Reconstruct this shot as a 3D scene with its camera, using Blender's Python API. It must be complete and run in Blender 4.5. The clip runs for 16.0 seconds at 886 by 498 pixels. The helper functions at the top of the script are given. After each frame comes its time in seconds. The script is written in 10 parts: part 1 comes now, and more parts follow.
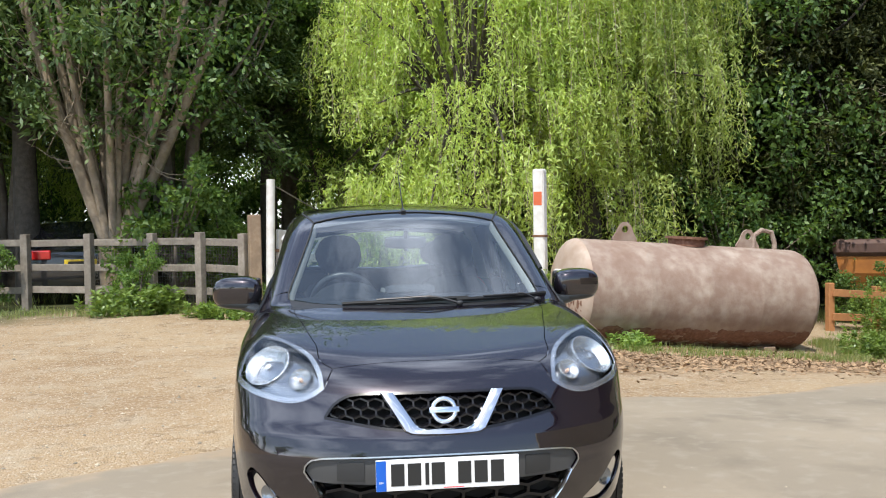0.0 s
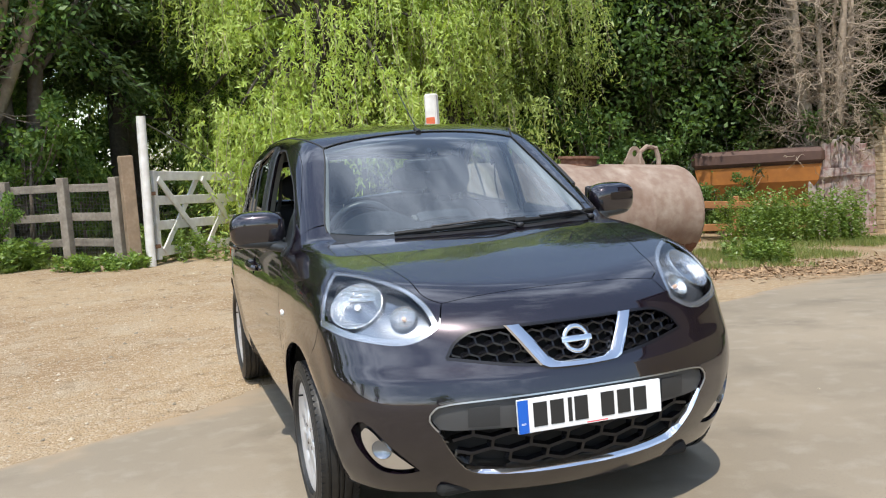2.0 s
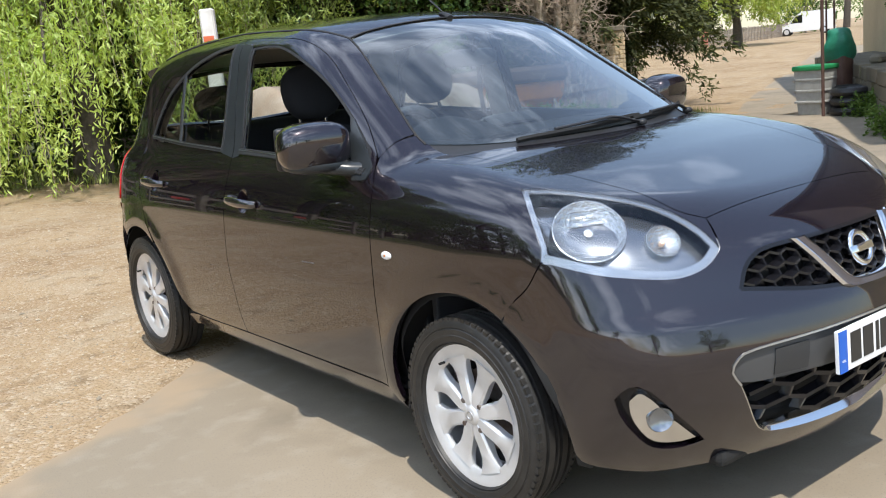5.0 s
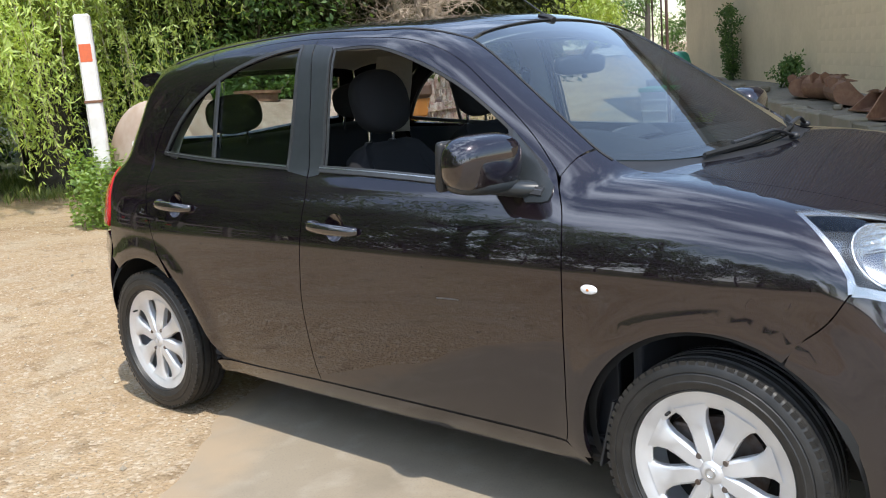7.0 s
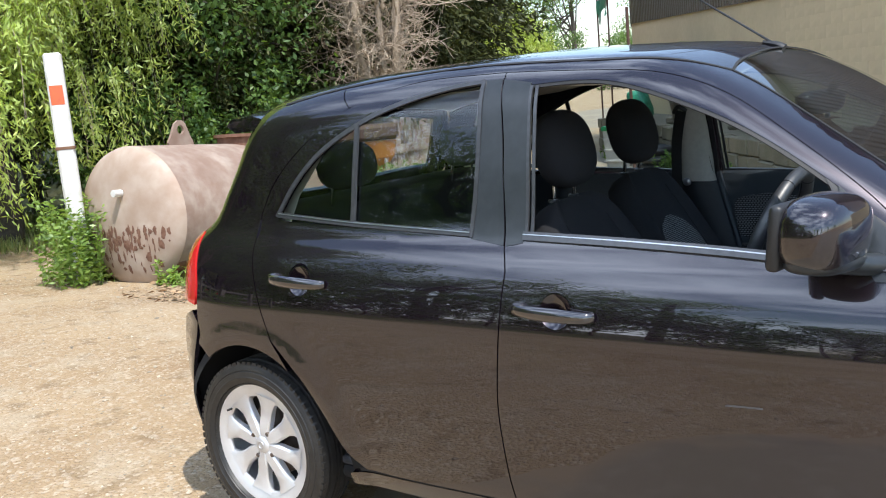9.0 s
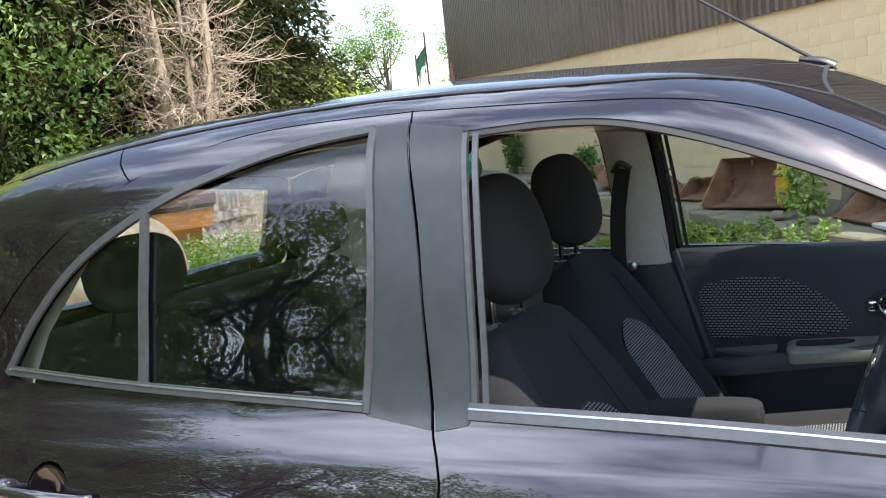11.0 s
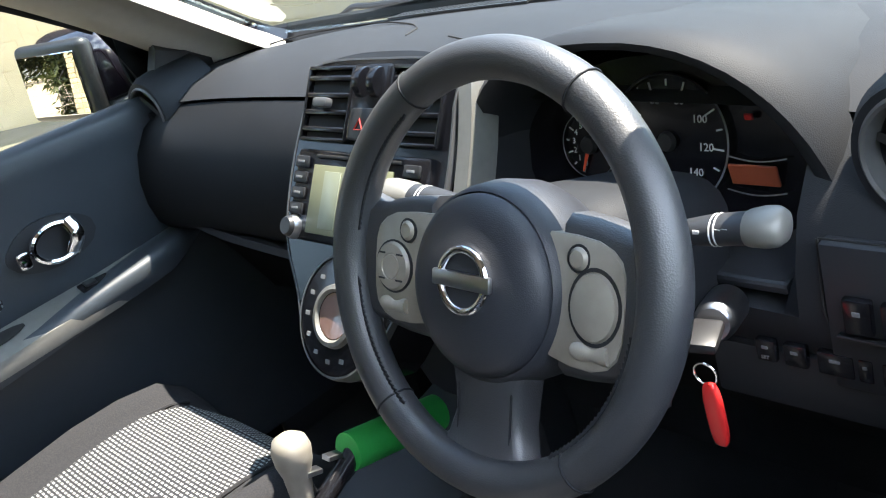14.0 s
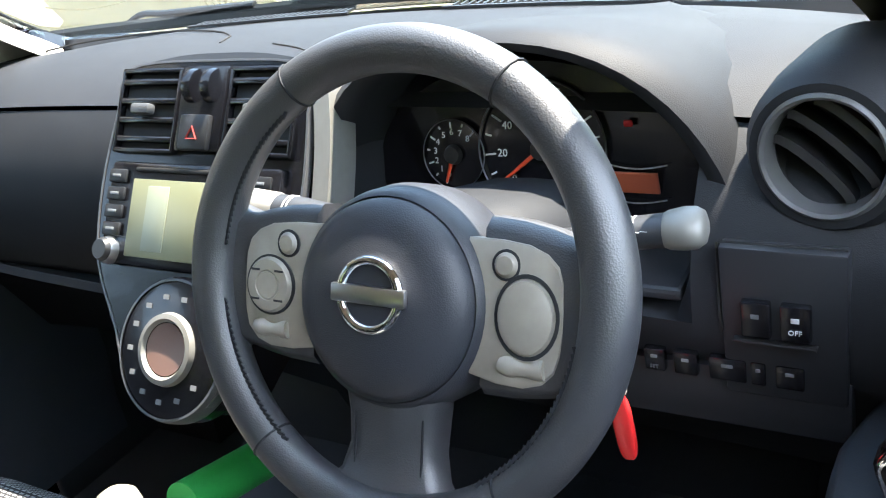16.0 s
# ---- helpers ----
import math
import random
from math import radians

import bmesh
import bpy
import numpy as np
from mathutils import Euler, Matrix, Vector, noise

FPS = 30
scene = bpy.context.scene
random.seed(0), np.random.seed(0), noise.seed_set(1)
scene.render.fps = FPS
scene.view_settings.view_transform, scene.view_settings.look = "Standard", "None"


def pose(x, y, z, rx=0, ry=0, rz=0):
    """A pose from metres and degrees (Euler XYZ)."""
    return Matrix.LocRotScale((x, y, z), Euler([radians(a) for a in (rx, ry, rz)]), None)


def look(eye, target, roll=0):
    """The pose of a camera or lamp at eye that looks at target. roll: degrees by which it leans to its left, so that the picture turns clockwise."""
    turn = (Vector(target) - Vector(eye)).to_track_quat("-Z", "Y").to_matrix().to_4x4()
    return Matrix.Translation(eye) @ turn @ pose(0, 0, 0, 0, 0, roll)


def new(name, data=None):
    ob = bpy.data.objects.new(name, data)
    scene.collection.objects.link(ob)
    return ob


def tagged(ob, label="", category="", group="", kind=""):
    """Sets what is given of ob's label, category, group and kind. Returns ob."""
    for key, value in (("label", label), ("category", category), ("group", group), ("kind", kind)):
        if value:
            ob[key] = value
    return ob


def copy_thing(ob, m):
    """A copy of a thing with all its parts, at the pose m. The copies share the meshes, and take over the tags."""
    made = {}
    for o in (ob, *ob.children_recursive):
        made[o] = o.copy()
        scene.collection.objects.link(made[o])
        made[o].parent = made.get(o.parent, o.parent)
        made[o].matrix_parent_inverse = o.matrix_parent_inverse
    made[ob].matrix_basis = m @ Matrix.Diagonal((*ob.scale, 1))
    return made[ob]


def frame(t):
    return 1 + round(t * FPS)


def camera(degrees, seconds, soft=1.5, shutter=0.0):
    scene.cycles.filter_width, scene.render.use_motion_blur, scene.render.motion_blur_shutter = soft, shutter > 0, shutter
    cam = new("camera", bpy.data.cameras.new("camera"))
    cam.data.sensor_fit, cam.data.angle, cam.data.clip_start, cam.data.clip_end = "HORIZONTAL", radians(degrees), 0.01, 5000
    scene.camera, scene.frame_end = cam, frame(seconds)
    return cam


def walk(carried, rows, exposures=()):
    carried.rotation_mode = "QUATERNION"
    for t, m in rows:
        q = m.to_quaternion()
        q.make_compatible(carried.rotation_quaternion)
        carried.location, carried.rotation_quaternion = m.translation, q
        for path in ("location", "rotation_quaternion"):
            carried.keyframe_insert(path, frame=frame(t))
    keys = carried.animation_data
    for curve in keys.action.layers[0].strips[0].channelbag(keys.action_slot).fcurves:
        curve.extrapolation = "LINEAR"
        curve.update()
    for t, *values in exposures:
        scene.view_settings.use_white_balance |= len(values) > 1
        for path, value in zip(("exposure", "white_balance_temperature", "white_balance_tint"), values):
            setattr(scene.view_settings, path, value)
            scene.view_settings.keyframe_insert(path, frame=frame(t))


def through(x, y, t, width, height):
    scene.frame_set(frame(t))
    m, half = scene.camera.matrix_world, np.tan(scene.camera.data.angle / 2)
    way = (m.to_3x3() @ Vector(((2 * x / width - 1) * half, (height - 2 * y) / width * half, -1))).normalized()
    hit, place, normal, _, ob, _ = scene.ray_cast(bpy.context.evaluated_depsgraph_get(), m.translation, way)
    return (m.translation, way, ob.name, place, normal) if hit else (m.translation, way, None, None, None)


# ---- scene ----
from mathutils.geometry import delaunay_2d_cdt

# ---------------------------------------------------------------- camera
cam = camera(50.4, 16.0, soft=1.1)
PATH = [
    (0, (-0.419, -3.377, 1.395), (-0.173, -1.393, 1.338), -1.0),
    (0.5, (-0.595, -3.252, 1.424), (-0.276, -1.278, 1.368), -2.1),
    (1, (-0.801, -3.085, 1.434), (-0.395, -1.129, 1.347), -2.9),
    (1.5, (-1.095, -2.933, 1.404), (-0.591, -1.003, 1.259), -3.3),
    (2, (-1.348, -2.769, 1.361), (-0.742, -0.875, 1.15), -3.8),
    (2.5, (-1.566, -2.531, 1.342), (-0.857, -0.681, 1.069), -4.5),
    (3, (-1.811, -2.309, 1.326), (-1.004, -0.509, 0.999), -5.2),
    (3.2, (-1.895, -2.236, 1.322), (-1.052, -0.455, 0.978), -5.5),
    (5.3, (-2.414, -1.077, 1.31), (-1.192, 0.454, 0.905), -5.5),
    (5.5, (-2.453, -0.974, 1.314), (-1.202, 0.533, 0.906), -5.5),
    (6, (-2.619, -0.714, 1.335), (-1.287, 0.722, 0.928), -5.2),
    (6.5, (-2.733, -0.468, 1.337), (-1.331, 0.9, 0.933), -5.0),
    (7, (-2.833, -0.199, 1.349), (-1.367, 1.103, 0.953), -4.5),
    (7.5, (-2.954, 0.079, 1.375), (-1.437, 1.324, 0.988), -4.4),
    (8, (-2.986, 0.352, 1.383), (-1.432, 1.556, 1.017), -4.2),
    (8.2, (-2.971, 0.462, 1.395), (-1.409, 1.659, 1.035), -4.4),
    (10.3, (-2.299, 1.433, 1.412), (-0.654, 2.547, 1.182), -4.3),
    (10.5, (-2.184, 1.497, 1.408), (-0.506, 2.56, 1.181), -4.6),
    (11, (-1.9, 1.629, 1.406), (-0.114, 2.496, 1.167), -6.3),
    (11.5, (-1.624, 1.782, 1.386), (0.274, 2.343, 1.1), -8.5),
    (12, (-1.393, 1.87, 1.365), (0.566, 2.051, 1.004), -11.4),
    (12.5, (-1.188, 1.916, 1.347), (0.743, 1.68, 0.881), -14.1),
    (13, (-1.04, 2.009, 1.324), (0.772, 1.396, 0.739), -15.8),
    (13.5, (-0.937, 2.075, 1.307), (0.684, 1.143, 0.598), -16.6),
    (14, (-0.826, 2.07, 1.289), (0.61, 0.928, 0.493), -16.4),
    (14.5, (-0.748, 2.075, 1.271), (0.484, 0.75, 0.419), -15.3),
    (15, (-0.723, 2.095, 1.274), (0.335, 0.634, 0.41), -13.8),
    (15.5, (-0.718, 2.089, 1.266), (0.249, 0.564, 0.408), -12.1),
    (16, (-0.694, 2.101, 1.269), (0.327, 0.604, 0.423), -10.7),
]
walk(cam, [(t, look(eye, target, roll)) for t, eye, target, roll in PATH], [(0, .42, 6500, 10), (3, .24, 6550, 10), (5, .38, 6500, 10), (7, .52, 6400, 10), (8, .62, 6300, 10), (10.5, 1.0, 6250, 10), (11, 1.35, 6700, 10), (11.5, 1.8, 7400, 10), (12, 2.0, 7700, 10), (13, 2.3, 7650, 10), (14, 2.55, 6800, 10), (14.5, 2.82, 6700, 10), (15, 3.06, 6750, 10), (16, 3.16, 6850, 10)])

# ---------------------------------------------------------------- sky and sun
SUN = Vector((-0.20, -0.47, 1.0)).normalized()
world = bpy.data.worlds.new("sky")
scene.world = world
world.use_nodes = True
wn, wl = world.node_tree.nodes, world.node_tree.links
sky = wn.new("ShaderNodeTexSky")
sky.sky_type, sky.sun_disc = "NISHITA", False
sky.sun_elevation = math.asin(SUN.z)
sky.sun_rotation = math.atan2(SUN.x, SUN.y)
sky.air_density, sky.dust_density, sky.ozone_density = 1.2, 0.5, 1.6
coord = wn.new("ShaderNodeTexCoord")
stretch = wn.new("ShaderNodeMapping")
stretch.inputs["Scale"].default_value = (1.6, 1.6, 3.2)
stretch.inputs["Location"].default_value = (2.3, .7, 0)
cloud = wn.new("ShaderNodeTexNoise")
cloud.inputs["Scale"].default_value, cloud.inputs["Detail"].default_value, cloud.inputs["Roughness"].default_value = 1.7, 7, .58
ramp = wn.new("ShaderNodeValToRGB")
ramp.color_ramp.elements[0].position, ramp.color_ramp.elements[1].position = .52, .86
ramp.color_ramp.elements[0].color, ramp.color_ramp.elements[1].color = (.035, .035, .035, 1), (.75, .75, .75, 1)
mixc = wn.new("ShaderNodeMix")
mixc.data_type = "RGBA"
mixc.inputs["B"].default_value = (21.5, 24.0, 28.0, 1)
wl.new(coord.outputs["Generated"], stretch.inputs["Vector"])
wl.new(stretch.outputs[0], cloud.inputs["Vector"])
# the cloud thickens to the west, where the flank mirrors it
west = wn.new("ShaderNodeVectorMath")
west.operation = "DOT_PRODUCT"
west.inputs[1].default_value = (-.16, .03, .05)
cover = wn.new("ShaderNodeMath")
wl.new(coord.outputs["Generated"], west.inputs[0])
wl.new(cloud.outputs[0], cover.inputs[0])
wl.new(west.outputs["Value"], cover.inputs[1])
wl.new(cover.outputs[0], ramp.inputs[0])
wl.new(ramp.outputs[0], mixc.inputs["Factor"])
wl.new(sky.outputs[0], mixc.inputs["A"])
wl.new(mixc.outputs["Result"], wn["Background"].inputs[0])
wn["Background"].inputs[1].default_value = 0.14
sun = new("sun", bpy.data.lights.new("sun", "SUN"))
sun.data.energy, sun.data.angle, sun.data.color = 3.8, radians(0.55), (1.0, .95, .86)
sun.matrix_world = look(SUN * 30, (0, 0, 0))


# ---------------------------------------------------------------- materials
def mat(name, colour, rough=.6, metal=0.0, grain=None, stain=None, bump=None, coat=0.0, spec=.5, per_object=0.0, island=0.0, transmission=0.0):
    """grain, stain: (scale, second colour, amount); bump: (scale, strength, metres)."""
    m = bpy.data.materials.new(name)
    m.use_nodes = True
    nt = m.node_tree
    nodes, link = nt.nodes, nt.links.new
    b = nodes["Principled BSDF"]
    b.inputs["Roughness"].default_value, b.inputs["Metallic"].default_value = rough, metal
    b.inputs["Coat Weight"].default_value, b.inputs["Coat Roughness"].default_value = coat, .02
    b.inputs["Specular IOR Level"].default_value = spec
    b.inputs["Transmission Weight"].default_value = transmission
    b.inputs["Base Color"].default_value = (*colour, 1)
    place = nodes.new("ShaderNodeTexCoord").outputs["Object"]
    out = None
    for layer, detail in ((grain, 6), (stain, 4)):
        if not layer:
            continue
        scale, second, amount = layer
        tex = nodes.new("ShaderNodeTexNoise")
        tex.inputs["Scale"].default_value, tex.inputs["Detail"].default_value = scale, detail
        link(place, tex.inputs["Vector"])
        sharp = nodes.new("ShaderNodeMapRange")
        sharp.inputs["From Min"].default_value, sharp.inputs["From Max"].default_value = .38, .66
        sharp.inputs["To Max"].default_value = amount
        link(tex.outputs[0], sharp.inputs[0])
        mix = nodes.new("ShaderNodeMix")
        mix.data_type = "RGBA"
        link(sharp.outputs[0], mix.inputs["Factor"])
        mix.inputs["A"].default_value, mix.inputs["B"].default_value = (*colour, 1), (*second, 1)
        if out:
            link(out, mix.inputs["A"])
        out = mix.outputs["Result"]
    if per_object or island:
        hue = nodes.new("ShaderNodeHueSaturation")
        hue.inputs["Color"].default_value = (*colour, 1)
        if out:
            link(out, hue.inputs["Color"])
        rnd = nodes.new("ShaderNodeObjectInfo").outputs["Random"] if per_object else nodes.new("ShaderNodeNewGeometry").outputs["Random Per Island"]
        vary = nodes.new("ShaderNodeMapRange")
        spread = per_object or island
        vary.inputs["To Min"].default_value, vary.inputs["To Max"].default_value = 1 - spread, 1 + spread
        link(rnd, vary.inputs[0])
        link(vary.outputs[0], hue.inputs["Value"])
        out = hue.outputs[0]
    if out:
        link(out, b.inputs["Base Color"])
    if bump:
        scale, strength, depth = bump
        tex = nodes.new("ShaderNodeTexNoise")
        tex.inputs["Scale"].default_value, tex.inputs["Detail"].default_value = scale, 5
        link(place, tex.inputs["Vector"])
        bn = nodes.new("ShaderNodeBump")
        bn.inputs["Strength"].default_value, bn.inputs["Distance"].default_value = strength, depth
        link(tex.outputs[0], bn.inputs["Height"])
        link(bn.outputs[0], b.inputs["Normal"])
    return m


def leather_grain(m, scale, strength, depth=.0006):
    """A pebbled cell relief, as moulded plastic and leather have."""
    nodes, link = m.node_tree.nodes, m.node_tree.links.new
    tex = nodes.new("ShaderNodeTexVoronoi")
    tex.inputs["Scale"].default_value = scale
    link(nodes.new("ShaderNodeTexCoord").outputs["Object"], tex.inputs["Vector"])
    bn = nodes.new("ShaderNodeBump")
    bn.inputs["Strength"].default_value, bn.inputs["Distance"].default_value = strength, depth
    link(tex.outputs["Distance"], bn.inputs["Height"])
    link(bn.outputs[0], nodes["Principled BSDF"].inputs["Normal"])
    return m


def clear_glass(name, tint, gloss=1.0, dust=0.0):
    """A thin pane: clear tint, with a mirror share that grows towards grazing, the same from both sides."""
    m = bpy.data.materials.new(name)
    m.use_nodes = True
    nt = m.node_tree
    nodes, link = nt.nodes, nt.links.new
    nodes.remove(nodes["Principled BSDF"])
    t, g, f, mix, power, gain = (nodes.new(k) for k in ("ShaderNodeBsdfTransparent", "ShaderNodeBsdfGlossy", "ShaderNodeLayerWeight", "ShaderNodeMixShader", "ShaderNodeMath", "ShaderNodeMath"))
    under, share = nodes.new("ShaderNodeMath"), nodes.new("ShaderNodeMath")
    t.inputs[0].default_value = (*tint, 1)
    g.inputs["Roughness"].default_value = .004
    f.inputs["Blend"].default_value = .5
    power.operation, power.inputs[1].default_value = "POWER", 5
    gain.operation = "MULTIPLY_ADD"
    gain.inputs[1].default_value, gain.inputs[2].default_value = .957, .043
    under.operation, under.inputs[1].default_value, under.inputs[2].default_value = "MULTIPLY_ADD", .5 / gloss, .5 / gloss
    share.operation, share.use_clamp = "DIVIDE", True
    link(f.outputs["Facing"], power.inputs[0])
    link(power.outputs[0], gain.inputs[0])
    link(gain.outputs[0], under.inputs[0])
    link(gain.outputs[0], share.inputs[0])
    link(under.outputs[0], share.inputs[1])
    link(share.outputs[0], mix.inputs[0])
    link(t.outputs[0], mix.inputs[1])
    link(g.outputs[0], mix.inputs[2])
    out = mix.outputs[0]
    if dust:
        film, veil, specks, share_of = (nodes.new(k) for k in ("ShaderNodeBsdfDiffuse", "ShaderNodeMixShader", "ShaderNodeTexNoise", "ShaderNodeMapRange"))
        film.inputs[0].default_value = (.56, .60, .54, 1)
        specks.inputs["Scale"].default_value, specks.inputs["Detail"].default_value = 7, 8
        share_of.inputs["From Min"].default_value, share_of.inputs["From Max"].default_value = .35, .7
        share_of.inputs["To Min"].default_value, share_of.inputs["To Max"].default_value = dust * .6, dust * 1.6
        link(nodes.new("ShaderNodeTexCoord").outputs["Object"], specks.inputs["Vector"])
        link(specks.outputs[0], share_of.inputs[0])
        link(share_of.outputs[0], veil.inputs[0])
        link(out, veil.inputs[1])
        link(film.outputs[0], veil.inputs[2])
        out = veil.outputs[0]
    link(out, nodes["Material Output"].inputs["Surface"])
    return m


def weave(name, dark, light, pitch, bias=.5, rough=.9):
    """A two-tone woven cloth: small slanted dashes in rows."""
    m = mat(name, dark, rough)
    nodes, link = m.node_tree.nodes, m.node_tree.links.new
    tc = nodes.new("ShaderNodeTexCoord").outputs["UV"]
    brick = nodes.new("ShaderNodeTexBrick")
    brick.offset = .5
    brick.inputs["Color1"].default_value = brick.inputs["Color2"].default_value = (*light, 1)
    brick.inputs["Mortar"].default_value = (*dark, 1)
    brick.inputs["Scale"].default_value = 1
    brick.inputs["Brick Width"].default_value, brick.inputs["Row Height"].default_value = pitch, pitch * .62
    brick.inputs["Mortar Size"].default_value, brick.inputs["Mortar Smooth"].default_value = pitch * bias * .33, .3
    link(tc, brick.inputs["Vector"])
    link(brick.outputs["Color"], nodes["Principled BSDF"].inputs["Base Color"])
    bn = nodes.new("ShaderNodeBump")
    bn.inputs["Strength"].default_value, bn.inputs["Distance"].default_value = .6, .0015
    link(brick.outputs["Fac"], bn.inputs["Height"])
    bn.invert = True
    link(bn.outputs[0], nodes["Principled BSDF"].inputs["Normal"])
    return m


M = {}
M["paint"] = mat("aubergine_paint", (.0098, .0058, .0100), .24, .5, coat=1.0, spec=.3, grain=(900, (.017, .010, .0175), .5))
M["paint"].node_tree.nodes["Principled BSDF"].inputs["Coat IOR"].default_value = 1.75
M["black"] = mat("black_plastic", (.018, .018, .019), .42, bump=(400, .15, .0005))
M["gloss_black"] = mat("gloss_black_plastic", (.008, .008, .010), .22, coat=.15, spec=.35)
M["handle"] = mat("gloss_handle", (.020, .017, .019), .12, .3, coat=1.0)
M["handle"].node_tree.nodes["Principled BSDF"].inputs["Coat IOR"].default_value = 1.8
M["pillar_black"] = mat("satin_black_film", (.021, .025, .028), .30, grain=(30, (.033, .037, .042), .5))
M["beam_grey"] = mat("grey_beam_plastic", (.060, .061, .063), .5, bump=(400, .15, .0005))
M["beam_dark"] = mat("black_beam_pad", (.030, .031, .033), .5, bump=(400, .15, .0005))
M["rubber"] = mat("rubber_seal", (.014, .014, .014), .62)
M["trim"] = mat("dulled_weatherstrip", (.085, .087, .092), .30, .6, grain=(60, (.062, .063, .067), .6))
M["lamp_silver"] = mat("lamp_reflector_silver", (.42, .44, .47), .27, .8)
M["lamp_grey"] = mat("lamp_housing_grey", (.27, .29, .32), .22, .85)
M["lamp_chrome"] = mat("lamp_bowl_chrome", (.56, .58, .60), .22, .9, bump=(110, .9, .006))
M["chrome"] = mat("chrome", (.80, .81, .83), .07, 1.0)
M["satin"] = mat("satin_chrome", (.55, .57, .60), .28, 1.0)
M["alloy"] = mat("silver_alloy", (.70, .70, .71), .36, .45, grain=(14, (.58, .58, .59), .6), coat=.3)
M["tyre"] = mat("tyre_rubber", (.014, .0138, .0135), .50, grain=(26, (.034, .031, .028), .6), bump=(160, .25, .001))
M["brake"] = mat("brake_steel", (.16, .14, .13), .5, .7, grain=(40, (.09, .05, .03), .7))
M["glass"] = clear_glass("window_glass", (.80, .86, .83), 1.0)
M["screen_glass"] = clear_glass("windscreen_glass", (.58, .70, .74), 1.9, .010)
M["dark_glass"] = clear_glass("rear_glass", (.80, .86, .83), 1.0, .012)
M["lens"] = clear_glass("lamp_lens", (.93, .95, .97), .8)
M["amber_pale"] = mat("pale_amber_bulb", (.80, .52, .36), .2, coat=.5)
M["fog_chrome"] = mat("satin_fog_chrome", (.70, .70, .70), .16, 1.0)
M["amber"] = mat("amber_lens", (.75, .33, .12), .15, transmission=.3)
M["red_lens"] = mat("red_lens", (.55, .02, .02), .12, coat=1.0)
M["mirror"] = mat("mirror_glass", (.92, .93, .93), .01, 1.0)
M["plate_white"] = mat("plate_white", (.80, .80, .80), .3)
M["plate_ink"] = mat("plate_black", (.02, .02, .02), .4)
M["plate_blue"] = mat("plate_blue", (.01, .11, .52), .3)
M["plate_red"] = mat("plate_red", (.75, .10, .12), .4)
M["dash"] = leather_grain(mat("dash_plastic", (.018, .020, .024), .62, grain=(26, (.022, .024, .028), .6), stain=(6, (.027, .028, .031), .4), spec=.20), 900, .3, .0005)
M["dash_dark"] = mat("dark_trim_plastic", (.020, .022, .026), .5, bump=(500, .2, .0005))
# darker plastic for the passenger side, with its shade in the colour
M["glove_box_shade"] = mat("shaded_lid_plastic", (.008, .009, .011), .6, spec=.22, grain=(20, (.011, .012, .014), .5), bump=(500, .2, .0005))
M["door_card"] = leather_grain(mat("door_card_plastic", (.034, .042, .051), .42, grain=(20, (.042, .050, .060), .5)), 900, .25, .0005)
M["leather"] = leather_grain(mat("worn_leather", (.028, .030, .035), .44, grain=(35, (.036, .038, .043), .5), stain=(9, (.054, .056, .061), .3), spec=1.0), 760, .32, .0005)
M["hub"] = leather_grain(mat("hub_plastic", (.027, .030, .038), .44, grain=(18, (.032, .035, .043), .6)), 900, .25)
M["silver"] = mat("silver_plastic", (.40, .37, .32), .42, .35, grain=(80, (.34, .315, .27), .5), stain=(30, (.29, .26, .21), .35))
M["dull_silver"] = mat("dull_silver_plastic", (.21, .204, .186), .45, .3, grain=(80, (.18, .174, .158), .5))
M["trim_grey"] = mat("grey_trim_plastic", (.11, .112, .115), .38, .2, grain=(60, (.09, .09, .095), .5))
M["pale_trim"] = mat("pale_grey_trim", (.46, .44, .39), .75, grain=(60, (.40, .38, .34), .6))
M["pillar_pale"] = mat("pale_pillar_trim", (.38, .365, .32), .7, grain=(60, (.35, .335, .295), .6))
M["liner"] = mat("headliner_cloth", (.46, .44, .39), .95, grain=(220, (.38, .36, .33), .6))
M["cloth"] = mat("dark_seat_cloth", (.017, .0175, .021), .95, grain=(500, (.032, .031, .031), .7), bump=(900, .4, .0006), spec=.3)
M["weave"] = weave("woven_seat_cloth", (.013, .014, .018), (.26, .265, .265), .0105, .55)
M["weave_door"] = weave("woven_door_cloth", (.012, .012, .014), (.20, .205, .215), .012, .5)
M["belt"] = mat("seat_belt_web", (.02, .021, .023), .8, bump=(700, .5, .0008))
M["carpet"] = mat("dark_carpet", (.038, .039, .043), .95, bump=(600, .6, .002))
M["well"] = mat("wheel_well_liner", (.012, .012, .012), .85)
M["screen_off"] = mat("faded_display", (.22, .22, .13), .3, grain=(9, (.18, .195, .12), .6))
M["screen_panel"] = mat("faded_display_panel", (.25, .27, .20), .3)
M["green"] = mat("green_sleeve", (.02, .32, .06), .5, bump=(300, .2, .0006))
M["red"] = mat("red_fob", (.72, .03, .03), .25)
M["key_black"] = mat("key_plastic", (.02, .02, .022), .4)
M["ink_white"] = mat("printed_white", (.62, .63, .63), .5)
M["ink_grey"] = mat("printed_grey", (.20, .205, .21), .5)
M["ink_red"] = mat("printed_red", (.30, .03, .025), .5)
M["needle"] = mat("dial_needle", (.85, .10, .04), .4)
M["glow_amber"] = mat("amber_display", (.42, .10, .05), .4)


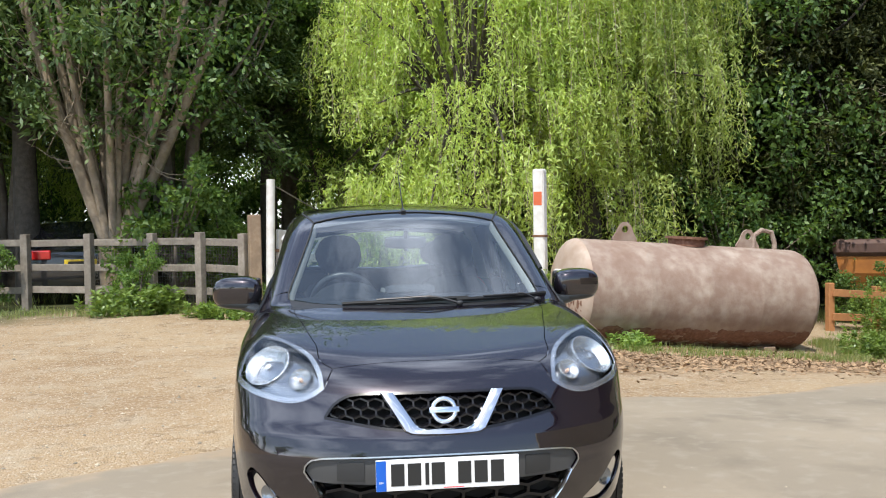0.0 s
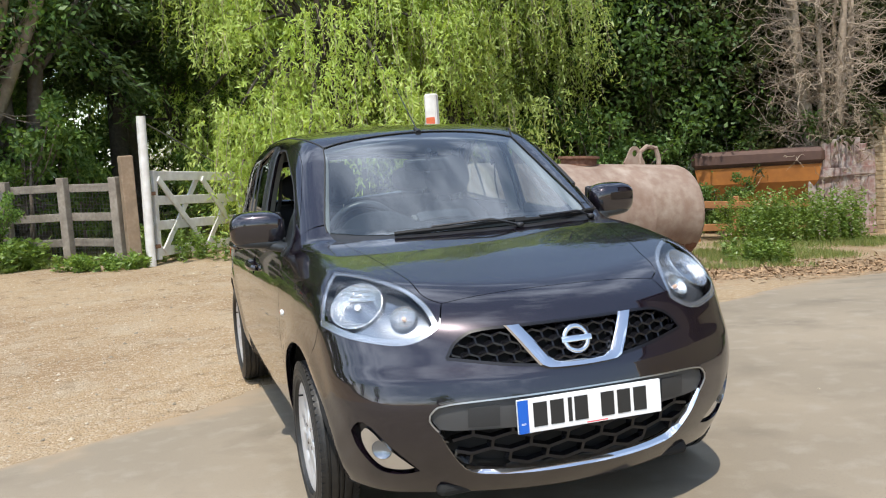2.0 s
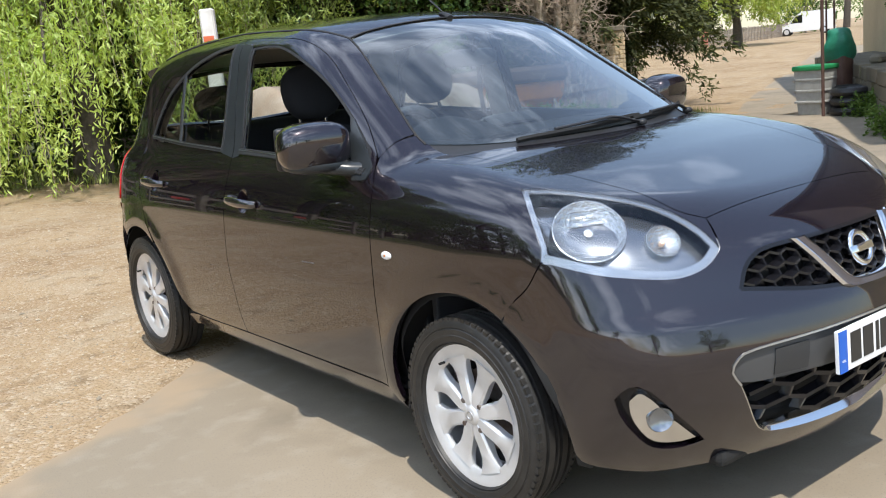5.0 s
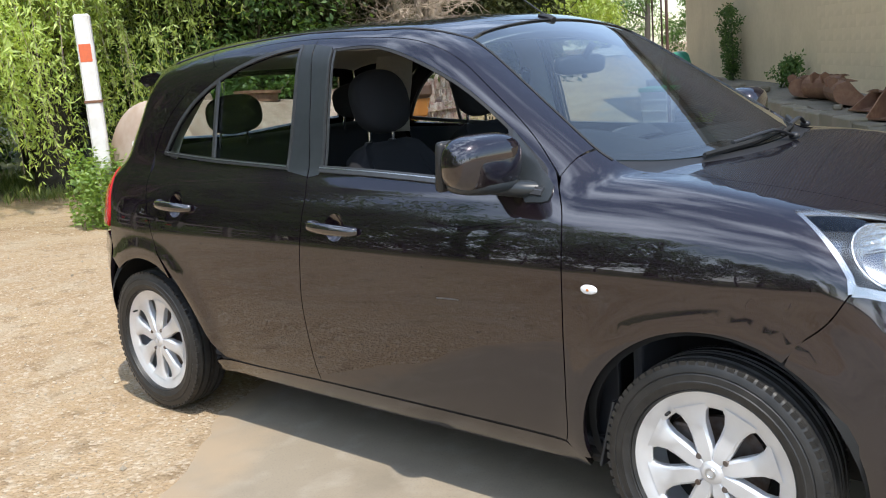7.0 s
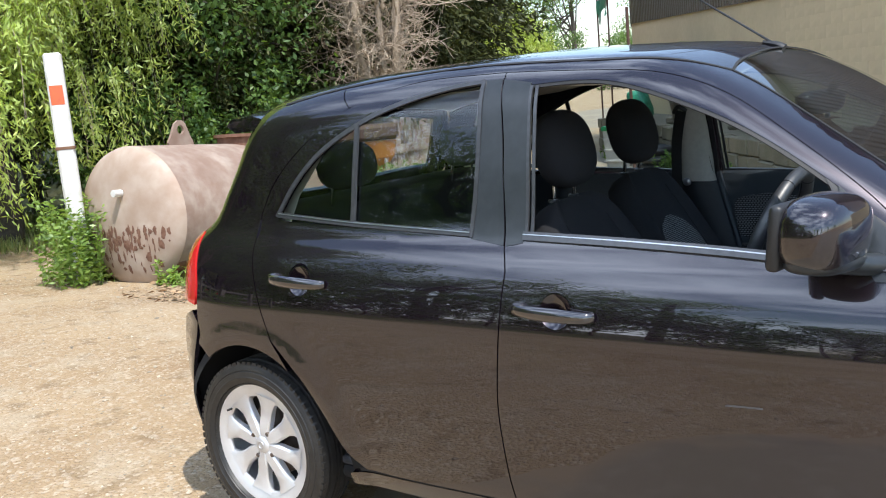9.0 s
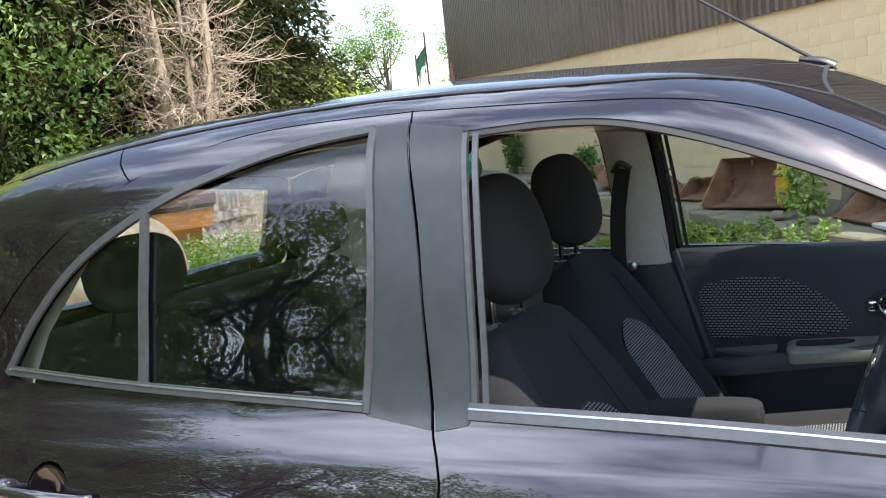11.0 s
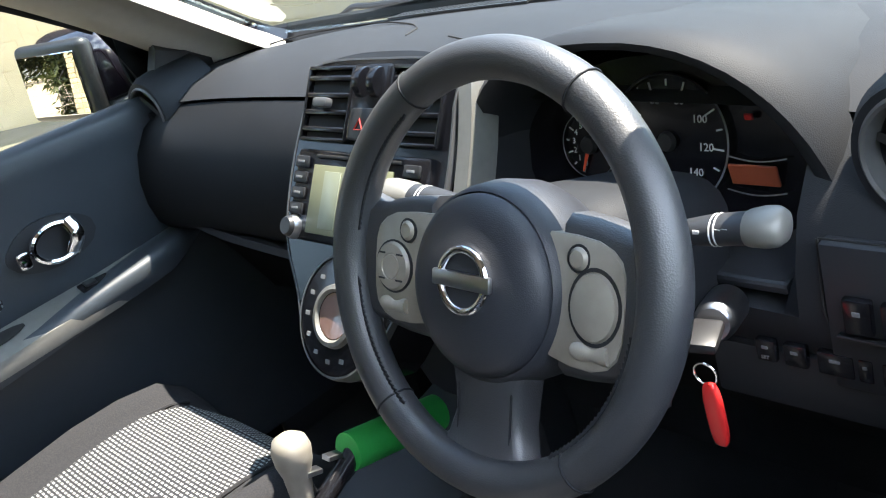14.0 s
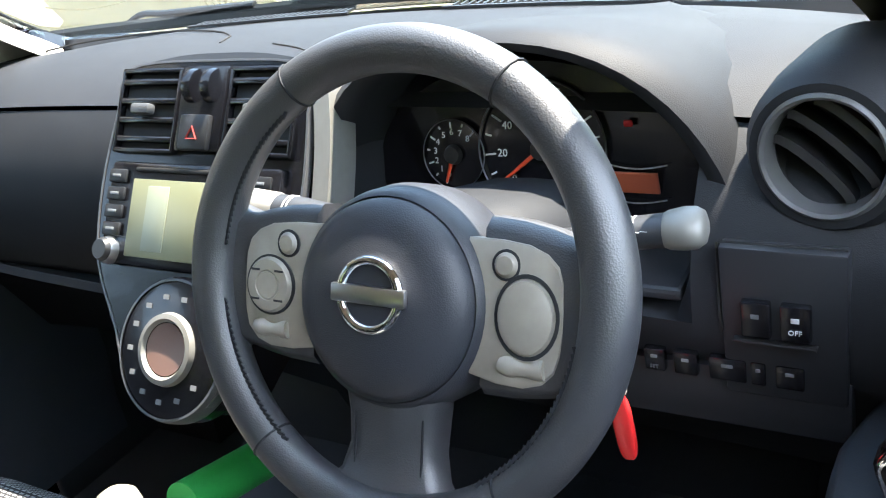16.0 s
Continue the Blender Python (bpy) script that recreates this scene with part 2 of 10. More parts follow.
# ---------------------------------------------------------------- mesh helpers
def part(name, data, material, parent=None, label=""):
    """One mesh object from a bmesh, or from (vertices, faces), under a thing or a part."""
    me = bpy.data.meshes.new(name)
    if isinstance(data, bmesh.types.BMesh):
        data.to_mesh(me)
        data.free()
    else:
        me.from_pydata([tuple(map(float, v)) for v in data[0]], [], [tuple(map(int, f)) for f in data[1]])
    me.materials.append(material if not isinstance(material, str) else M[material])
    ob = new(name, me)
    if parent is not None:
        ob.parent = parent
        ob.matrix_parent_inverse = parent.matrix_world.inverted()
    if label:
        tagged(ob, label)
    return ob


def soft(ob, angle=40):
    """Smooth shading with sharp edges past the angle."""
    me = ob.data
    me.polygons.foreach_set("use_smooth", [True] * len(me.polygons))
    bm = bmesh.new()
    bm.from_mesh(me)
    for e in bm.edges:
        e.smooth = len(e.link_faces) == 2 and e.calc_face_angle(0) < radians(angle)
    bm.to_mesh(me)
    bm.free()
    return ob


def root(name, at, label, category, group=""):
    ob = new(name)
    ob.empty_display_size = .2
    ob.location = at
    ob.matrix_world = Matrix.Translation(at)
    return tagged(ob, label, category, group)


def block(bm, centre, size, turn=(0, 0, 0), bevel=0.0, segments=2):
    """A box, its edges rounded, put into a bmesh."""
    m = pose(*centre, *turn) @ Matrix.Diagonal((*size, 1))
    made = bmesh.ops.create_cube(bm, size=1, matrix=m)["verts"]
    if bevel:
        edges = {e for v in made for e in v.link_edges}
        bmesh.ops.bevel(bm, geom=list(edges), offset=bevel, segments=segments, affect="EDGES", profile=.5)
    return bm


def box(centre, size, turn=(0, 0, 0), bevel=0.0, segments=2):
    return block(bmesh.new(), centre, size, turn, bevel, segments)


def rod(bm, a, b, r0, r1=None, n=10):
    """A straight tapered rod from a to b."""
    a, b = Vector(a), Vector(b)
    m = Matrix.Translation((a + b) / 2) @ (b - a).to_track_quat("Z", "Y").to_matrix().to_4x4()
    bmesh.ops.create_cone(bm, cap_ends=True, segments=n, radius1=r0, radius2=r0 if r1 is None else r1, depth=(b - a).length, matrix=m)
    return bm


def dense(curve, step=.025, closed=False):
    """A Catmull-Rom curve through the points, at even steps."""
    p = np.array(curve, float)
    if len(p) == 2:
        n = max(2, int(np.linalg.norm(p[1] - p[0]) / step) + 1)
        return p[0] + (p[1] - p[0]) * np.linspace(0, 1, n)[:, None]
    q = np.vstack([p[-1], p, p[0], p[1]]) if closed else np.vstack([2 * p[0] - p[1], p, 2 * p[-1] - p[-2]])
    out = []
    for i in range(1, len(q) - 2):
        n = max(1, int(np.linalg.norm(q[i + 1] - q[i]) / step))
        t = (np.arange(n) / n)[:, None]
        a, b, c, d = q[i - 1], q[i], q[i + 1], q[i + 2]
        out.append(.5 * (2 * b + (c - a) * t + (2 * a - 5 * b + 4 * c - d) * t ** 2 + (3 * b - a - 3 * c + d) * t ** 3))
    if not closed:
        out.append(p[-1:])
    return np.vstack(out)


def sweep(path, across, profile, closed=False, scale=None):
    """Carries a flat profile (side, up) along a path; across: one up direction, or one for each point."""
    path = np.array(path, float)
    n = len(path)
    tan = np.roll(path, -1, 0) - np.roll(path, 1, 0)
    if not closed:
        tan[0], tan[-1] = path[1] - path[0], path[-1] - path[-2]
    tan /= np.linalg.norm(tan, axis=1, keepdims=True) + 1e-12
    up = np.broadcast_to(np.array(across, float), path.shape)
    side = np.cross(tan, up)
    side /= np.linalg.norm(side, axis=1, keepdims=True) + 1e-12
    up = np.cross(side, tan)
    k = len(profile)
    sc = np.ones(n) if scale is None else np.array(scale)
    verts = [path[i] + sc[i] * (a * side[i] + b * up[i]) for i in range(n) for a, b in profile]
    faces = [(i * k + j, i * k + (j + 1) % k, ((i + 1) % n) * k + (j + 1) % k, ((i + 1) % n) * k + j)
             for i in range(n if closed else n - 1) for j in range(k)]
    if not closed:
        faces += [tuple(range(k))[::-1], tuple((n - 1) * k + j for j in range(k))]
    return verts, faces


def ring_profile(r, n=10, squash=1.0):
    return [(r * math.cos(2 * math.pi * j / n), r * squash * math.sin(2 * math.pi * j / n)) for j in range(n)]


def slab(w, h):
    return [(-w / 2, 0), (-w / 2 + .15 * h, h), (w / 2 - .15 * h, h), (w / 2, 0)]


def lathe(profile, n, frame_m, closed=False):
    """Turns (radius, height) about the local z axis of a pose."""
    k = len(profile)
    verts = [frame_m @ Vector((r * math.cos(2 * math.pi * i / n), r * math.sin(2 * math.pi * i / n), h)) for i in range(n) for r, h in profile]
    faces = [(i * k + j, ((i + 1) % n) * k + j, ((i + 1) % n) * k + j + 1, i * k + j + 1) for i in range(n) for j in range(k - 1)]
    return verts, faces


def loft(rows, close_rows=False, caps=False):
    """Joins rows of equally many points into a skin."""
    n, k = len(rows), len(rows[0])
    verts = [p for r in rows for p in r]
    faces = [(i * k + j, i * k + (j + 1) % k, (i + 1) * k + (j + 1) % k, (i + 1) * k + j) for i in range(n - 1) for j in range(k if close_rows else k - 1)]
    if caps:
        faces += [tuple(range(k))[::-1], tuple((n - 1) * k + j for j in range(k))]
    return verts, faces


def blob(centre, size, power=2.6, n=20, turn=(0, 0, 0)):
    """A rounded box: a superellipsoid."""
    m = pose(*centre, *turn)
    sg = lambda v, e: math.copysign(abs(v) ** e, v)
    e = 2 / power
    rows = []
    for i in range(n // 2 + 1):
        a = -math.pi / 2 + math.pi * i / (n // 2)
        rows.append([m @ Vector((size[0] / 2 * sg(math.cos(a), e) * sg(math.cos(2 * math.pi * j / n), e),
                                 size[1] / 2 * sg(math.cos(a), e) * sg(math.sin(2 * math.pi * j / n), e),
                                 size[2] / 2 * sg(math.sin(a), e))) for j in range(n)])
    return loft(rows, True)


def join(*meshes):
    verts, faces = [], []
    for v, f in meshes:
        faces += [tuple(i + len(verts) for i in face) for face in f]
        verts += list(v)
    return verts, faces


def set_uv(ob, u, v):
    """Flat texture coordinates in metres along two directions."""
    me = ob.data
    layer = me.uv_layers.new(name="flat")
    co = np.empty(len(me.vertices) * 3)
    me.vertices.foreach_get("co", co)
    co = co.reshape(-1, 3)
    idx = np.empty(len(me.loops), int)
    me.loops.foreach_get("vertex_index", idx)
    uv = np.stack([co @ np.array(u, float), co @ np.array(v, float)], 1)[idx]
    layer.data.foreach_set("uv", uv.ravel())
    return ob


def text(name, words, size, m, material, parent, label="", depth=.0004):
    """Raised lettering as a mesh."""
    cu = bpy.data.curves.new(name, "FONT")
    cu.body, cu.size, cu.align_x, cu.align_y, cu.extrude, cu.resolution_u = words, size, "CENTER", "CENTER", depth, 2
    tmp = bpy.data.objects.new(name, cu)
    me = bpy.data.meshes.new_from_object(tmp)
    bpy.data.objects.remove(tmp)
    bpy.data.curves.remove(cu)
    me.transform(m)
    me.materials.clear()
    me.materials.append(M[material])
    ob = new(name, me)
    ob.parent = parent
    ob.matrix_parent_inverse = parent.matrix_world.inverted()
    return ob


# ---------------------------------------------------------------- the form of the car
# x across, y from nose to tail, z up; the car is symmetric about x = 0
def spl(x, xs, ys):
    """A smooth monotone curve through a few stations."""
    xs, ys = np.asarray(xs, float), np.asarray(ys, float)
    x = np.clip(x, xs[0], xs[-1])
    h, d = np.diff(xs), np.diff(ys) / np.diff(xs)
    m = np.zeros(len(xs))
    m[1:-1] = np.where(d[:-1] * d[1:] > 0, 2 * d[:-1] * d[1:] / np.where(d[:-1] + d[1:] == 0, 1, d[:-1] + d[1:]), 0)
    m[0], m[-1] = d[0], d[-1]
    i = np.clip(np.searchsorted(xs, x, side="right") - 1, 0, len(h) - 1)
    t = (x - xs[i]) / h[i]
    return ((1 + 2 * t) * (1 - t) ** 2 * ys[i] + t * (1 - t) ** 2 * h[i] * m[i]
            + t * t * (3 - 2 * t) * ys[i + 1] + t * t * (t - 1) * h[i] * m[i + 1])


def smax(a, b, k):
    h = np.maximum(k - np.abs(a - b), 0) / k
    return np.maximum(a, b) + h * h * k / 4


HUB_F, HUB_R, HUB_Z = 0.775, 3.225, 0.295


def half_width(y, z):
    """Half the body's width at a station and a height."""
    w = spl(z, [.14, .22, .30, .45, .62, .75, .86, .95, 1.02, 1.2, 1.42, 1.62],
            [.70, .765, .797, .818, .830, .828, .812, .778, .737, .690, .624, .555])
    w = w - spl(y, [-.1, 0, .3, .6, .9, 1.3, 3.0, 3.35, 3.55, 3.7, 3.85], [.16, .12, .055, .022, .006, 0, 0, .012, .035, .07, .12])
    for hub in (HUB_F, HUB_R):
        r = np.hypot(y - hub, z - HUB_Z)
        w = w + .011 * np.exp(-((r - .385) / .055) ** 2) * np.clip((.80 - z) / .2, 0, 1)
    return w


def nose(x, z):
    y0 = spl(z, [.12, .20, .30, .42, .52, .60, .66, .72, .80, .88, .97], [.19, .105, .035, -.016, -.030, -.012, .020, .050, .095, .165, .26])
    return y0 + .46 * x * x


def tail(x, z):
    y0 = spl(z, [.14, .25, .45, .60, .75, .90, .97, 1.04, 1.12, 1.2, 1.4, 1.5], [3.70, 3.775, 3.805, 3.80, 3.765, 3.745, 3.71, 3.61, 3.555, 3.505, 3.41, 3.365])
    return y0 - .26 * x * x


def roof_line(x, y):
    return spl(y, [1.4, 1.7, 2.0, 2.4, 2.8, 3.1, 3.3, 3.5, 3.8], [1.40, 1.465, 1.497, 1.512, 1.503, 1.478, 1.445, 1.395, 1.30]) - .11 * x * x


def screen(x, y):
    return 1.0 + .605 * (y - .93 - .39 * x * x)


def bonnet(x, y):
    zc = spl(y, [-.05, .06, .15, .25, .4, .65, .95, 1.15], [.72, .80, .845, .873, .91, .965, 1.008, 1.02])
    return zc - .02 * x * x


def top(x, y):
    cabin = -smax(-screen(x, y), -roof_line(x, y), .08)
    return smax(bonnet(x, y), cabin, .02)


def body(p):
    """Below nought inside the car's outer skin, above it outside."""
    x, y, z = np.abs(p[..., 0]), p[..., 1], p[..., 2]
    f = smax(x - half_width(y, z), (nose(x, z) - y) * .9, .12)
    f = smax(f, y - tail(x, z), .11)
    return smax(f, (z - top(x, y)) * .9, .11)


def slope(p, e=1e-3):
    g = np.stack([(body(p + d) - body(p - d)) / (2 * e) for d in np.eye(3) * e], -1)
    return g / np.maximum(np.linalg.norm(g, axis=-1, keepdims=True), 1e-9), np.maximum(np.linalg.norm(g, axis=-1), 1e-9)


def snap(p, offset=0.0):
    """Moves points onto the skin, the short way."""
    p = np.array(p, float)
    for _ in range(12):
        n, s = slope(p)
        p = p - n * ((body(p) - offset) / s * .8)[..., None]
    return p


def lift(p, way, offset=0.0, start=1.6):
    """Drops points onto the skin against the direction way, from outside."""
    way = np.asarray(way, float)
    s = np.full(p.shape[:-1], start)
    done = np.zeros(s.shape, bool)
    for _ in range(260):
        inside = body(p + s[..., None] * way) - offset < 0
        done |= inside
        if done.all():
            break
        s = np.where(done, s, s - .0125)
    lo, hi = s, s + .0125
    for _ in range(18):
        mid = (lo + hi) / 2
        inside = body(p + mid[..., None] * way) - offset < 0
        lo, hi = np.where(inside, mid, lo), np.where(inside, hi, mid)
    return p + hi[..., None] * way


# ---------------------------------------------------------------- panels laid on the car's skin
def inside_poly(pts, poly):
    x, y = pts[:, 0:1], pts[:, 1:2]
    a, b = poly, np.roll(poly, -1, 0)
    cross = ((a[None, :, 1] > y) != (b[None, :, 1] > y)) & (x < (b[:, 0] - a[:, 0]) * (y - a[:, 1]) / (b[:, 1] - a[:, 1] + 1e-15) + a[:, 0])
    return cross.sum(1) % 2 == 1


def edge_distance(pts, poly):
    a, d = poly, np.roll(poly, -1, 0) - poly
    t = np.clip(((pts[:, None] - a) * d).sum(-1) / ((d * d).sum(-1) + 1e-15), 0, 1)
    return np.sqrt((((a + t[..., None] * d) - pts[:, None]) ** 2).sum(-1)).min(1)


def chart(way):
    way = np.array(way, float) / np.linalg.norm(way)
    e1 = np.cross((0, 0, 1) if abs(way[2]) < .9 else (0, 1, 0), way)
    e1 /= np.linalg.norm(e1)
    return way, e1, np.cross(way, e1)


def outline(curves, s, step):
    pts = []
    for c in curves:
        d = dense(c, step)
        pts.append(d[:-1])
    p = np.vstack(pts)
    p[:, 0] *= s
    return snap(p)


def inset(uv, gap):
    if not gap:
        return uv
    nxt, prv = np.roll(uv, -1, 0), np.roll(uv, 1, 0)
    t = nxt - prv
    t /= np.linalg.norm(t, axis=1, keepdims=True) + 1e-12
    return uv + np.stack([-t[:, 1], t[:, 0]], 1) * gap


def panel(name, curves, way, material, parent, s=1, offset=0.0, gap=.002, depth=.018, step=.03, label="", holes=(), axis=None):
    """A sheet of the car's skin within a closed line of curves, seen along way (or spread round an upright axis), its edge turned in."""
    way = np.array(way, float) * (s, 1, 1)
    way, e1, e2 = chart(way)

    def flat_of(p):
        if axis is None:
            return np.stack([p @ e1, p @ e2], 1)
        return np.stack([np.arctan2(p[:, 0] - axis[0], axis[1] - p[:, 1]) * 1.3, p[:, 2]], 1)

    def foot_of(v):
        """The foot of each flat point, and the way out from it to the skin."""
        if axis is None:
            return v[:, :1] * e1 + v[:, 1:] * e2, np.broadcast_to(way, (len(v), 3))
        a = v[:, 0] / 1.3
        return np.stack([np.full(len(v), axis[0]), np.full(len(v), axis[1]), v[:, 1]], 1), np.stack([np.sin(a), -np.cos(a), 0 * a], 1)

    rings = []
    for n, line in enumerate((curves, *holes)):
        p = outline(line, s, step * .8)
        uv = flat_of(p)
        area = (uv[:, 0] * np.roll(uv[:, 1], -1) - uv[:, 1] * np.roll(uv[:, 0], -1)).sum()
        if area < 0:
            p, uv = p[::-1], uv[::-1]
        rings.append((p, inset(uv, gap if n == 0 else -gap)))
    poly = rings[0][1]
    lo, hi = poly.min(0), poly.max(0)
    gx, gy = np.meshgrid(np.arange(lo[0], hi[0], step), np.arange(lo[1], hi[1], step * .866))
    gx[1::2] += step / 2
    grid = np.stack([gx.ravel(), gy.ravel()], 1)
    keep = inside_poly(grid, poly)
    for _, uv in rings[1:]:
        keep &= ~inside_poly(grid, uv)
    for _, uv in rings:
        keep &= edge_distance(grid, uv) > step * .45
    grid = grid[keep]
    flat = np.vstack([uv for _, uv in rings] + [grid])
    edges, at = [], 0
    for _, uv in rings:
        edges += [(at + i, at + (i + 1) % len(uv)) for i in range(len(uv))]
        at += len(uv)
    nb = at
    got = delaunay_2d_cdt([Vector(v) for v in flat], edges, [], 0, 1e-7)
    v2 = np.array([tuple(v) for v in got[0]])
    source = [o[0] if o else -1 for o in got[3]]
    tri = np.array([f for f in got[2] if len(f) == 3])
    mid = v2[tri].mean(1)
    ok = inside_poly(mid, poly)
    for _, uv in rings[1:]:
        ok &= ~inside_poly(mid, uv)
    tri = tri[ok]
    base = np.vstack([p for p, _ in rings])
    p3, out_way = foot_of(v2)
    reach = ((base - foot_of(flat_of(base))[0]) * foot_of(flat_of(base))[1]).sum(1)
    rim_v = np.array([0 <= o < nb for o in source])
    out = np.zeros((len(v2), 3))
    if (~rim_v).any():
        out[~rim_v] = lift(p3[~rim_v], out_way[~rim_v], offset, float(reach.max()) + .35)
    src = np.array(source)[rim_v]
    out[rim_v] = snap(p3[rim_v] + reach[src][:, None] * out_way[rim_v], offset)
    nrm, _ = slope(out)
    verts, normals, faces = list(out), list(nrm), [tuple(t) for t in tri]
    where = {o: i for i, o in enumerate(source) if 0 <= o < nb}
    at = 0
    for _, uv in rings:
        k = len(uv)
        ids = [where.get(at + i) for i in range(k)]
        ids = [i for i in ids if i is not None]
        first = len(verts)
        for j, i in enumerate(ids):
            t = out[ids[(j + 1) % len(ids)]] - out[ids[j - 1]]
            n = np.cross(t, nrm[i])
            n /= np.linalg.norm(n) + 1e-12
            verts += [out[i], out[i] - nrm[i] * depth]
            normals += [n, n]
        m = len(ids)
        faces += [(first + 2 * j, first + 2 * j + 1, first + 2 * ((j + 1) % m) + 1, first + 2 * ((j + 1) % m)) for j in range(m)]
        at += k
    ob = part(name, (verts, faces), material, parent, label)
    me = ob.data
    me.polygons.foreach_set("use_smooth", [True] * len(me.polygons))
    me.normals_split_custom_set_from_vertices([tuple(n) for n in normals])
    return ob


def on_skin(curve, s=1, offset=0.0, step=.02, closed=False):
    p = dense(curve, step, closed)
    p[:, 0] *= s
    p = snap(p, offset)
    return p, slope(p)[0]


def strip(name, curve, width, height, material, parent, s=1, offset=0.0, closed=False, label="", profile=None):
    """A moulding that follows a line on the skin."""
    p, n = on_skin(curve, s, offset, .018, closed)
    return soft(part(name, sweep(p, n, profile or slab(width, height), closed), material, parent, label), 50)


def side(*yz):
    """Points on the flank from stations and heights."""
    return [(float(half_width(np.array(y), np.array(z))), y, z) for y, z in yz]


def arch(hub, r, a0, a1, n=14):
    return side(*[(hub + r * math.cos(radians(a0 + (a1 - a0) * i / n)), HUB_Z + r * math.sin(radians(a0 + (a1 - a0) * i / n))) for i in range(n + 1)])


# ---------------------------------------------------------------- the car
car = root("car", (0, 1.95, 0), "dark aubergine five-door hatchback with open driver window, parked on concrete", "car")
FLANK, FRONT, UP = (1, 0, 0), (0, -1, 0), (0, 0, 1)
WING = (.72, -.25, .64)
LAMP = (.62, -.72, .30)

# key lines of the skin, on the x > 0 half
lamp_top = [(.69, .612, .945), (.588, .50, .925), (.50, .37, .893), (.455, .26, .843), (.437, .178, .775)]
lamp_low = [(.437, .178, .775), (.50, .178, .738), (.585, .213, .724), (.70, .318, .742), (.772, .455, .778)]
lamp_rear = [(.772, .455, .778), (.768, .465, .81), (.742, .528, .885), (.69, .612, .945)]
hood_side = [(.575, 1.02, 1.01), (.56, .86, .99), (.53, .72, .97), (.50, .56, .94), (.468, .42, .905), (.452, .30, .862), (.405, .238, .842)]
hood_lip = [(.405, .238, .842), (.25, .231, .857), (0, .227, .860), (-.25, .231, .857), (-.405, .238, .842)]
a_seam = [(.60, 1.196, 1.07), (.66, 1.215, 1.05), (.718, 1.23, 1.015)]
door_front = side((1.205, .285), (1.19, .35), (1.178, .60), (1.176, .80), (1.188, .92), (1.232, 1.012))
door_top = [(.723, 1.232, 1.012), (.673, 1.352, 1.123), (.626, 1.532, 1.257), (.600, 1.66, 1.345), (.590, 1.814, 1.403), (.589, 2.03, 1.432), (.583, 2.294, 1.446)]
b_line = [(.583, 2.294, 1.446)] + side((2.262, 1.25), (2.245, 1.08), (2.232, .985), (2.215, .93), (2.222, .80), (2.242, .57), (2.236, .38), (2.225, .285))
rear_top = [(.583, 2.294, 1.446), (.586, 2.60, 1.440), (.628, 2.843, 1.384), (.667, 3.026, 1.273), (.695, 3.138, 1.164), (.716, 3.187, 1.071)]
rear_back = [(.716, 3.187, 1.071)] + side((3.196, 1.00), (3.19, .94), (3.165, .86), (3.13, .76), (3.092, .675))

# wings
for s in (-1, 1):
    wing_top = [(.718, 1.232, 1.013), (.66, 1.215, 1.05), (.60, 1.19, 1.065)]
    cowl_end = [(.60, 1.19, 1.065), (.588, 1.10, 1.022), (.575, 1.02, 1.01)]
    bumper_seam = side((.455, .778), (.50, .71), (.565, .655))
    wing = panel("front_wing", [door_front, wing_top, cowl_end, hood_side, [(.405, .238, .842), (.425, .20, .80), (.437, .178, .775)], lamp_top[::-1],
                                lamp_rear[::-1], bumper_seam, arch(HUB_F, .365, 120, -8), side((1.135, .243), (1.17, .24)), side((1.17, .24), (1.205, .285))], WING, "paint", car, s)
    # side repeater
    c = snap(np.array([[.83 * s, 1.092, .736]]))[0]
    n = slope(c[None])[0][0]
    m = Matrix.Translation(c) @ Vector(n).to_track_quat("Z", "Y").to_matrix().to_4x4()
    rep = soft(part("side_repeater", lathe([(.0, .007), (.008, .0068), (.014, .005), (.017, 0)], 20, m @ Matrix.Diagonal((1.5, .75, 1, 1))), "plate_white", wing, "clear oval side repeater"))
    soft(part("bulb", blob(tuple(c + n * .006), (.008, .008, .008)), "amber", rep))

# bonnet, cowl and windscreen
panel("bonnet", [hood_lip[::-1], hood_side[::-1], [(.575, 1.02, 1.01), (.45, 1.0, 1.012), (.25, .945, 1.008), (0, .925, 1.005), (-.25, .945, 1.008), (-.45, 1.0, 1.012), (-.575, 1.02, 1.01)],
                  [(-x, y, z) for x, y, z in hood_side]], UP, "paint", car, depth=.014)
screen_low = [(.60, 1.145, 1.035), (.45, 1.055, 1.02), (.25, .99, 1.01), (0, .965, 1.008), (-.25, .99, 1.01), (-.45, 1.055, 1.02), (-.60, 1.145, 1.035)]
panel("scuttle", [screen_low, [(-.60, 1.145, 1.035), (-.575, 1.02, 1.01)], [(-.575, 1.02, 1.01), (-.45, 1.0, 1.012), (-.25, .945, 1.008), (0, .925, 1.005), (.25, .945, 1.008), (.45, 1.0, 1.012), (.575, 1.02, 1.01)],
                  [(.575, 1.02, 1.01), (.60, 1.145, 1.035)]], UP, "black", car, offset=-.004)
pillar_in = [(.60, 1.145, 1.035), (.598, 1.20, 1.07), (.571, 1.316, 1.156), (.53, 1.477, 1.263), (.50, 1.60, 1.345), (.483, 1.70, 1.40)]
screen_top = [(.483, 1.70, 1.40), (.35, 1.713, 1.435), (0, 1.722, 1.455), (-.35, 1.713, 1.435), (-.483, 1.70, 1.40)]
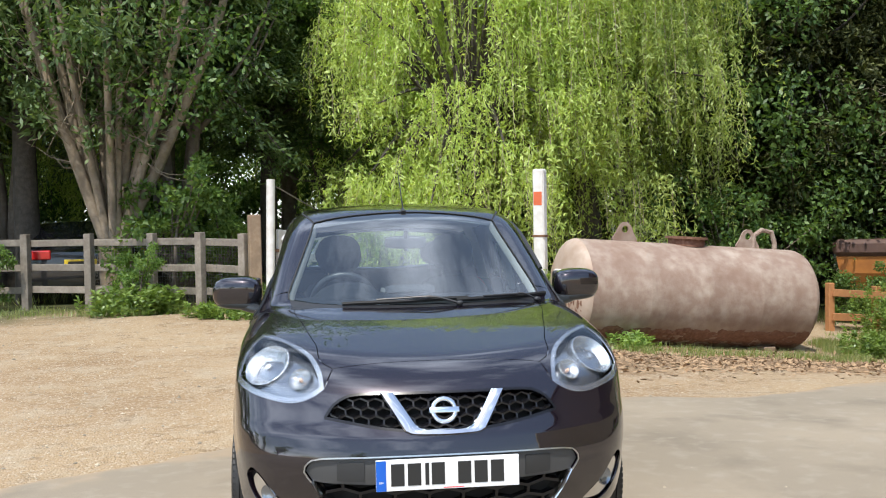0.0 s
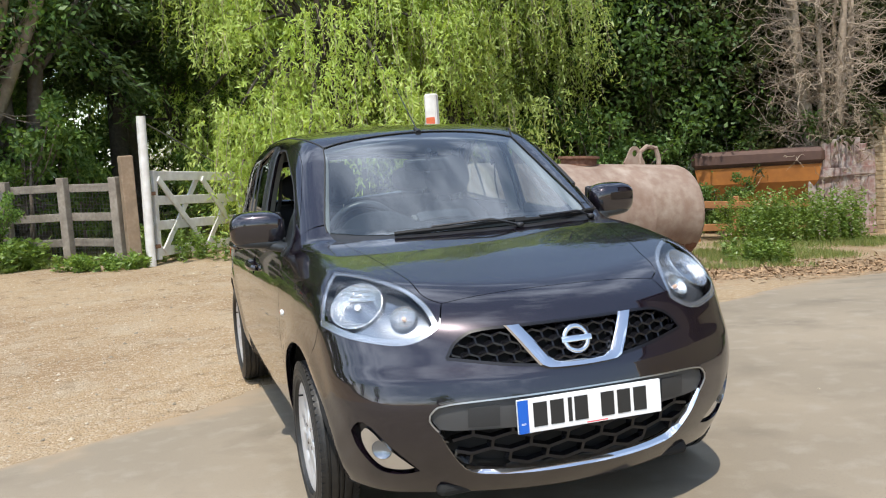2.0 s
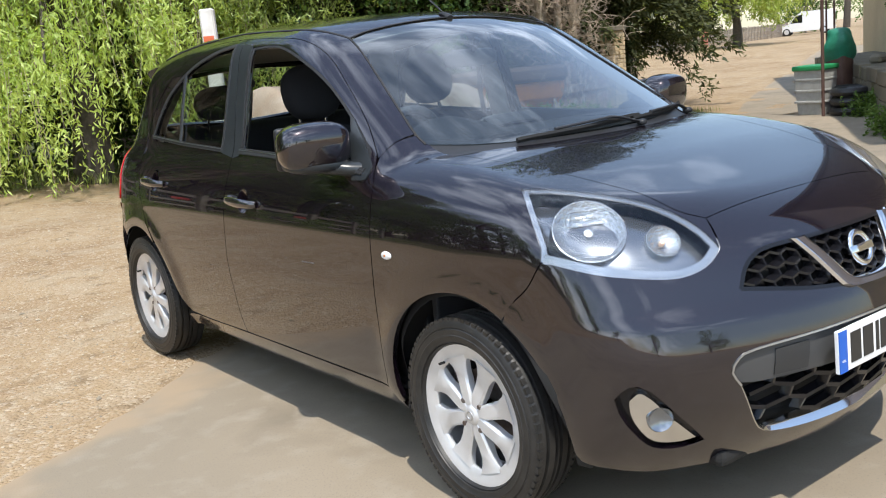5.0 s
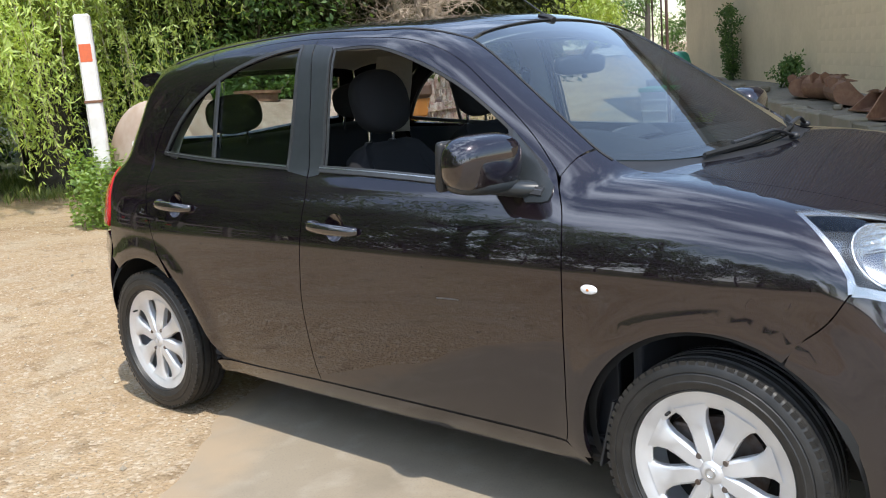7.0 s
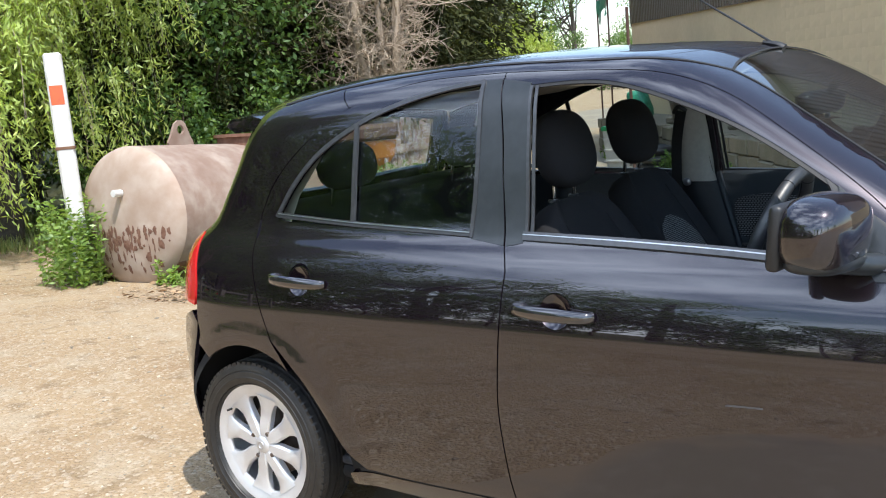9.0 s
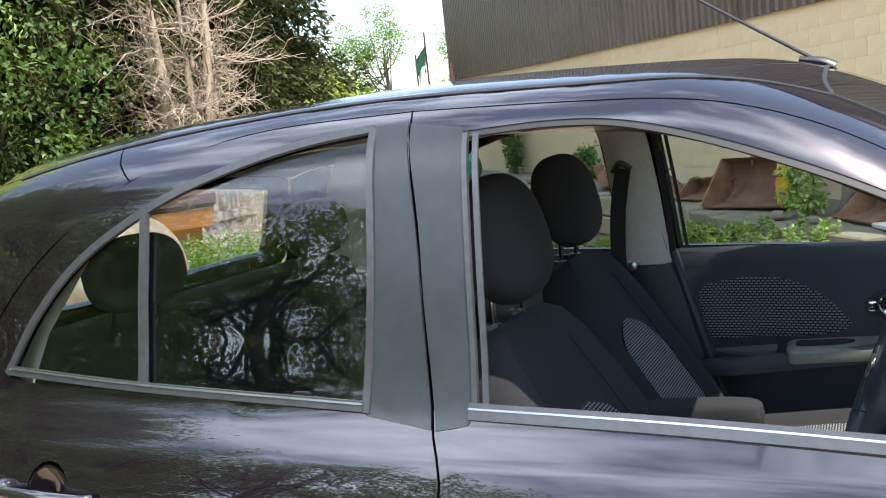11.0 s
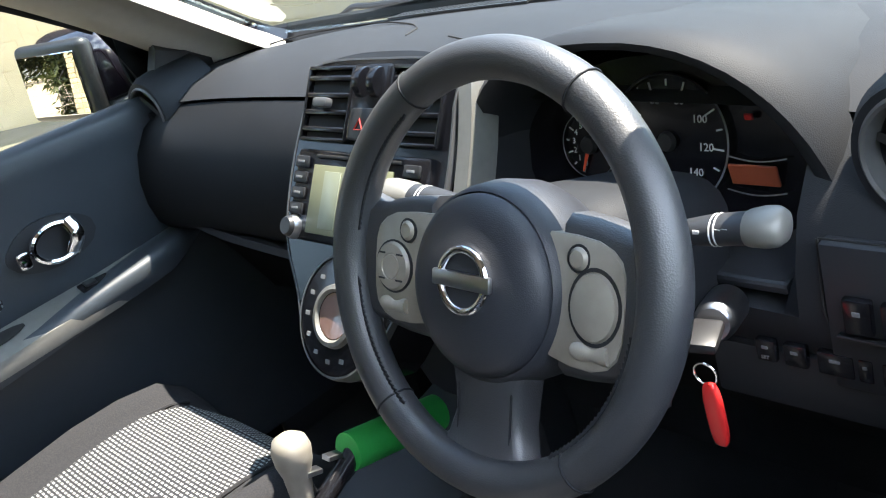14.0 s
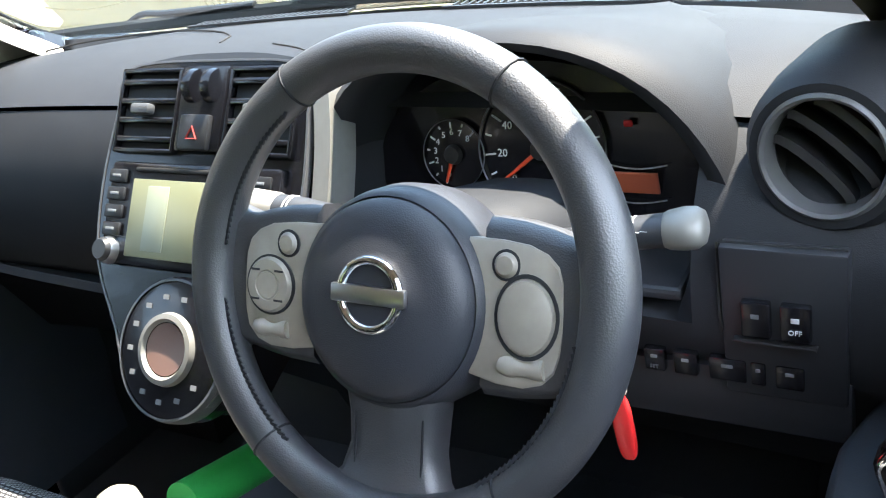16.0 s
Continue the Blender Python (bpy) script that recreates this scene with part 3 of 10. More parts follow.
shade = panel("windscreen", [pillar_in, screen_top, [(-x, y, z) for x, y, z in pillar_in[::-1]], screen_low[::-1]], (0, -.55, .84), "screen_glass", car, offset=-.003, depth=.005, gap=.003, step=.04, label="tinted windscreen glass")
shade.visible_shadow = False
strip("windscreen_seal", [(x * 1.0, y, z) for x, y, z in screen_top], .007, .002, "rubber", shade)
for s in (-1, 1):
    strip("windscreen_seal", pillar_in, .007, .002, "rubber", shade, s)

# roof, with side rails down to the pillars
rail = [(.483, 1.70, 1.40), (.545, 1.935, 1.452), (.545, 2.392, 1.474), (.548, 2.632, 1.466), (.56, 2.90, 1.435), (.565, 3.15, 1.38), (.56, 3.33, 1.34)]
roof_back = [(.56, 3.33, 1.34), (.30, 3.43, 1.405), (0, 3.45, 1.415), (-.30, 3.43, 1.405), (-.56, 3.33, 1.34)]
roof = panel("roof", [screen_top, [(-x, y, z) for x, y, z in rail], roof_back[::-1], rail[::-1]], UP, "paint", car, depth=.012, step=.035)
for s in (-1, 1):
    # the body side above the doors: front pillar, roof rail
    panel("roof_rail", [rail[4::-1], pillar_in[:0:-1], a_seam, door_top, rear_top[:3], [(.628, 2.843, 1.384), (.60, 2.88, 1.41), (.56, 2.90, 1.435)]], (.62, -.12, .78), "paint", car, s, depth=.012, gap=.0015)
    strip("roof_channel", rail[:6], .010, .0015, "rubber", roof, s)
    # rear quarter: from the rear door to the tail, over the arch
    panel("rear_quarter", [[(.628, 2.843, 1.384), (.60, 2.88, 1.41), (.56, 2.90, 1.435)], rail[4:], [(.56, 3.33, 1.34), (.585, 3.35, 1.25), (.635, 3.43, 1.06), (.665, 3.475, 1.01), (.70, 3.50, .995)],
                           [(.70, 3.50, .995), (.735, 3.50, .985), (.765, 3.49, .93), (.785, 3.47, .83), (.80, 3.48, .70)], side((3.48, .70), (3.47, .655), (3.50, .60)),
                           arch(HUB_R, .35, 55, 130), rear_back[:0:-1], rear_top[:1:-1]], (.9, .25, .30), "paint", car, s, step=.028)

# doors
win_f = [(.617, 2.196, 1.407), (.614, 2.06, 1.410), (.617, 1.95, 1.396), (.637, 1.789, 1.347), (.653, 1.603, 1.261), (.68, 1.435, 1.154), (.718, 1.275, 1.034)]
win_f_low = side((1.275, 1.034), (1.262, .985), (1.30, .968), (1.50, .988), (1.66, .998), (1.90, 1.010), (2.172, 1.020))
win_f_back = side((2.172, 1.020), (2.178, 1.15), (2.185, 1.28)) + [(.617, 2.196, 1.407)]
win_r = [(.604, 2.352, 1.424), (.613, 2.477, 1.414), (.627, 2.622, 1.386), (.647, 2.772, 1.341), (.67, 2.933, 1.259), (.697, 3.04, 1.161), (.722, 3.112, 1.058)]
win_r_low = side((3.112, 1.058), (3.07, 1.047), (2.787, 1.034), (2.346, 1.012))
win_r_front = side((2.346, 1.012), (2.340, 1.20)) + [(.604, 2.352, 1.424)]
front_doors, rear_doors = {}, {}
for s in (-1, 1):
    sill_f = side((1.205, .285), (1.5, .288), (2.225, .285))
    dish = {k: [side(*[(y0 + .047 * math.cos(t), z0 + .047 * math.sin(t)) for t in [2 * math.pi * i / 16 for i in range(17)]])] for k, y0, z0 in (("f", 2.055, .840), ("r", 2.962, .876))}
    d = front_doors[s] = panel("front_door", [door_front[::-1], sill_f, b_line[::-1], door_top[::-1]], FLANK, "paint", car, s, holes=([win_f, win_f_low, win_f_back], dish["f"]), step=.028,
                               label="dark aubergine front door with its window wound down" if s < 0 else "dark aubergine front door")
    sill_r = side((2.225, .285), (2.60, .280), (2.77, .285))
    e = rear_doors[s] = panel("rear_door", [b_line, sill_r, side((2.77, .285), (2.83, .34), (2.905, .465), (2.97, .56), (3.04, .63), (3.092, .675)), rear_back[::-1], rear_top[::-1]],
                              FLANK, "paint", car, s, holes=([win_r, win_r_low, win_r_front], dish["r"]), step=.028)
    # black film on the pillar, each side of the shut line
    panel("pillar_film", [side((2.229, .992), (2.238, 1.05), (2.250, 1.15), (2.263, 1.28), (2.288, 1.424)), [(.60, 2.288, 1.424), (.613, 2.198, 1.413)],
                          [(.613, 2.198, 1.413)] + side((2.186, 1.28), (2.179, 1.15), (2.173, 1.012)), side((2.173, 1.012), (2.18, 1.0), (2.229, .992))], FLANK, "pillar_black", d, s, offset=.0025, gap=0, depth=.003)
    panel("pillar_film", [side((2.236, .993), (2.245, 1.05), (2.256, 1.15), (2.269, 1.28), (2.293, 1.426)), [(.60, 2.293, 1.426), (.603, 2.352, 1.428)],
                          [(.603, 2.352, 1.428)] + side((2.340, 1.20), (2.346, 1.008)), side((2.346, 1.008), (2.236, .993))], FLANK, "pillar_black", e, s, offset=.0025, gap=0, depth=.003)
    # glass and its dulled seals
    belt_f = side((1.262, .974), (1.50, .986), (1.66, .996), (1.90, 1.008), (2.178, 1.018))
    belt_r = side((3.100, 1.064), (2.787, 1.041), (2.350, 1.020))
    strip("belt_seal", belt_f, .026, .009, "trim", d, s)
    strip("belt_seal", belt_r, .018, .008, "trim", e, s)
    # the highlight along the belt seals, built as a thin satin strip
    for line, dd in ((belt_f, d), (belt_r, e)):
        strip("bright_line", [(x, y, z + .004) for x, y, z in line], .0035, .003, "satin", dd, s, offset=.0075)
    for back in (0, .016):
        strip("window_channel", side((2.170 - back, 1.026), (2.176 - back, 1.15), (2.184 - back, 1.28)) + [(.617, 2.192 - back, 1.402)], .010, .006 - back * .2, "trim", d, s)
    strip("window_seal", win_f, .018, .003, "rubber", d, s, offset=-.004)
    strip("window_seal", win_r, .016, .005, "trim", e, s)
    strip("window_seal", win_r_front, .014, .006, "trim", e, s)
    strip("glazing_bar", side((2.782, 1.04), (2.786, 1.15), (2.79, 1.25)) + [(.645, 2.795, 1.335)], .017, .008, "trim", e, s)
    if s > 0:
        g = panel("window_glass", [win_f, win_f_low, win_f_back], FLANK, "glass", d, s, offset=-.006, gap=.0, depth=.004, step=.06)
        g.visible_shadow = False
    g = panel("window_glass", [win_r, win_r_low, win_r_front], FLANK, "dark_glass" if s > 0 else "glass", e, s, offset=-.006, gap=.0, depth=.004, step=.06)
    g.visible_shadow = False
    # sail panel behind the mirror
    panel("mirror_sail", [[(.68, 1.432, 1.152), (.70, 1.35, 1.09), (.718, 1.275, 1.034)] + side((1.262, .985)), side((1.262, .985), (1.285, .964), (1.345, .968)),
                          side((1.345, .968), (1.37, 1.03), (1.40, 1.10)) + [(.68, 1.432, 1.152)]], FLANK, "black", d, s, offset=.001, gap=0, depth=.02)
    # handles: a dished recess, a bar and a key barrel
    for name, y0, z0, dd in (("f", 2.060, .838, d), ("r", 2.965, .872, e)):
        c = snap(np.array([[.82 * s, y0 - .004, z0 + .003]]))[0]
        nn = slope(c[None])[0][0]
        mm = Matrix.Translation(c + nn * .0015) @ Vector(nn).to_track_quat("Z", "Y").to_matrix().to_4x4()
        soft(part("handle_recess", lathe([(0, -.024), (.018, -.022), (.034, -.014), (.045, -.003), (.049, -.003)], 28, mm), "paint", dd))
        rec = [(float(half_width(np.array(y0 + a), np.array(z0 + b))) + o, y0 + a, z0 + b) for a, b, o in ((-.112, -.004, .004), (-.10, -.003, .018), (-.05, 0, .030), (.0, .002, .033), (.06, .004, .031), (.098, .005, .022), (.112, .005, .006))]
        pth = dense(rec, .008)
        pth[:, 0] *= s
        grip = soft(part("door_handle", sweep(pth, (s, 0, 0), ring_profile(.0175, 12, .65), scale=[.75 + .3 * math.sin(math.pi * i / (len(pth) - 1)) for i in range(len(pth))]), "handle", dd, "gloss dark pull handle"))
        for lift_z in (.011, -.009):
            line = pth + (s * .0025, 0, lift_z)
            soft(part("bright_edge", sweep(line[4:-4], (s, 0, 0), ring_profile(.0018, 6)), "satin", grip))
        soft(part("key_cap", blob(tuple(pth[-1] + (0, -.012, 0)), (.03, .040, .034), 3, 16), "handle", grip))
    for seam_line in (b_line, door_front, rear_back):
        strip("shut_backing", seam_line, .07, .004, "well", car, s, offset=-.030)
    # sill
    panel("sill", [side((1.215, .275), (1.5, .277), (2.225, .275), (2.60, .270), (2.80, .268), (2.85, .255)), side((2.85, .255), (2.86, .21)), side((2.86, .21), (2.3, .20), (1.5, .20), (1.15, .205)), side((1.15, .205), (1.16, .235), (1.215, .275))], FLANK, "paint", car, s, offset=-.006)
    strip("sill_gap", side((1.21, .281), (1.5, .284), (2.225, .281), (2.60, .276), (2.80, .278)), .012, .001, "well", car, s, offset=-.008)

# tail: spoiler, tailgate, lamps, bumper
spoiler = [(.56, 3.31, 1.355), (.30, 3.40, 1.415), (0, 3.42, 1.428), (-.30, 3.40, 1.415), (-.56, 3.31, 1.355)]
sp = snap(dense(spoiler, .03))
rows = [sp + (0, -.03, .002), sp + (0, .04, .022), sp + (0, .15, .010), sp + (0, .172, -.008), sp + (0, .13, -.035), sp + (0, .02, -.03)]
soft(part("spoiler", loft([list(r) for r in np.array(rows).transpose(1, 0, 2)], True, True), "paint", car, "roof spoiler with dark insets"), 35)
gate = [(.585, 3.35, 1.25), (.635, 3.43, 1.06), (.645, 3.56, .985), (.655, 3.60, .93), (.64, 3.66, .80), (.62, 3.70, .66)]
tail_glass = [[(.50, 3.38, 1.30), (0, 3.45, 1.36), (-.50, 3.38, 1.30)], [(-.50, 3.38, 1.30), (-.56, 3.47, 1.09)], [(-.56, 3.47, 1.09), (0, 3.58, 1.07), (.56, 3.47, 1.09)], [(.56, 3.47, 1.09), (.50, 3.38, 1.30)]]
tg = panel("tailgate", [[(.56, 3.34, 1.335), (0, 3.46, 1.41), (-.56, 3.34, 1.335)], [(-x, y, z) for x, y, z in [(.56, 3.34, 1.335)] + gate], [(-.62, 3.70, .66), (0, 3.80, .64), (.62, 3.70, .66)], gate[::-1] + [(.56, 3.34, 1.335)]],
           (0, .85, .5), "paint", car, holes=(tail_glass,), step=.04)
rg = panel("rear_window", tail_glass, (0, .85, .5), "dark_glass", tg, offset=-.004, gap=0, depth=.004, step=.06)
rg.visible_shadow = False
for s in (-1, 1):
    panel("tail_lamp", [[(.645, 3.56, .985), (.70, 3.50, .995)], [(.70, 3.50, .995), (.735, 3.50, .985), (.765, 3.49, .93), (.785, 3.47, .83), (.79, 3.48, .76)], [(.79, 3.48, .76), (.64, 3.66, .78)], [(.64, 3.66, .80), (.655, 3.60, .93), (.645, 3.56, .985)]],
          (.55, .8, .1), "red_lens", car, s, offset=.004)
panel("rear_bumper", [[(.79, 3.48, .75), (.62, 3.69, .65), (0, 3.80, .63), (-.62, 3.69, .65), (-.79, 3.48, .75)], [(-x, y, z) for x, y, z in side((3.48, .70), (3.51, .59), (3.565, .44), (3.57, .27))],
                      [(-.76, 3.57, .26), (-.60, 3.70, .20), (0, 3.76, .19), (.60, 3.70, .20), (.76, 3.57, .26)], side((3.57, .27), (3.565, .44), (3.51, .59), (3.48, .70))], (0, 1, 0), "paint", car, step=.04)

# front bumper with its openings
def front_of(*xz):
    """Points on the nose from places across and heights."""
    return [tuple(p) for p in lift(np.array([(x, 0.0, z) for x, z in xz]), (0, -1, 0))]


def both(line):
    """A half line that ends on the middle, carried on to the other side."""
    return line + [(-x, *rest) for x, *rest in line[-2::-1]]


grille = [front_of(*both([(-.438, .678), (-.404, .724), (-.36, .750), (-.31, .760), (-.15, .763), (0, .764)])),
          front_of(*both([(-.438, .678), (-.273, .652), (-.151, .639), (-.064, .633), (0, .631)]))[::-1]]
mouth = [front_of(*both([(-.490, .449), (-.516, .487), (-.502, .521), (-.455, .538), (-.26, .550), (0, .556)])),
         front_of(*both([(-.490, .449), (-.473, .415), (-.420, .330), (-.378, .292), (-.298, .275), (0, .268)]))[::-1]]
fog = {s: [[(s * x, y, z) for x, y, z in ((.745, .275, .44), (.726, .242, .474), (.69, .206, .462), (.61, .16, .36), (.552, .146, .288))],
           [(s * x, y, z) for x, y, z in ((.552, .146, .288), (.60, .18, .276), (.67, .22, .290), (.71, .25, .345), (.735, .27, .40), (.745, .275, .44))]] for s in (-1, 1)}
bump_top = lamp_low[::-1] + [(.425, .195, .80), (.405, .238, .842)]
front_edge = [(.405, .238, .842)] + [(.25, .231, .857), (0, .227, .860), (-.25, .231, .857)] + [(-.405, .238, .842)]
lower = [(.70, .345, .218), (.55, .22, .19), (.30, .13, .18), (0, .095, .175), (-.30, .13, .18), (-.55, .22, .19), (-.70, .345, .218)]
bump_seam = side((.455, .778), (.50, .71), (.565, .655))
corner = side((.565, .655)) + arch(HUB_F, .362, 121, 186, 10) + [(.745, .405, .235), (.70, .345, .218)]
flip = lambda line: [(-x, y, z) for x, y, z in line]
bumper = panel("front_bumper", [bump_seam[::-1], bump_top, front_edge, flip(bump_top[::-1]), flip(bump_seam), flip(corner), lower[::-1], corner[::-1]],
               FRONT, "paint", car, holes=(grille, mouth, fog[-1], fog[1]), step=.026, depth=.03, axis=(0, 1.3))


def honeycomb(lines, pitch, offset, name, parent, bar=.006, squash=.62, lean=.02):
    """A lattice of six-sided cells cut to an opening."""
    p = outline(lines, 1, .02)
    poly = p[:, [0, 2]]
    segs = set()
    r = pitch / math.sqrt(3)
    for i in range(-40, 41):
        for j in range(-30, 31):
            cx, cz = i * pitch + (j % 2) * pitch / 2, j * r * 1.5
            pts = [(round(cx + r * math.cos(radians(60 * k + 30)), 4), round((cz + r * math.sin(radians(60 * k + 30))) * squash, 4)) for k in range(6)]
            segs |= {tuple(sorted((pts[k], pts[(k + 1) % 6]))) for k in range(6)}
    z0 = poly[:, 1].mean()
    a = np.array([s[0] for s in segs]) + (0, z0)
    b = np.array([s[1] for s in segs]) + (0, z0)
    keep = inside_poly((a + b) / 2, poly)
    a, b = a[keep], b[keep]
    pa = snap(lift(np.stack([a[:, 0], np.zeros(len(a)), a[:, 1]], 1), (0, -1, 0), 0), offset)
    pb = snap(lift(np.stack([b[:, 0], np.zeros(len(b)), b[:, 1]], 1), (0, -1, 0), 0), offset)
    verts, faces = [], []
    for u, v in zip(pa, pb):
        t = (v - u) / (np.linalg.norm(v - u) + 1e-9)
        q = np.cross(t, (0, -1, 0))
        q /= np.linalg.norm(q) + 1e-9
        k = len(verts)
        for e in (u, v):
            verts += [e + q * bar * .8 + (0, .028, 0), e + q * bar * .4, e - q * bar * .4, e - q * bar * .8 + (0, .028, 0)]
        faces += [(k, k + 1, k + 5, k + 4), (k + 1, k + 2, k + 6, k + 5), (k + 2, k + 3, k + 7, k + 6)]
    return part(name, (verts, faces), "gloss_black", parent)


panel("grille_backing", grille, FRONT, "well", bumper, offset=-.05, gap=-.01, depth=.004, step=.05)
honeycomb(grille, .056, -.012, "grille_mesh", bumper, .008)
strip("grille_surround", grille[0], .012, .004, "gloss_black", bumper, offset=-.004)
strip("grille_surround", grille[1], .012, .004, "gloss_black", bumper, offset=-.004)
panel("grille_backing", mouth, FRONT, "well", bumper, offset=-.07, gap=-.01, depth=.004, step=.05)
intake = [front_of(*both([(-.478, .446), (-.25, .446), (0, .446)])), front_of(*both([(-.478, .446), (-.41, .345), (-.37, .318), (-.29, .302), (0, .296)]))[::-1]]
honeycomb(intake, .128, -.022, "grille_mesh", bumper, .013, .50)
beam = [mouth[0], front_of(*both([(-.490, .449), (-.45, .443), (-.25, .442), (0, .444)]))[::-1]]
panel("plate_beam", beam, FRONT, "beam_grey", bumper, offset=-.010, depth=.03, step=.05, label="dark grey number plate beam")
for s in (-1, 1):
    panel("beam_pad", [front_of((s * .40, .455), (s * .40, .525)), front_of((s * .40, .525), (s * .30, .530)), front_of((s * .30, .530), (s * .30, .455)), front_of((s * .30, .455), (s * .40, .455))], FRONT, "beam_dark", bumper, offset=-.007, gap=0, depth=.006, step=.04)
strip("mouth_edge", mouth[0], .006, .003, "satin", bumper)
# the lower chrome: a ledge that faces up, thin at its ends
rim_out = np.array(front_of(*both([(-.490, .449), (-.473, .415), (-.420, .330), (-.378, .292), (-.298, .275), (0, .268)])))
rim_out = snap(dense(rim_out, .02), .002)
taper = np.clip((.50 - rim_out[:, 2]) / .16, .12, 1)[:, None]
inward = np.stack([-np.sign(rim_out[:, 0]) * np.clip((np.abs(rim_out[:, 0]) - .28) / .2, 0, 1), 0 * rim_out[:, 0], 0 * rim_out[:, 0]], 1)
rows = [rim_out + (0, .006, -.004), rim_out, rim_out + taper * ((0, .012, .016) + inward * .010), rim_out + taper * ((0, .034, .034) + inward * .022), rim_out + taper * ((0, .060, .036) + inward * .024)]
soft(part("chrome_strip", loft([list(r) for r in rows]), "chrome", bumper, "bright chrome ledge below the intake"), 50)
# the vee: two straight broad arms and a flat foot
arm_out = np.array(front_of(*both([(-.236, .765), (-.150, .636), (-.128, .627), (0, .624)])))
arm_in = np.array(front_of(*both([(-.186, .765), (-.108, .655), (-.088, .645), (0, .641)])))
arm_out, arm_in = snap(dense(arm_out, .015), .004), snap(dense(arm_in, .015), .004)
arm_in = np.stack([np.interp(np.linspace(0, 1, len(arm_out)), np.linspace(0, 1, len(arm_in)), arm_in[:, q]) for q in range(3)], 1)
rows = [arm_out + (0, .02, 0), arm_out, arm_out * .85 + arm_in * .15 - (0, .009, 0), arm_out * .2 + arm_in * .8 - (0, .007, 0), arm_in, arm_in + (0, .02, 0)]
soft(part("chrome_vee", loft([list(r) for r in rows]), "chrome", bumper, "chrome vee across the grille"), 30)
at = (0, .050, .703)
tilt = pose(*at, 68, 0, 0)
badge = soft(part("badge", lathe([(.042 + .009 * math.cos(a), .007 * math.sin(a)) for a in [i * math.pi / 6 for i in range(13)]], 40, tilt), "chrome", bumper, "round chrome emblem with a plain bar"))
soft(part("badge_bar", box(at, (.112, .022, .014), (68, 0, 0), .003), "chrome", badge))

# number plate: black characters given as plain bars
yp = -.026
plate = part("number_plate", box((0, yp - .004, .491), (.52, .012, .111), (-2, 0, 0), .002), "plate_white", bumper, "white front number plate with a blue band")
part("plate_band", box((-.2415, yp - .0105, .491), (.036, .003, .108), (-2, 0, 0)), "plate_blue", plate)
for k in range(3):
    part("plate_mark", box((-.2415 + (k - 1) * .0, yp - .0125, .462 + k * .0035), (.016, .001, .0016), (-2, 0, 0)), "plate_white", plate)
for x0, w in ((-.182, .048), (-.122, .048), (-.076, .014), (-.036, .048), (.060, .048), (.120, .048), (.180, .048)):
    part("plate_bar", box((x0, yp - .0115, .493), (w, .002, .079), (-2, 0, 0), .0006, 1), "plate_ink", plate)
part("plate_line", box((.02, yp - .0115, .441), (.075, .001, .004), (-2, 0, 0)), "plate_red", plate)

# front lamps
def lamp_bowl(name, s, c, way, r, deep, parent, bulb):
    """A chrome bowl sunk into the housing, with facets, a shield and a bulb."""
    w = Vector((way[0] * s, way[1], way[2])).normalized()
    mm = Matrix.Translation((c[0] * s, c[1], c[2])) @ w.to_track_quat("Z", "Y").to_matrix().to_4x4()
    ob = part(name, lathe([(0.001, -deep), (r * .30, -deep * .95), (r * .6, -deep * .72), (r * .85, -deep * .32), (r * .97, -.003), (r, 0), (r * 1.03, -.001), (r * 1.05, -.006), (r * 1.07, -deep - .012)], 40, mm), "lamp_chrome", parent)
    soft(ob, 30)
    shade_b = bmesh.new()
    for k in range(-4, 5):
        half = r * .92 * math.sqrt(1 - (k / 5) ** 2)
        sink = -deep * .80 * (1 - (k / 5) ** 2)
        rod(shade_b, mm @ Vector((-half, k * r * .19, sink)), mm @ Vector((half, k * r * .19, sink)), r * .022, n=6)
    part("bulb_bar", shade_b, "lamp_chrome", ob)
    soft(part("bulb_cap", lathe([(0, r * .08), (r * .13, r * .05), (r * .16, -r * .1), (r * .14, -r * .5)], 18, mm @ Matrix.Translation((0, 0, -deep * .35))), bulb, ob), 40)
    return ob


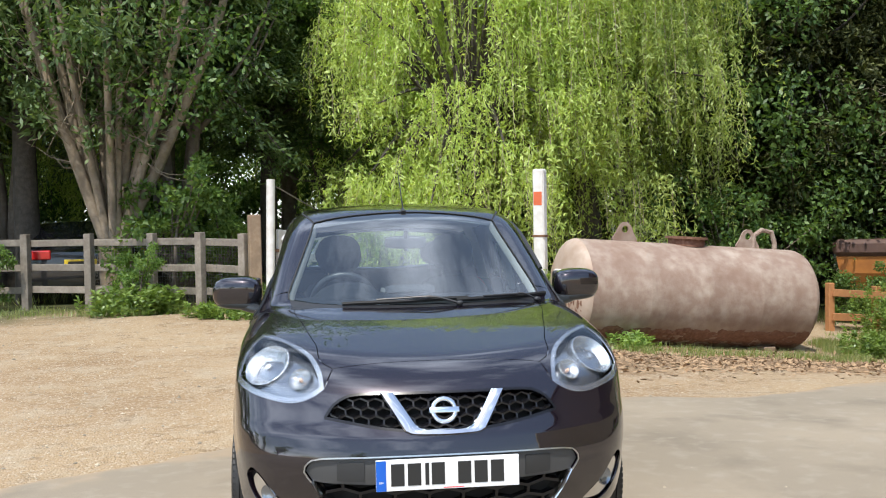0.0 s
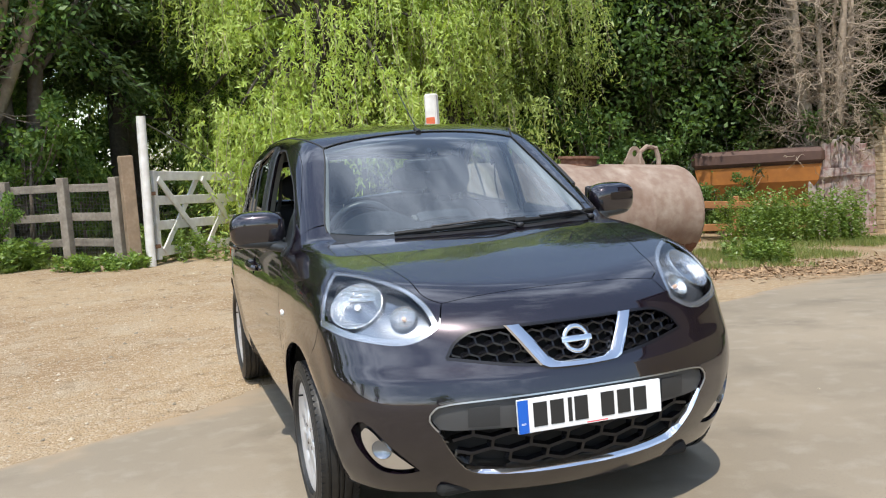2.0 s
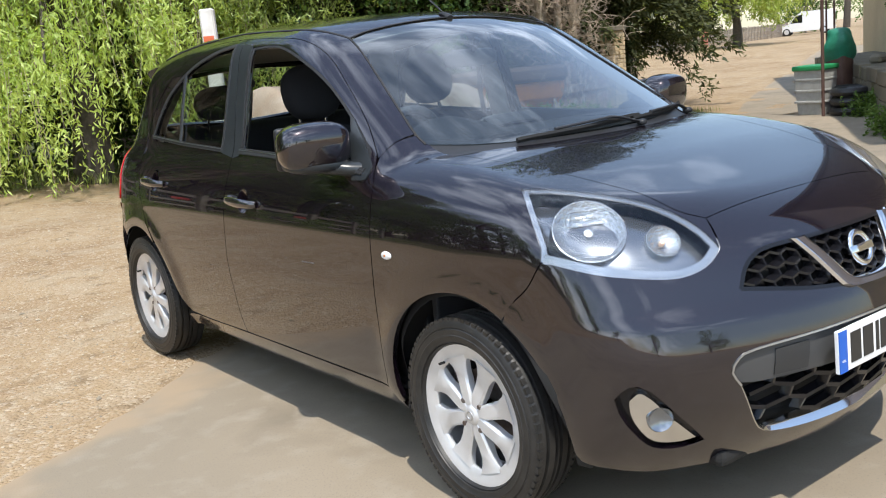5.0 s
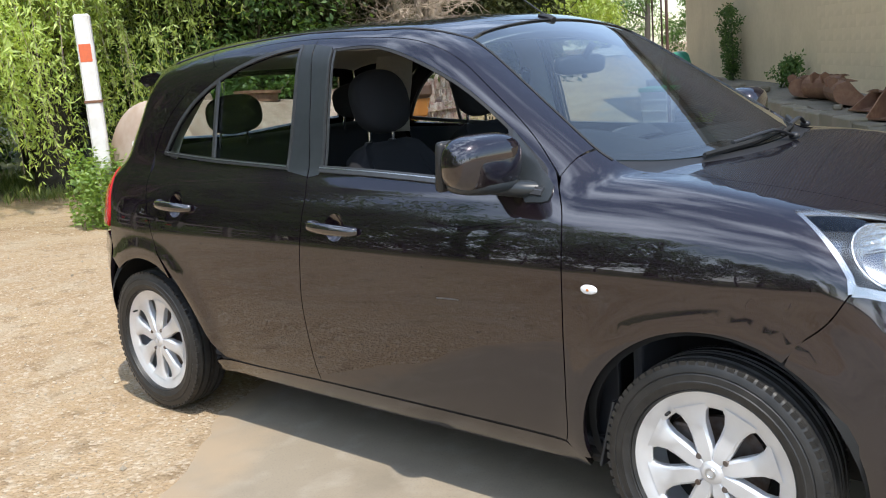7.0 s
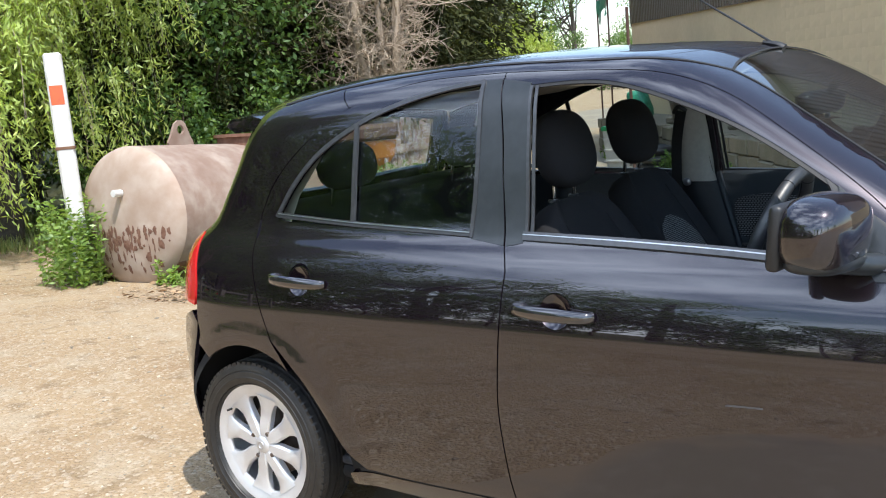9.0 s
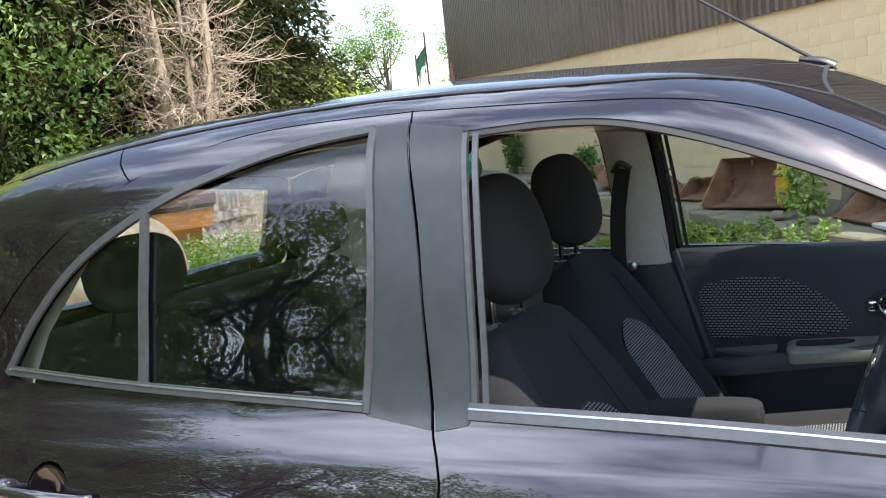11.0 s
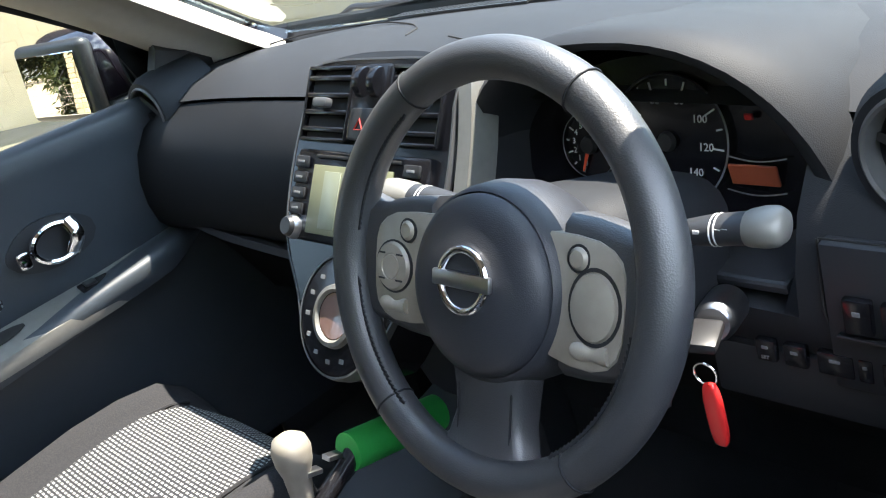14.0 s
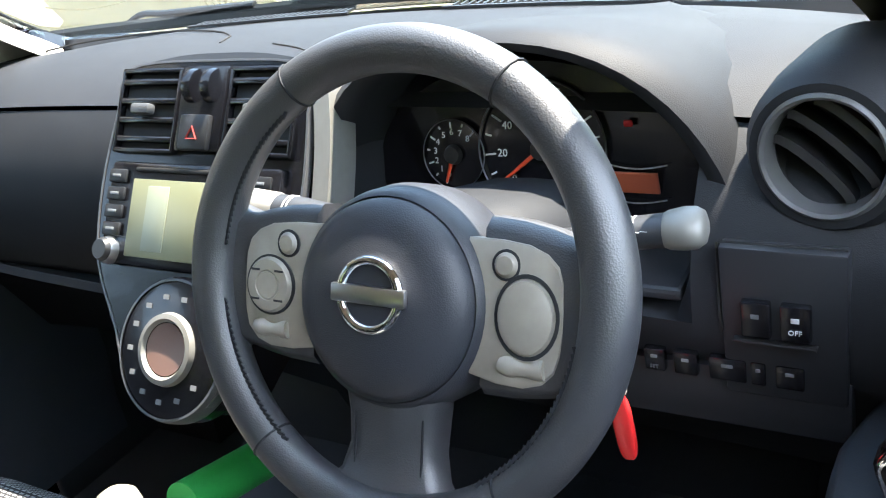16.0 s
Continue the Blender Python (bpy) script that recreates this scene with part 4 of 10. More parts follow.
MAIN, TURN_C = (.660, .405, .838), (.530, .278, .798)
for s in (-1, 1):
    lamp = panel("headlamp", [lamp_top, lamp_low, lamp_rear], LAMP, "lens", car, s, offset=.001, gap=.002, depth=.004, step=.03, label="clear headlamp with chrome reflector bowls")
    lamp.visible_shadow = False
    panel("lamp_housing", [lamp_top, lamp_low, lamp_rear], LAMP, "lamp_grey", lamp, s, offset=-.046, gap=.003, depth=-.040, step=.03)
    for line, w, look_of in ((lamp_top, .034, "lamp_silver"), (lamp_low, .040, "lamp_silver"), (lamp_rear, .026, "lamp_silver")):
        strip("lamp_bezel", line, w, .004, look_of, lamp, s, offset=-.008)
    c1 = snap(np.array([MAIN]), -.027)[0]
    c2 = snap(np.array([TURN_C]), -.024)[0]
    lamp_bowl("reflector", s, c1, (.40, -.60, .69), .092, .042, lamp, "lamp_chrome")
    lamp_bowl("indicator_bowl", s, c2, (.33, -.70, .63), .044, .024, lamp, "amber_pale")
    # fog lamps: a chrome corner piece round a clear bowl
    f = panel("fog_lamp", fog[1], (.5, -.85, 0), "gloss_black", bumper, s, offset=-.022, gap=-.004, depth=-.018, step=.04, label="front fog lamp in a chrome surround")
    ring = [(.722, .25, .435), (.705, .235, .456), (.683, .21, .440), (.615, .17, .350), (.566, .155, .294), (.60, .18, .288), (.665, .22, .302), (.698, .245, .35), (.716, .255, .40)]
    fog_c = np.array((.662, .20, .378))
    fway, f1, f2 = chart((.5, -.85, 0))
    hole = [tuple(fog_c + .032 * (math.cos(t) * f1 + 1.1 * math.sin(t) * f2)) for t in [2 * math.pi * i / 14 for i in range(15)]]
    panel("fog_bezel", [ring[:5], ring[4:] + ring[:1]], (.5, -.85, 0), "fog_chrome", f, s, offset=-.010, gap=.002, depth=.012, step=.02, holes=([hole],))
    cc = snap(fog_c[None], -.012)[0] * (s, 1, 1)
    w = Vector((s * .5, -.85, 0)).normalized()
    mm = Matrix.Translation(cc) @ w.to_track_quat("Z", "Y").to_matrix().to_4x4()
    soft(part("fog_bowl", lathe([(.0, -.006), (.018, -.005), (.029, .001), (.033, .004), (.036, .0)], 24, mm), "lamp_grey", f), 60)

# door mirrors, on a black corner piece
for s in (-1, 1):
    d = front_doors[s]
    sail = [(.686, 1.405, 1.137), (.71, 1.317, 1.060), (.742, 1.238, .989), (.774, 1.238, .951), (.777, 1.312, .945), (.731, 1.381, 1.028), (.686, 1.405, 1.137)]
    panel("mirror_corner", [sail[:3], sail[2:5], sail[4:]], (1, 0, .2), "pillar_black", d, s, offset=.005, gap=.001, depth=.012, step=.03, label="black mirror mounting corner")
    mir = soft(part("door_mirror", blob((s * .862, 1.388, 1.066), (.240, .140, .156), 3.0, 28, (6, 0, s * 10)), "paint", d, "body-coloured door mirror"))
    soft(part("mirror_base", blob((s * .856, 1.392, 1.008), (.225, .128, .058), 2.6, 24, (0, s * -4, s * 10)), "pillar_black", mir))
    arm = dense([(s * .735, 1.30, .978), (s * .78, 1.34, .985), (s * .84, 1.375, 1.0)], .02)
    soft(part("mirror_arm", sweep(arm, (0, 0, 1), ring_profile(.032, 12, .75)), "pillar_black", mir))
    soft(part("mirror_bezel", box((s * .853, 1.448, 1.064), (.212, .030, .138), (6, 0, s * 10), .013, 3), "black", mir), 50)
    part("mirror_face", box((s * .850, 1.465, 1.0625), (.180, .004, .108), (6, 0, s * 10), .0015, 1), "mirror", mir, "mirror glass")

# wheel wells, underbody
for s in (-1, 1):
    for hub in (HUB_F, HUB_R):
        rows = []
        for i in range(25):
            a = radians(-12 + 204 * i / 24)
            tuck = .11 * max(0, .45 - math.sin(a))
            rows.append([(s * x, hub + r * math.cos(a), HUB_Z + r * math.sin(a)) for x, r in ((.805 - tuck, .352), (.79 - tuck, .385), (.52, .385), (.50, .05))])
        soft(part("wheel_well", loft(rows), "well", car), 50)
    part("kick_panel", box((s * .692, 1.235, .52), (.016, .29, .66), (0, 0, 0), .004), "dash_dark", car)
    part("arch_flap", box((s * .775, 1.075, .33), (.05, .008, .20), (14, 0, 0), .003), "dash_dark", car, "scuffed plastic arch flap")
part("underbody", box((0, 1.95, .225), (1.46, 2.0, .05), (0, 0, 0), .02), "well", car)
part("underbody", box((0, 3.45, .30), (1.0, .5, .10), (0, 0, 0), .02), "well", car)
part("underbody", box((0, .44, .22), (.96, .56, .05), (0, 0, 0), .02), "well", car)


def wheel(s, y, steer=0.0):
    """Alloy wheel with eight tapered spokes and a grooved tyre, its axle on z in the wheel's own frame."""
    mm = Matrix.Translation((s * .745, y, HUB_Z)) @ pose(0, 0, 0, 0, 90 * s, 0) @ pose(0, 0, 0, 0, 0, steer)
    prof = [(.207, .050), (.211, .064), (.216, .072), (.219, .0705), (.221, .0755), (.236, .0785), (.238, .0805), (.241, .0805), (.243, .0785), (.258, .0775), (.261, .0745), (.264, .0765), (.277, .0735), (.286, .0675)]
    tread = [(.2905, .061), (.2925, .046), (.2835, .044), (.2835, .036), (.2935, .034), (.2945, .014), (.2845, .012), (.2845, .005), (.2945, .003)]
    full = prof + tread + [(r, -h) for r, h in tread[::-1]] + [(r, -h) for r, h in prof[::-1]]
    w = root("wheel_hub", (s * .745, y, HUB_Z), "", "")
    w.name = "wheel"
    w.parent = car
    w.matrix_parent_inverse = car.matrix_world.inverted()
    soft(part("tyre", lathe(full, 72, mm), "tyre", w, "black road tyre with grooved tread"), 40)
    cuts = bmesh.new()
    for k in range(72):
        a = 2 * math.pi * k / 72
        for h in (.060, -.060):
            p = mm @ Matrix.Rotation(a, 4, "Z") @ pose(.2832, 0, h, 0, 0, 0)
            bmesh.ops.create_cube(cuts, size=1, matrix=p @ Matrix.Diagonal((.0155, .017, .022, 1)))
    tagged(part("tread_block", cuts, "tyre", w), kind="stuff")
    soft(part("rim", lathe([(.176, -.05), (.190, -.02), (.180, .030), (.168, .040), (.167, .049), (.171, .0535), (.198, .0575), (.207, .062), (.2115, .062), (.213, .052)], 64, mm), "alloy", w, "silver rim"), 40)
    soft(part("brake_disc", lathe([(.04, .012), (.05, .006), (.122, .006), (.124, -.006), (.05, -.006)], 40, mm @ Matrix.Translation((0, 0, -.015))), "brake", w), 40)
    part("brake_backing", lathe([(0, -.045), (.186, -.045)], 40, mm), "well", w)
    part("brake_caliper", box(mm @ Vector((.07, .085, -.012)), (.05, .07, .08), (0, 0, 0), .01), "brake", w)
    for k in range(8):
        rot = mm @ Matrix.Rotation(math.pi / 4 * k + .2, 4, "Z")
        rows = []
        for r, half, h, t in ((.030, .014, .058, .022), (.055, .0220, .060, .024), (.075, .0235, .058, .026), (.10, .0240, .0555, .026), (.13, .0265, .0545, .024), (.155, .036, .0552, .022), (.167, .047, .0556, .018), (.178, .060, .0562, .016)):
            ys = ((-half, h - t), (-half, h - .006), (-half * .72, h), (half * .72, h), (half, h - .006), (half, h - t))
            rows.append([rot @ Vector((math.sqrt(max(r * r - (yy * .9) ** 2, 1e-6)) if r > .1 else r, yy, hh)) for yy, hh in ys])
        soft(part("spoke", loft(rows, True, True), "alloy", w), 35)
        if k % 2 == 0:
            soft(part("wheel_nut", lathe([(.0, .061), (.007, .061), (.0085, .058), (.0085, .048)], 12, rot @ Matrix.Rotation(math.pi / 8, 4, "Z") @ Matrix.Translation((.050, 0, 0))), "brake", w))
    soft(part("centre_cap", lathe([(0, .066), (.018, .0655), (.026, .063), (.030, .058), (.038, .054), (.040, .03)], 28, mm), "alloy", w))
    soft(part("cap_emblem", lathe([(.012 + .003 * math.cos(a), .066 + .002 * math.sin(a)) for a in [i * math.pi / 4 for i in range(9)]], 20, mm), "satin", w))
    soft(part("tyre_valve", lathe([(0, .075), (.004, .074), (.004, .05)], 8, mm @ Matrix.Rotation(.55, 4, "Z") @ Matrix.Translation((.176, 0, 0))), "well", w))
    return w


for s in (-1, 1):
    wheel(s, HUB_F, 8)
    wheel(s, HUB_R, 21)

# a light scratch on the driver's door
strip("scratch", side((1.62, .657), (1.58, .659), (1.536, .660)), .004, .0006, "trim_grey", front_doors[-1], -1, label="short pale scratch")

# wipers and aerial
for blade_line, mid_x, pivot_at in ((((-.35, .995, 1.02), (-.07, .968, 1.03), (.24, .998, 1.04)), (.0, .975, 1.03), (.19, .945, 1.01)),
                                    (((.18, .975, 1.03), (.43, 1.035, 1.04), (.645, 1.142, 1.041)), (.47, 1.05, 1.03), (.58, 1.05, 1.02))):
    pivot = snap(np.array([pivot_at]), .010)[0]
    hold = snap(np.array([mid_x]), .026)[0]
    far_end = snap(np.array([blade_line[0]]), .02)[0] * .55 + hold * .45
    wip = soft(part("wiper_arm", sweep(dense([pivot, pivot * .4 + hold * .6 + (0, 0, .012), hold, far_end], .02), (0, 0, 1), ring_profile(.0085, 8, .6)), "black", car, "black windscreen wiper"))
    blade = on_skin(list(blade_line), 1, .010)[0]
    soft(part("wiper_blade", sweep(blade, (0, -.4, 1), [(-.004, -.010), (-.006, .002), (0, .009), (.006, .002), (.004, -.010)]), "rubber", wip))
    soft(part("wiper_pivot", blob(tuple(pivot), (.035, .035, .022)), "black", wip))
base = snap(np.array([[.0, 1.705, 1.48]]))[0]
aer = soft(part("aerial", sweep(dense([tuple(base), tuple(base + (0, .02, .012)), tuple(base + (0, .06, .022))], .01), (0, 0, 1), ring_profile(.016, 10, .7), scale=np.linspace(1, .5, len(dense([tuple(base), tuple(base + (0, .02, .012)), tuple(base + (0, .06, .022))], .01)))), "black", car, "thin roof aerial"))
mast = bmesh.new()
rod(mast, base + (0, .03, .016), base + (0, .36, .245), .0036, .0022, 8)
part("aerial_mast", mast, "black", aer)


# ---------------------------------------------------------------- inside the car
def skin(rows, name, material, parent, label="", closed=False, caps=False, angle=60):
    return soft(part(name, loft(rows, closed, caps), material, parent, label), angle)


part("floor_pan", box((0, 2.3, .265), (1.46, 2.6, .03), (0, 0, 0), .01), "carpet", car, "dark carpeted floor")
part("bulkhead", box((0, 1.02, .62), (1.44, .03, .70), (0, 0, 0), .01), "carpet", car)
head = panel("headliner", [[(.50, 1.70, 1.41), (0, 1.72, 1.46), (-.50, 1.70, 1.41)], [(-.50, 1.70, 1.41), (-.575, 1.83, 1.41), (-.595, 2.05, 1.425), (-.595, 2.5, 1.43), (-.62, 2.83, 1.385), (-.60, 3.10, 1.36), (-.55, 3.32, 1.34)],
                           [(-.55, 3.32, 1.34), (0, 3.42, 1.42), (.55, 3.32, 1.34)], [(.55, 3.32, 1.34), (.60, 3.10, 1.36), (.62, 2.83, 1.385), (.595, 2.5, 1.43), (.595, 2.05, 1.425), (.575, 1.83, 1.41), (.50, 1.70, 1.41)]],
             UP, "liner", car, offset=-.035, gap=0, depth=.004, step=.06, label="pale cloth headliner")


def card_x(y, z):
    return spl(np.array(y), [1.2, 1.45, 1.65, 1.85, 2.1, 2.3], [.66, .662, .672, .70, .728, .735]) - .02 * spl(np.array(z), [.7, .95, 1.05], [0, 0, 1])


def card_patch(name, poly, s, off, material, parent, label="", step=.02, uv=False):
    """A flat piece laid on a door card, within a closed line of (y, z)."""
    line = dense([(0, y, z) for y, z in poly], step * .6, True)[:, 1:]
    area = (line[:, 0] * np.roll(line[:, 1], -1) - line[:, 1] * np.roll(line[:, 0], -1)).sum()
    line = line if area > 0 else line[::-1]
    g = np.stack(np.meshgrid(np.arange(line[:, 0].min(), line[:, 0].max(), step), np.arange(line[:, 1].min(), line[:, 1].max(), step)), -1).reshape(-1, 2)
    g = g[inside_poly(g, line)]
    g = g[edge_distance(g, line) > step * .4]
    k = len(line)
    got = delaunay_2d_cdt([Vector(v) for v in np.vstack([line, g])], [(i, (i + 1) % k) for i in range(k)], [], 1, 1e-7)
    v = np.array([tuple(p) for p in got[0]])
    verts = [(s * (card_x(y, z) - off), y, z) for y, z in v]
    faces = [f if s < 0 else f[::-1] for f in got[2]]
    n = len(verts)
    verts += [(s * (card_x(y, z) + .012), y, z) for y, z in line]
    verts += [verts[i] for i in range(k)]
    faces += [(n + k + i, n + k + (i + 1) % k, n + (i + 1) % k, n + i) for i in range(k)]
    ob = soft(part(name, (verts, faces), material, parent, label), 50)
    if uv:
        set_uv(ob, (0, 1, 0), (0, 0, 1))
    return ob


def smooth_step(v, a, b):
    t = min(1, max(0, (v - a) / (b - a)))
    return t * t * (3 - 2 * t)


def door_lining(s, door):
    """Moulded lining of a front door: cloth inset, armrest, pull, latch lever, switch."""
    rows = []
    for z in [.33, .40, .50, .60, .70, .80, .90, .97, 1.005]:
        back = float(spl(np.array(z), [.33, .5, .74, .9, 1.02], [2.04, 2.06, 2.12, 2.165, 2.19]))
        rows.append([(s * (float(card_x(y, z)) + (.02 if z < .45 else 0)), y, z) for y in np.linspace(1.22, back, 22)])
    for more, z in ((.012, 1.022), (.044, 1.020)):
        rows.append([(s * min(abs(p[0]) + more, float(half_width(np.array(p[1]), np.array(1.0))) - .022), p[1], z) for p in rows[8]])
    if s < 0:
        fall = lambda p: (p[0], p[1], p[2] - float(smooth_step(p[2], .80, 1.0)) * (.010 + .055 * max(0, 2.19 - p[1])))
        rows = [[fall(p) for p in r] for r in rows]
    if s > 0:
        rows = [r[::-1] for r in rows]
    card = skin(rows, "door_lining", "door_card", door, "dark moulded door lining")
    rear = [(s * (float(card_x(b, z)) + dx), b + .0, z) for z, b in ((1.02, 2.19), (.9, 2.165), (.74, 2.12), (.5, 2.06), (.33, 2.04)) for dx in (0,)]
    soft(part("lining_edge", sweep(dense(rear, .03), (0, 1, .2), ring_profile(.013, 8)), "door_card", door))
    card_patch("cloth_inset", [(2.128, .90), (2.058, .928), (1.932, .936), (1.837, .905), (1.768, .848), (1.742, .806), (1.824, .782), (1.989, .772), (2.095, .766), (2.118, .80)], s, .006, "weave_door", door, "dark woven cloth inset", uv=True)
    card_patch("latch_recess", [(1.71, .868), (1.67, .902), (1.61, .905), (1.565, .875), (1.575, .842), (1.63, .825), (1.69, .836)], s, .003, "dash_dark", door)
    x0 = float(card_x(1.63, .865)) - .015
    tube = [(s * x0, 1.632 + .040 * math.cos(a), .866 + .029 * math.sin(a)) for a in [2 * math.pi * i / 28 for i in range(28)]]
    soft(part("latch_ring", sweep(tube, (s, 0, 0), ring_profile(.0055, 8), True), "chrome", door, "chrome latch ring"))
    pull = dense([(s * x0, 1.605, .893), (s * (x0 - .014), 1.602, .868), (s * x0, 1.615, .840)], .006)
    soft(part("latch_lever", sweep(pull, (s, 0, 0), ring_profile(.012, 10, .45)), "chrome", door, "chrome latch lever"))
    soft(part("lock_tab", blob((s * x0, 1.69, .862), (.012, .022, .028), 4), "chrome", door))
    # armrest and its silver cap
    line = dense([(s * .675, 2.20, .690), (s * .655, 2.10, .712), (s * .648, 1.90, .738), (s * .64, 1.65, .768), (s * .638, 1.50, .785), (s * .66, 1.40, .80)], .03)
    prof = [(-.045, -.03), (-.045, .002), (-.036, .010), (.030, .010), (.038, .002), (.040, -.015), (.032, -.035)]
    if s < 0:
        prof = [(-a, b) for a, b in prof][::-1]
    soft(part("armrest", sweep(line, (0, 0, 1), prof, scale=np.concatenate([np.linspace(.55, 1, 6), np.ones(len(line) - 10), np.linspace(1, .5, 4)])), "door_card", door), 50)
    rows = []
    for y, zt, deep_x, drop in ((2.085, .752, .004, .006), (2.03, .756, .016, .018), (1.925, .764, .030, .030)):
        x1 = .662
        rows.append([(s * x1, y, zt), (s * (x1 - deep_x), y, zt - drop * .35), (s * (x1 - deep_x), y, zt - drop), (s * (x1 - deep_x * .4), y, zt - drop * 1.15)])
    if s < 0:
        rows = [r[::-1] for r in rows]
    skin(rows, "armrest_tail", "trim_grey", door, "grey tapered end of the armrest", False, True, 40)
    rows = []
    for y, zt, k, x1 in ((1.900, .766, .55, .660), (1.893, .771, .9, .664), (1.88, .774, 1, .666), (1.75, .781, 1, .666), (1.60, .787, .96, .664), (1.50, .795, .85, .664), (1.43, .805, .6, .668), (1.385, .813, .3, .674)):
        rows.append([(s * x1, y, zt), (s * (x1 - .050 * k), y, zt - .013 * k), (s * (x1 - .064 * k), y, zt - .022 * k), (s * (x1 - .066 * k), y, zt - .034 * k), (s * (x1 - .062 * k), y, zt - .050 * k), (s * (x1 - .040 * k), y, zt - .058 * k)])
    if s < 0:
        rows = [r[::-1] for r in rows]
    skin(rows, "armrest_cap", "dull_silver", door, "satin silver armrest cap with a pull cup", False, True, 40)
    cup_at = dense([(s * .643, 1.875, .7705), (s * .640, 1.80, .7735), (s * .642, 1.735, .7775)], .012)
    soft(part("pull_cup", sweep(cup_at, (-s * .25, 0, 1), ring_profile(.015, 12, .30), scale=[.75] + [1] * (len(cup_at) - 4) + [.9, .7, .3]), "well", door))
    part("window_switch", box((s * .640, 1.611, .7825), (.024, .052, .006), (3, s * -14, 0), .002), "gloss_black", door)
    part("switch_rocker", box((s * .640, 1.618, .787), (.016, .020, .006), (3, s * -14, 0), .002), "black", door)
    # tweeter corner
    corner_p = dense([(s * .655, 1.27, 1.04), (s * .65, 1.33, 1.04), (s * .645, 1.38, 1.06)], .02)
    soft(part("mirror_corner", sweep(corner_p, (0, -.6, 1), [(-.012, -.03), (-.012, .03), (.006, .045), (.012, -.03)]), "dash_dark", door))
    soft(part("tweeter", lathe([(0, .004), (.018, .004), (.022, .001), (.024, -.01)], 20, Matrix.Translation((s * .645, 1.325, 1.055)) @ Vector((-s, .25, .2)).to_track_quat("Z", "Y").to_matrix().to_4x4()), "black", door))
    lim = dense([(s * .625, 2.196, 1.392), (s * .622, 2.05, 1.395), (s * .628, 1.93, 1.38), (s * .645, 1.77, 1.33), (s * .662, 1.60, 1.248), (s * .685, 1.43, 1.145)], .03)
    if s > 0:
        soft(part("door_frame_lining", sweep(lim, (-s, 0, -.3), [(-.009, -.012), (-.009, .006), (.009, .006), (.009, -.012)]), "black", door))
    back = dense([(s * .622, 2.20, 1.395), (s * .665, 2.195, 1.25), (s * .70, 2.19, 1.10), (s * .715, 2.19, 1.02)], .03)
    if s > 0:
        soft(part("door_frame_lining", sweep(back, (-s, 0, 0), [(-.008, -.012), (-.008, .008), (.008, .008), (.008, -.012)]), "black", door))


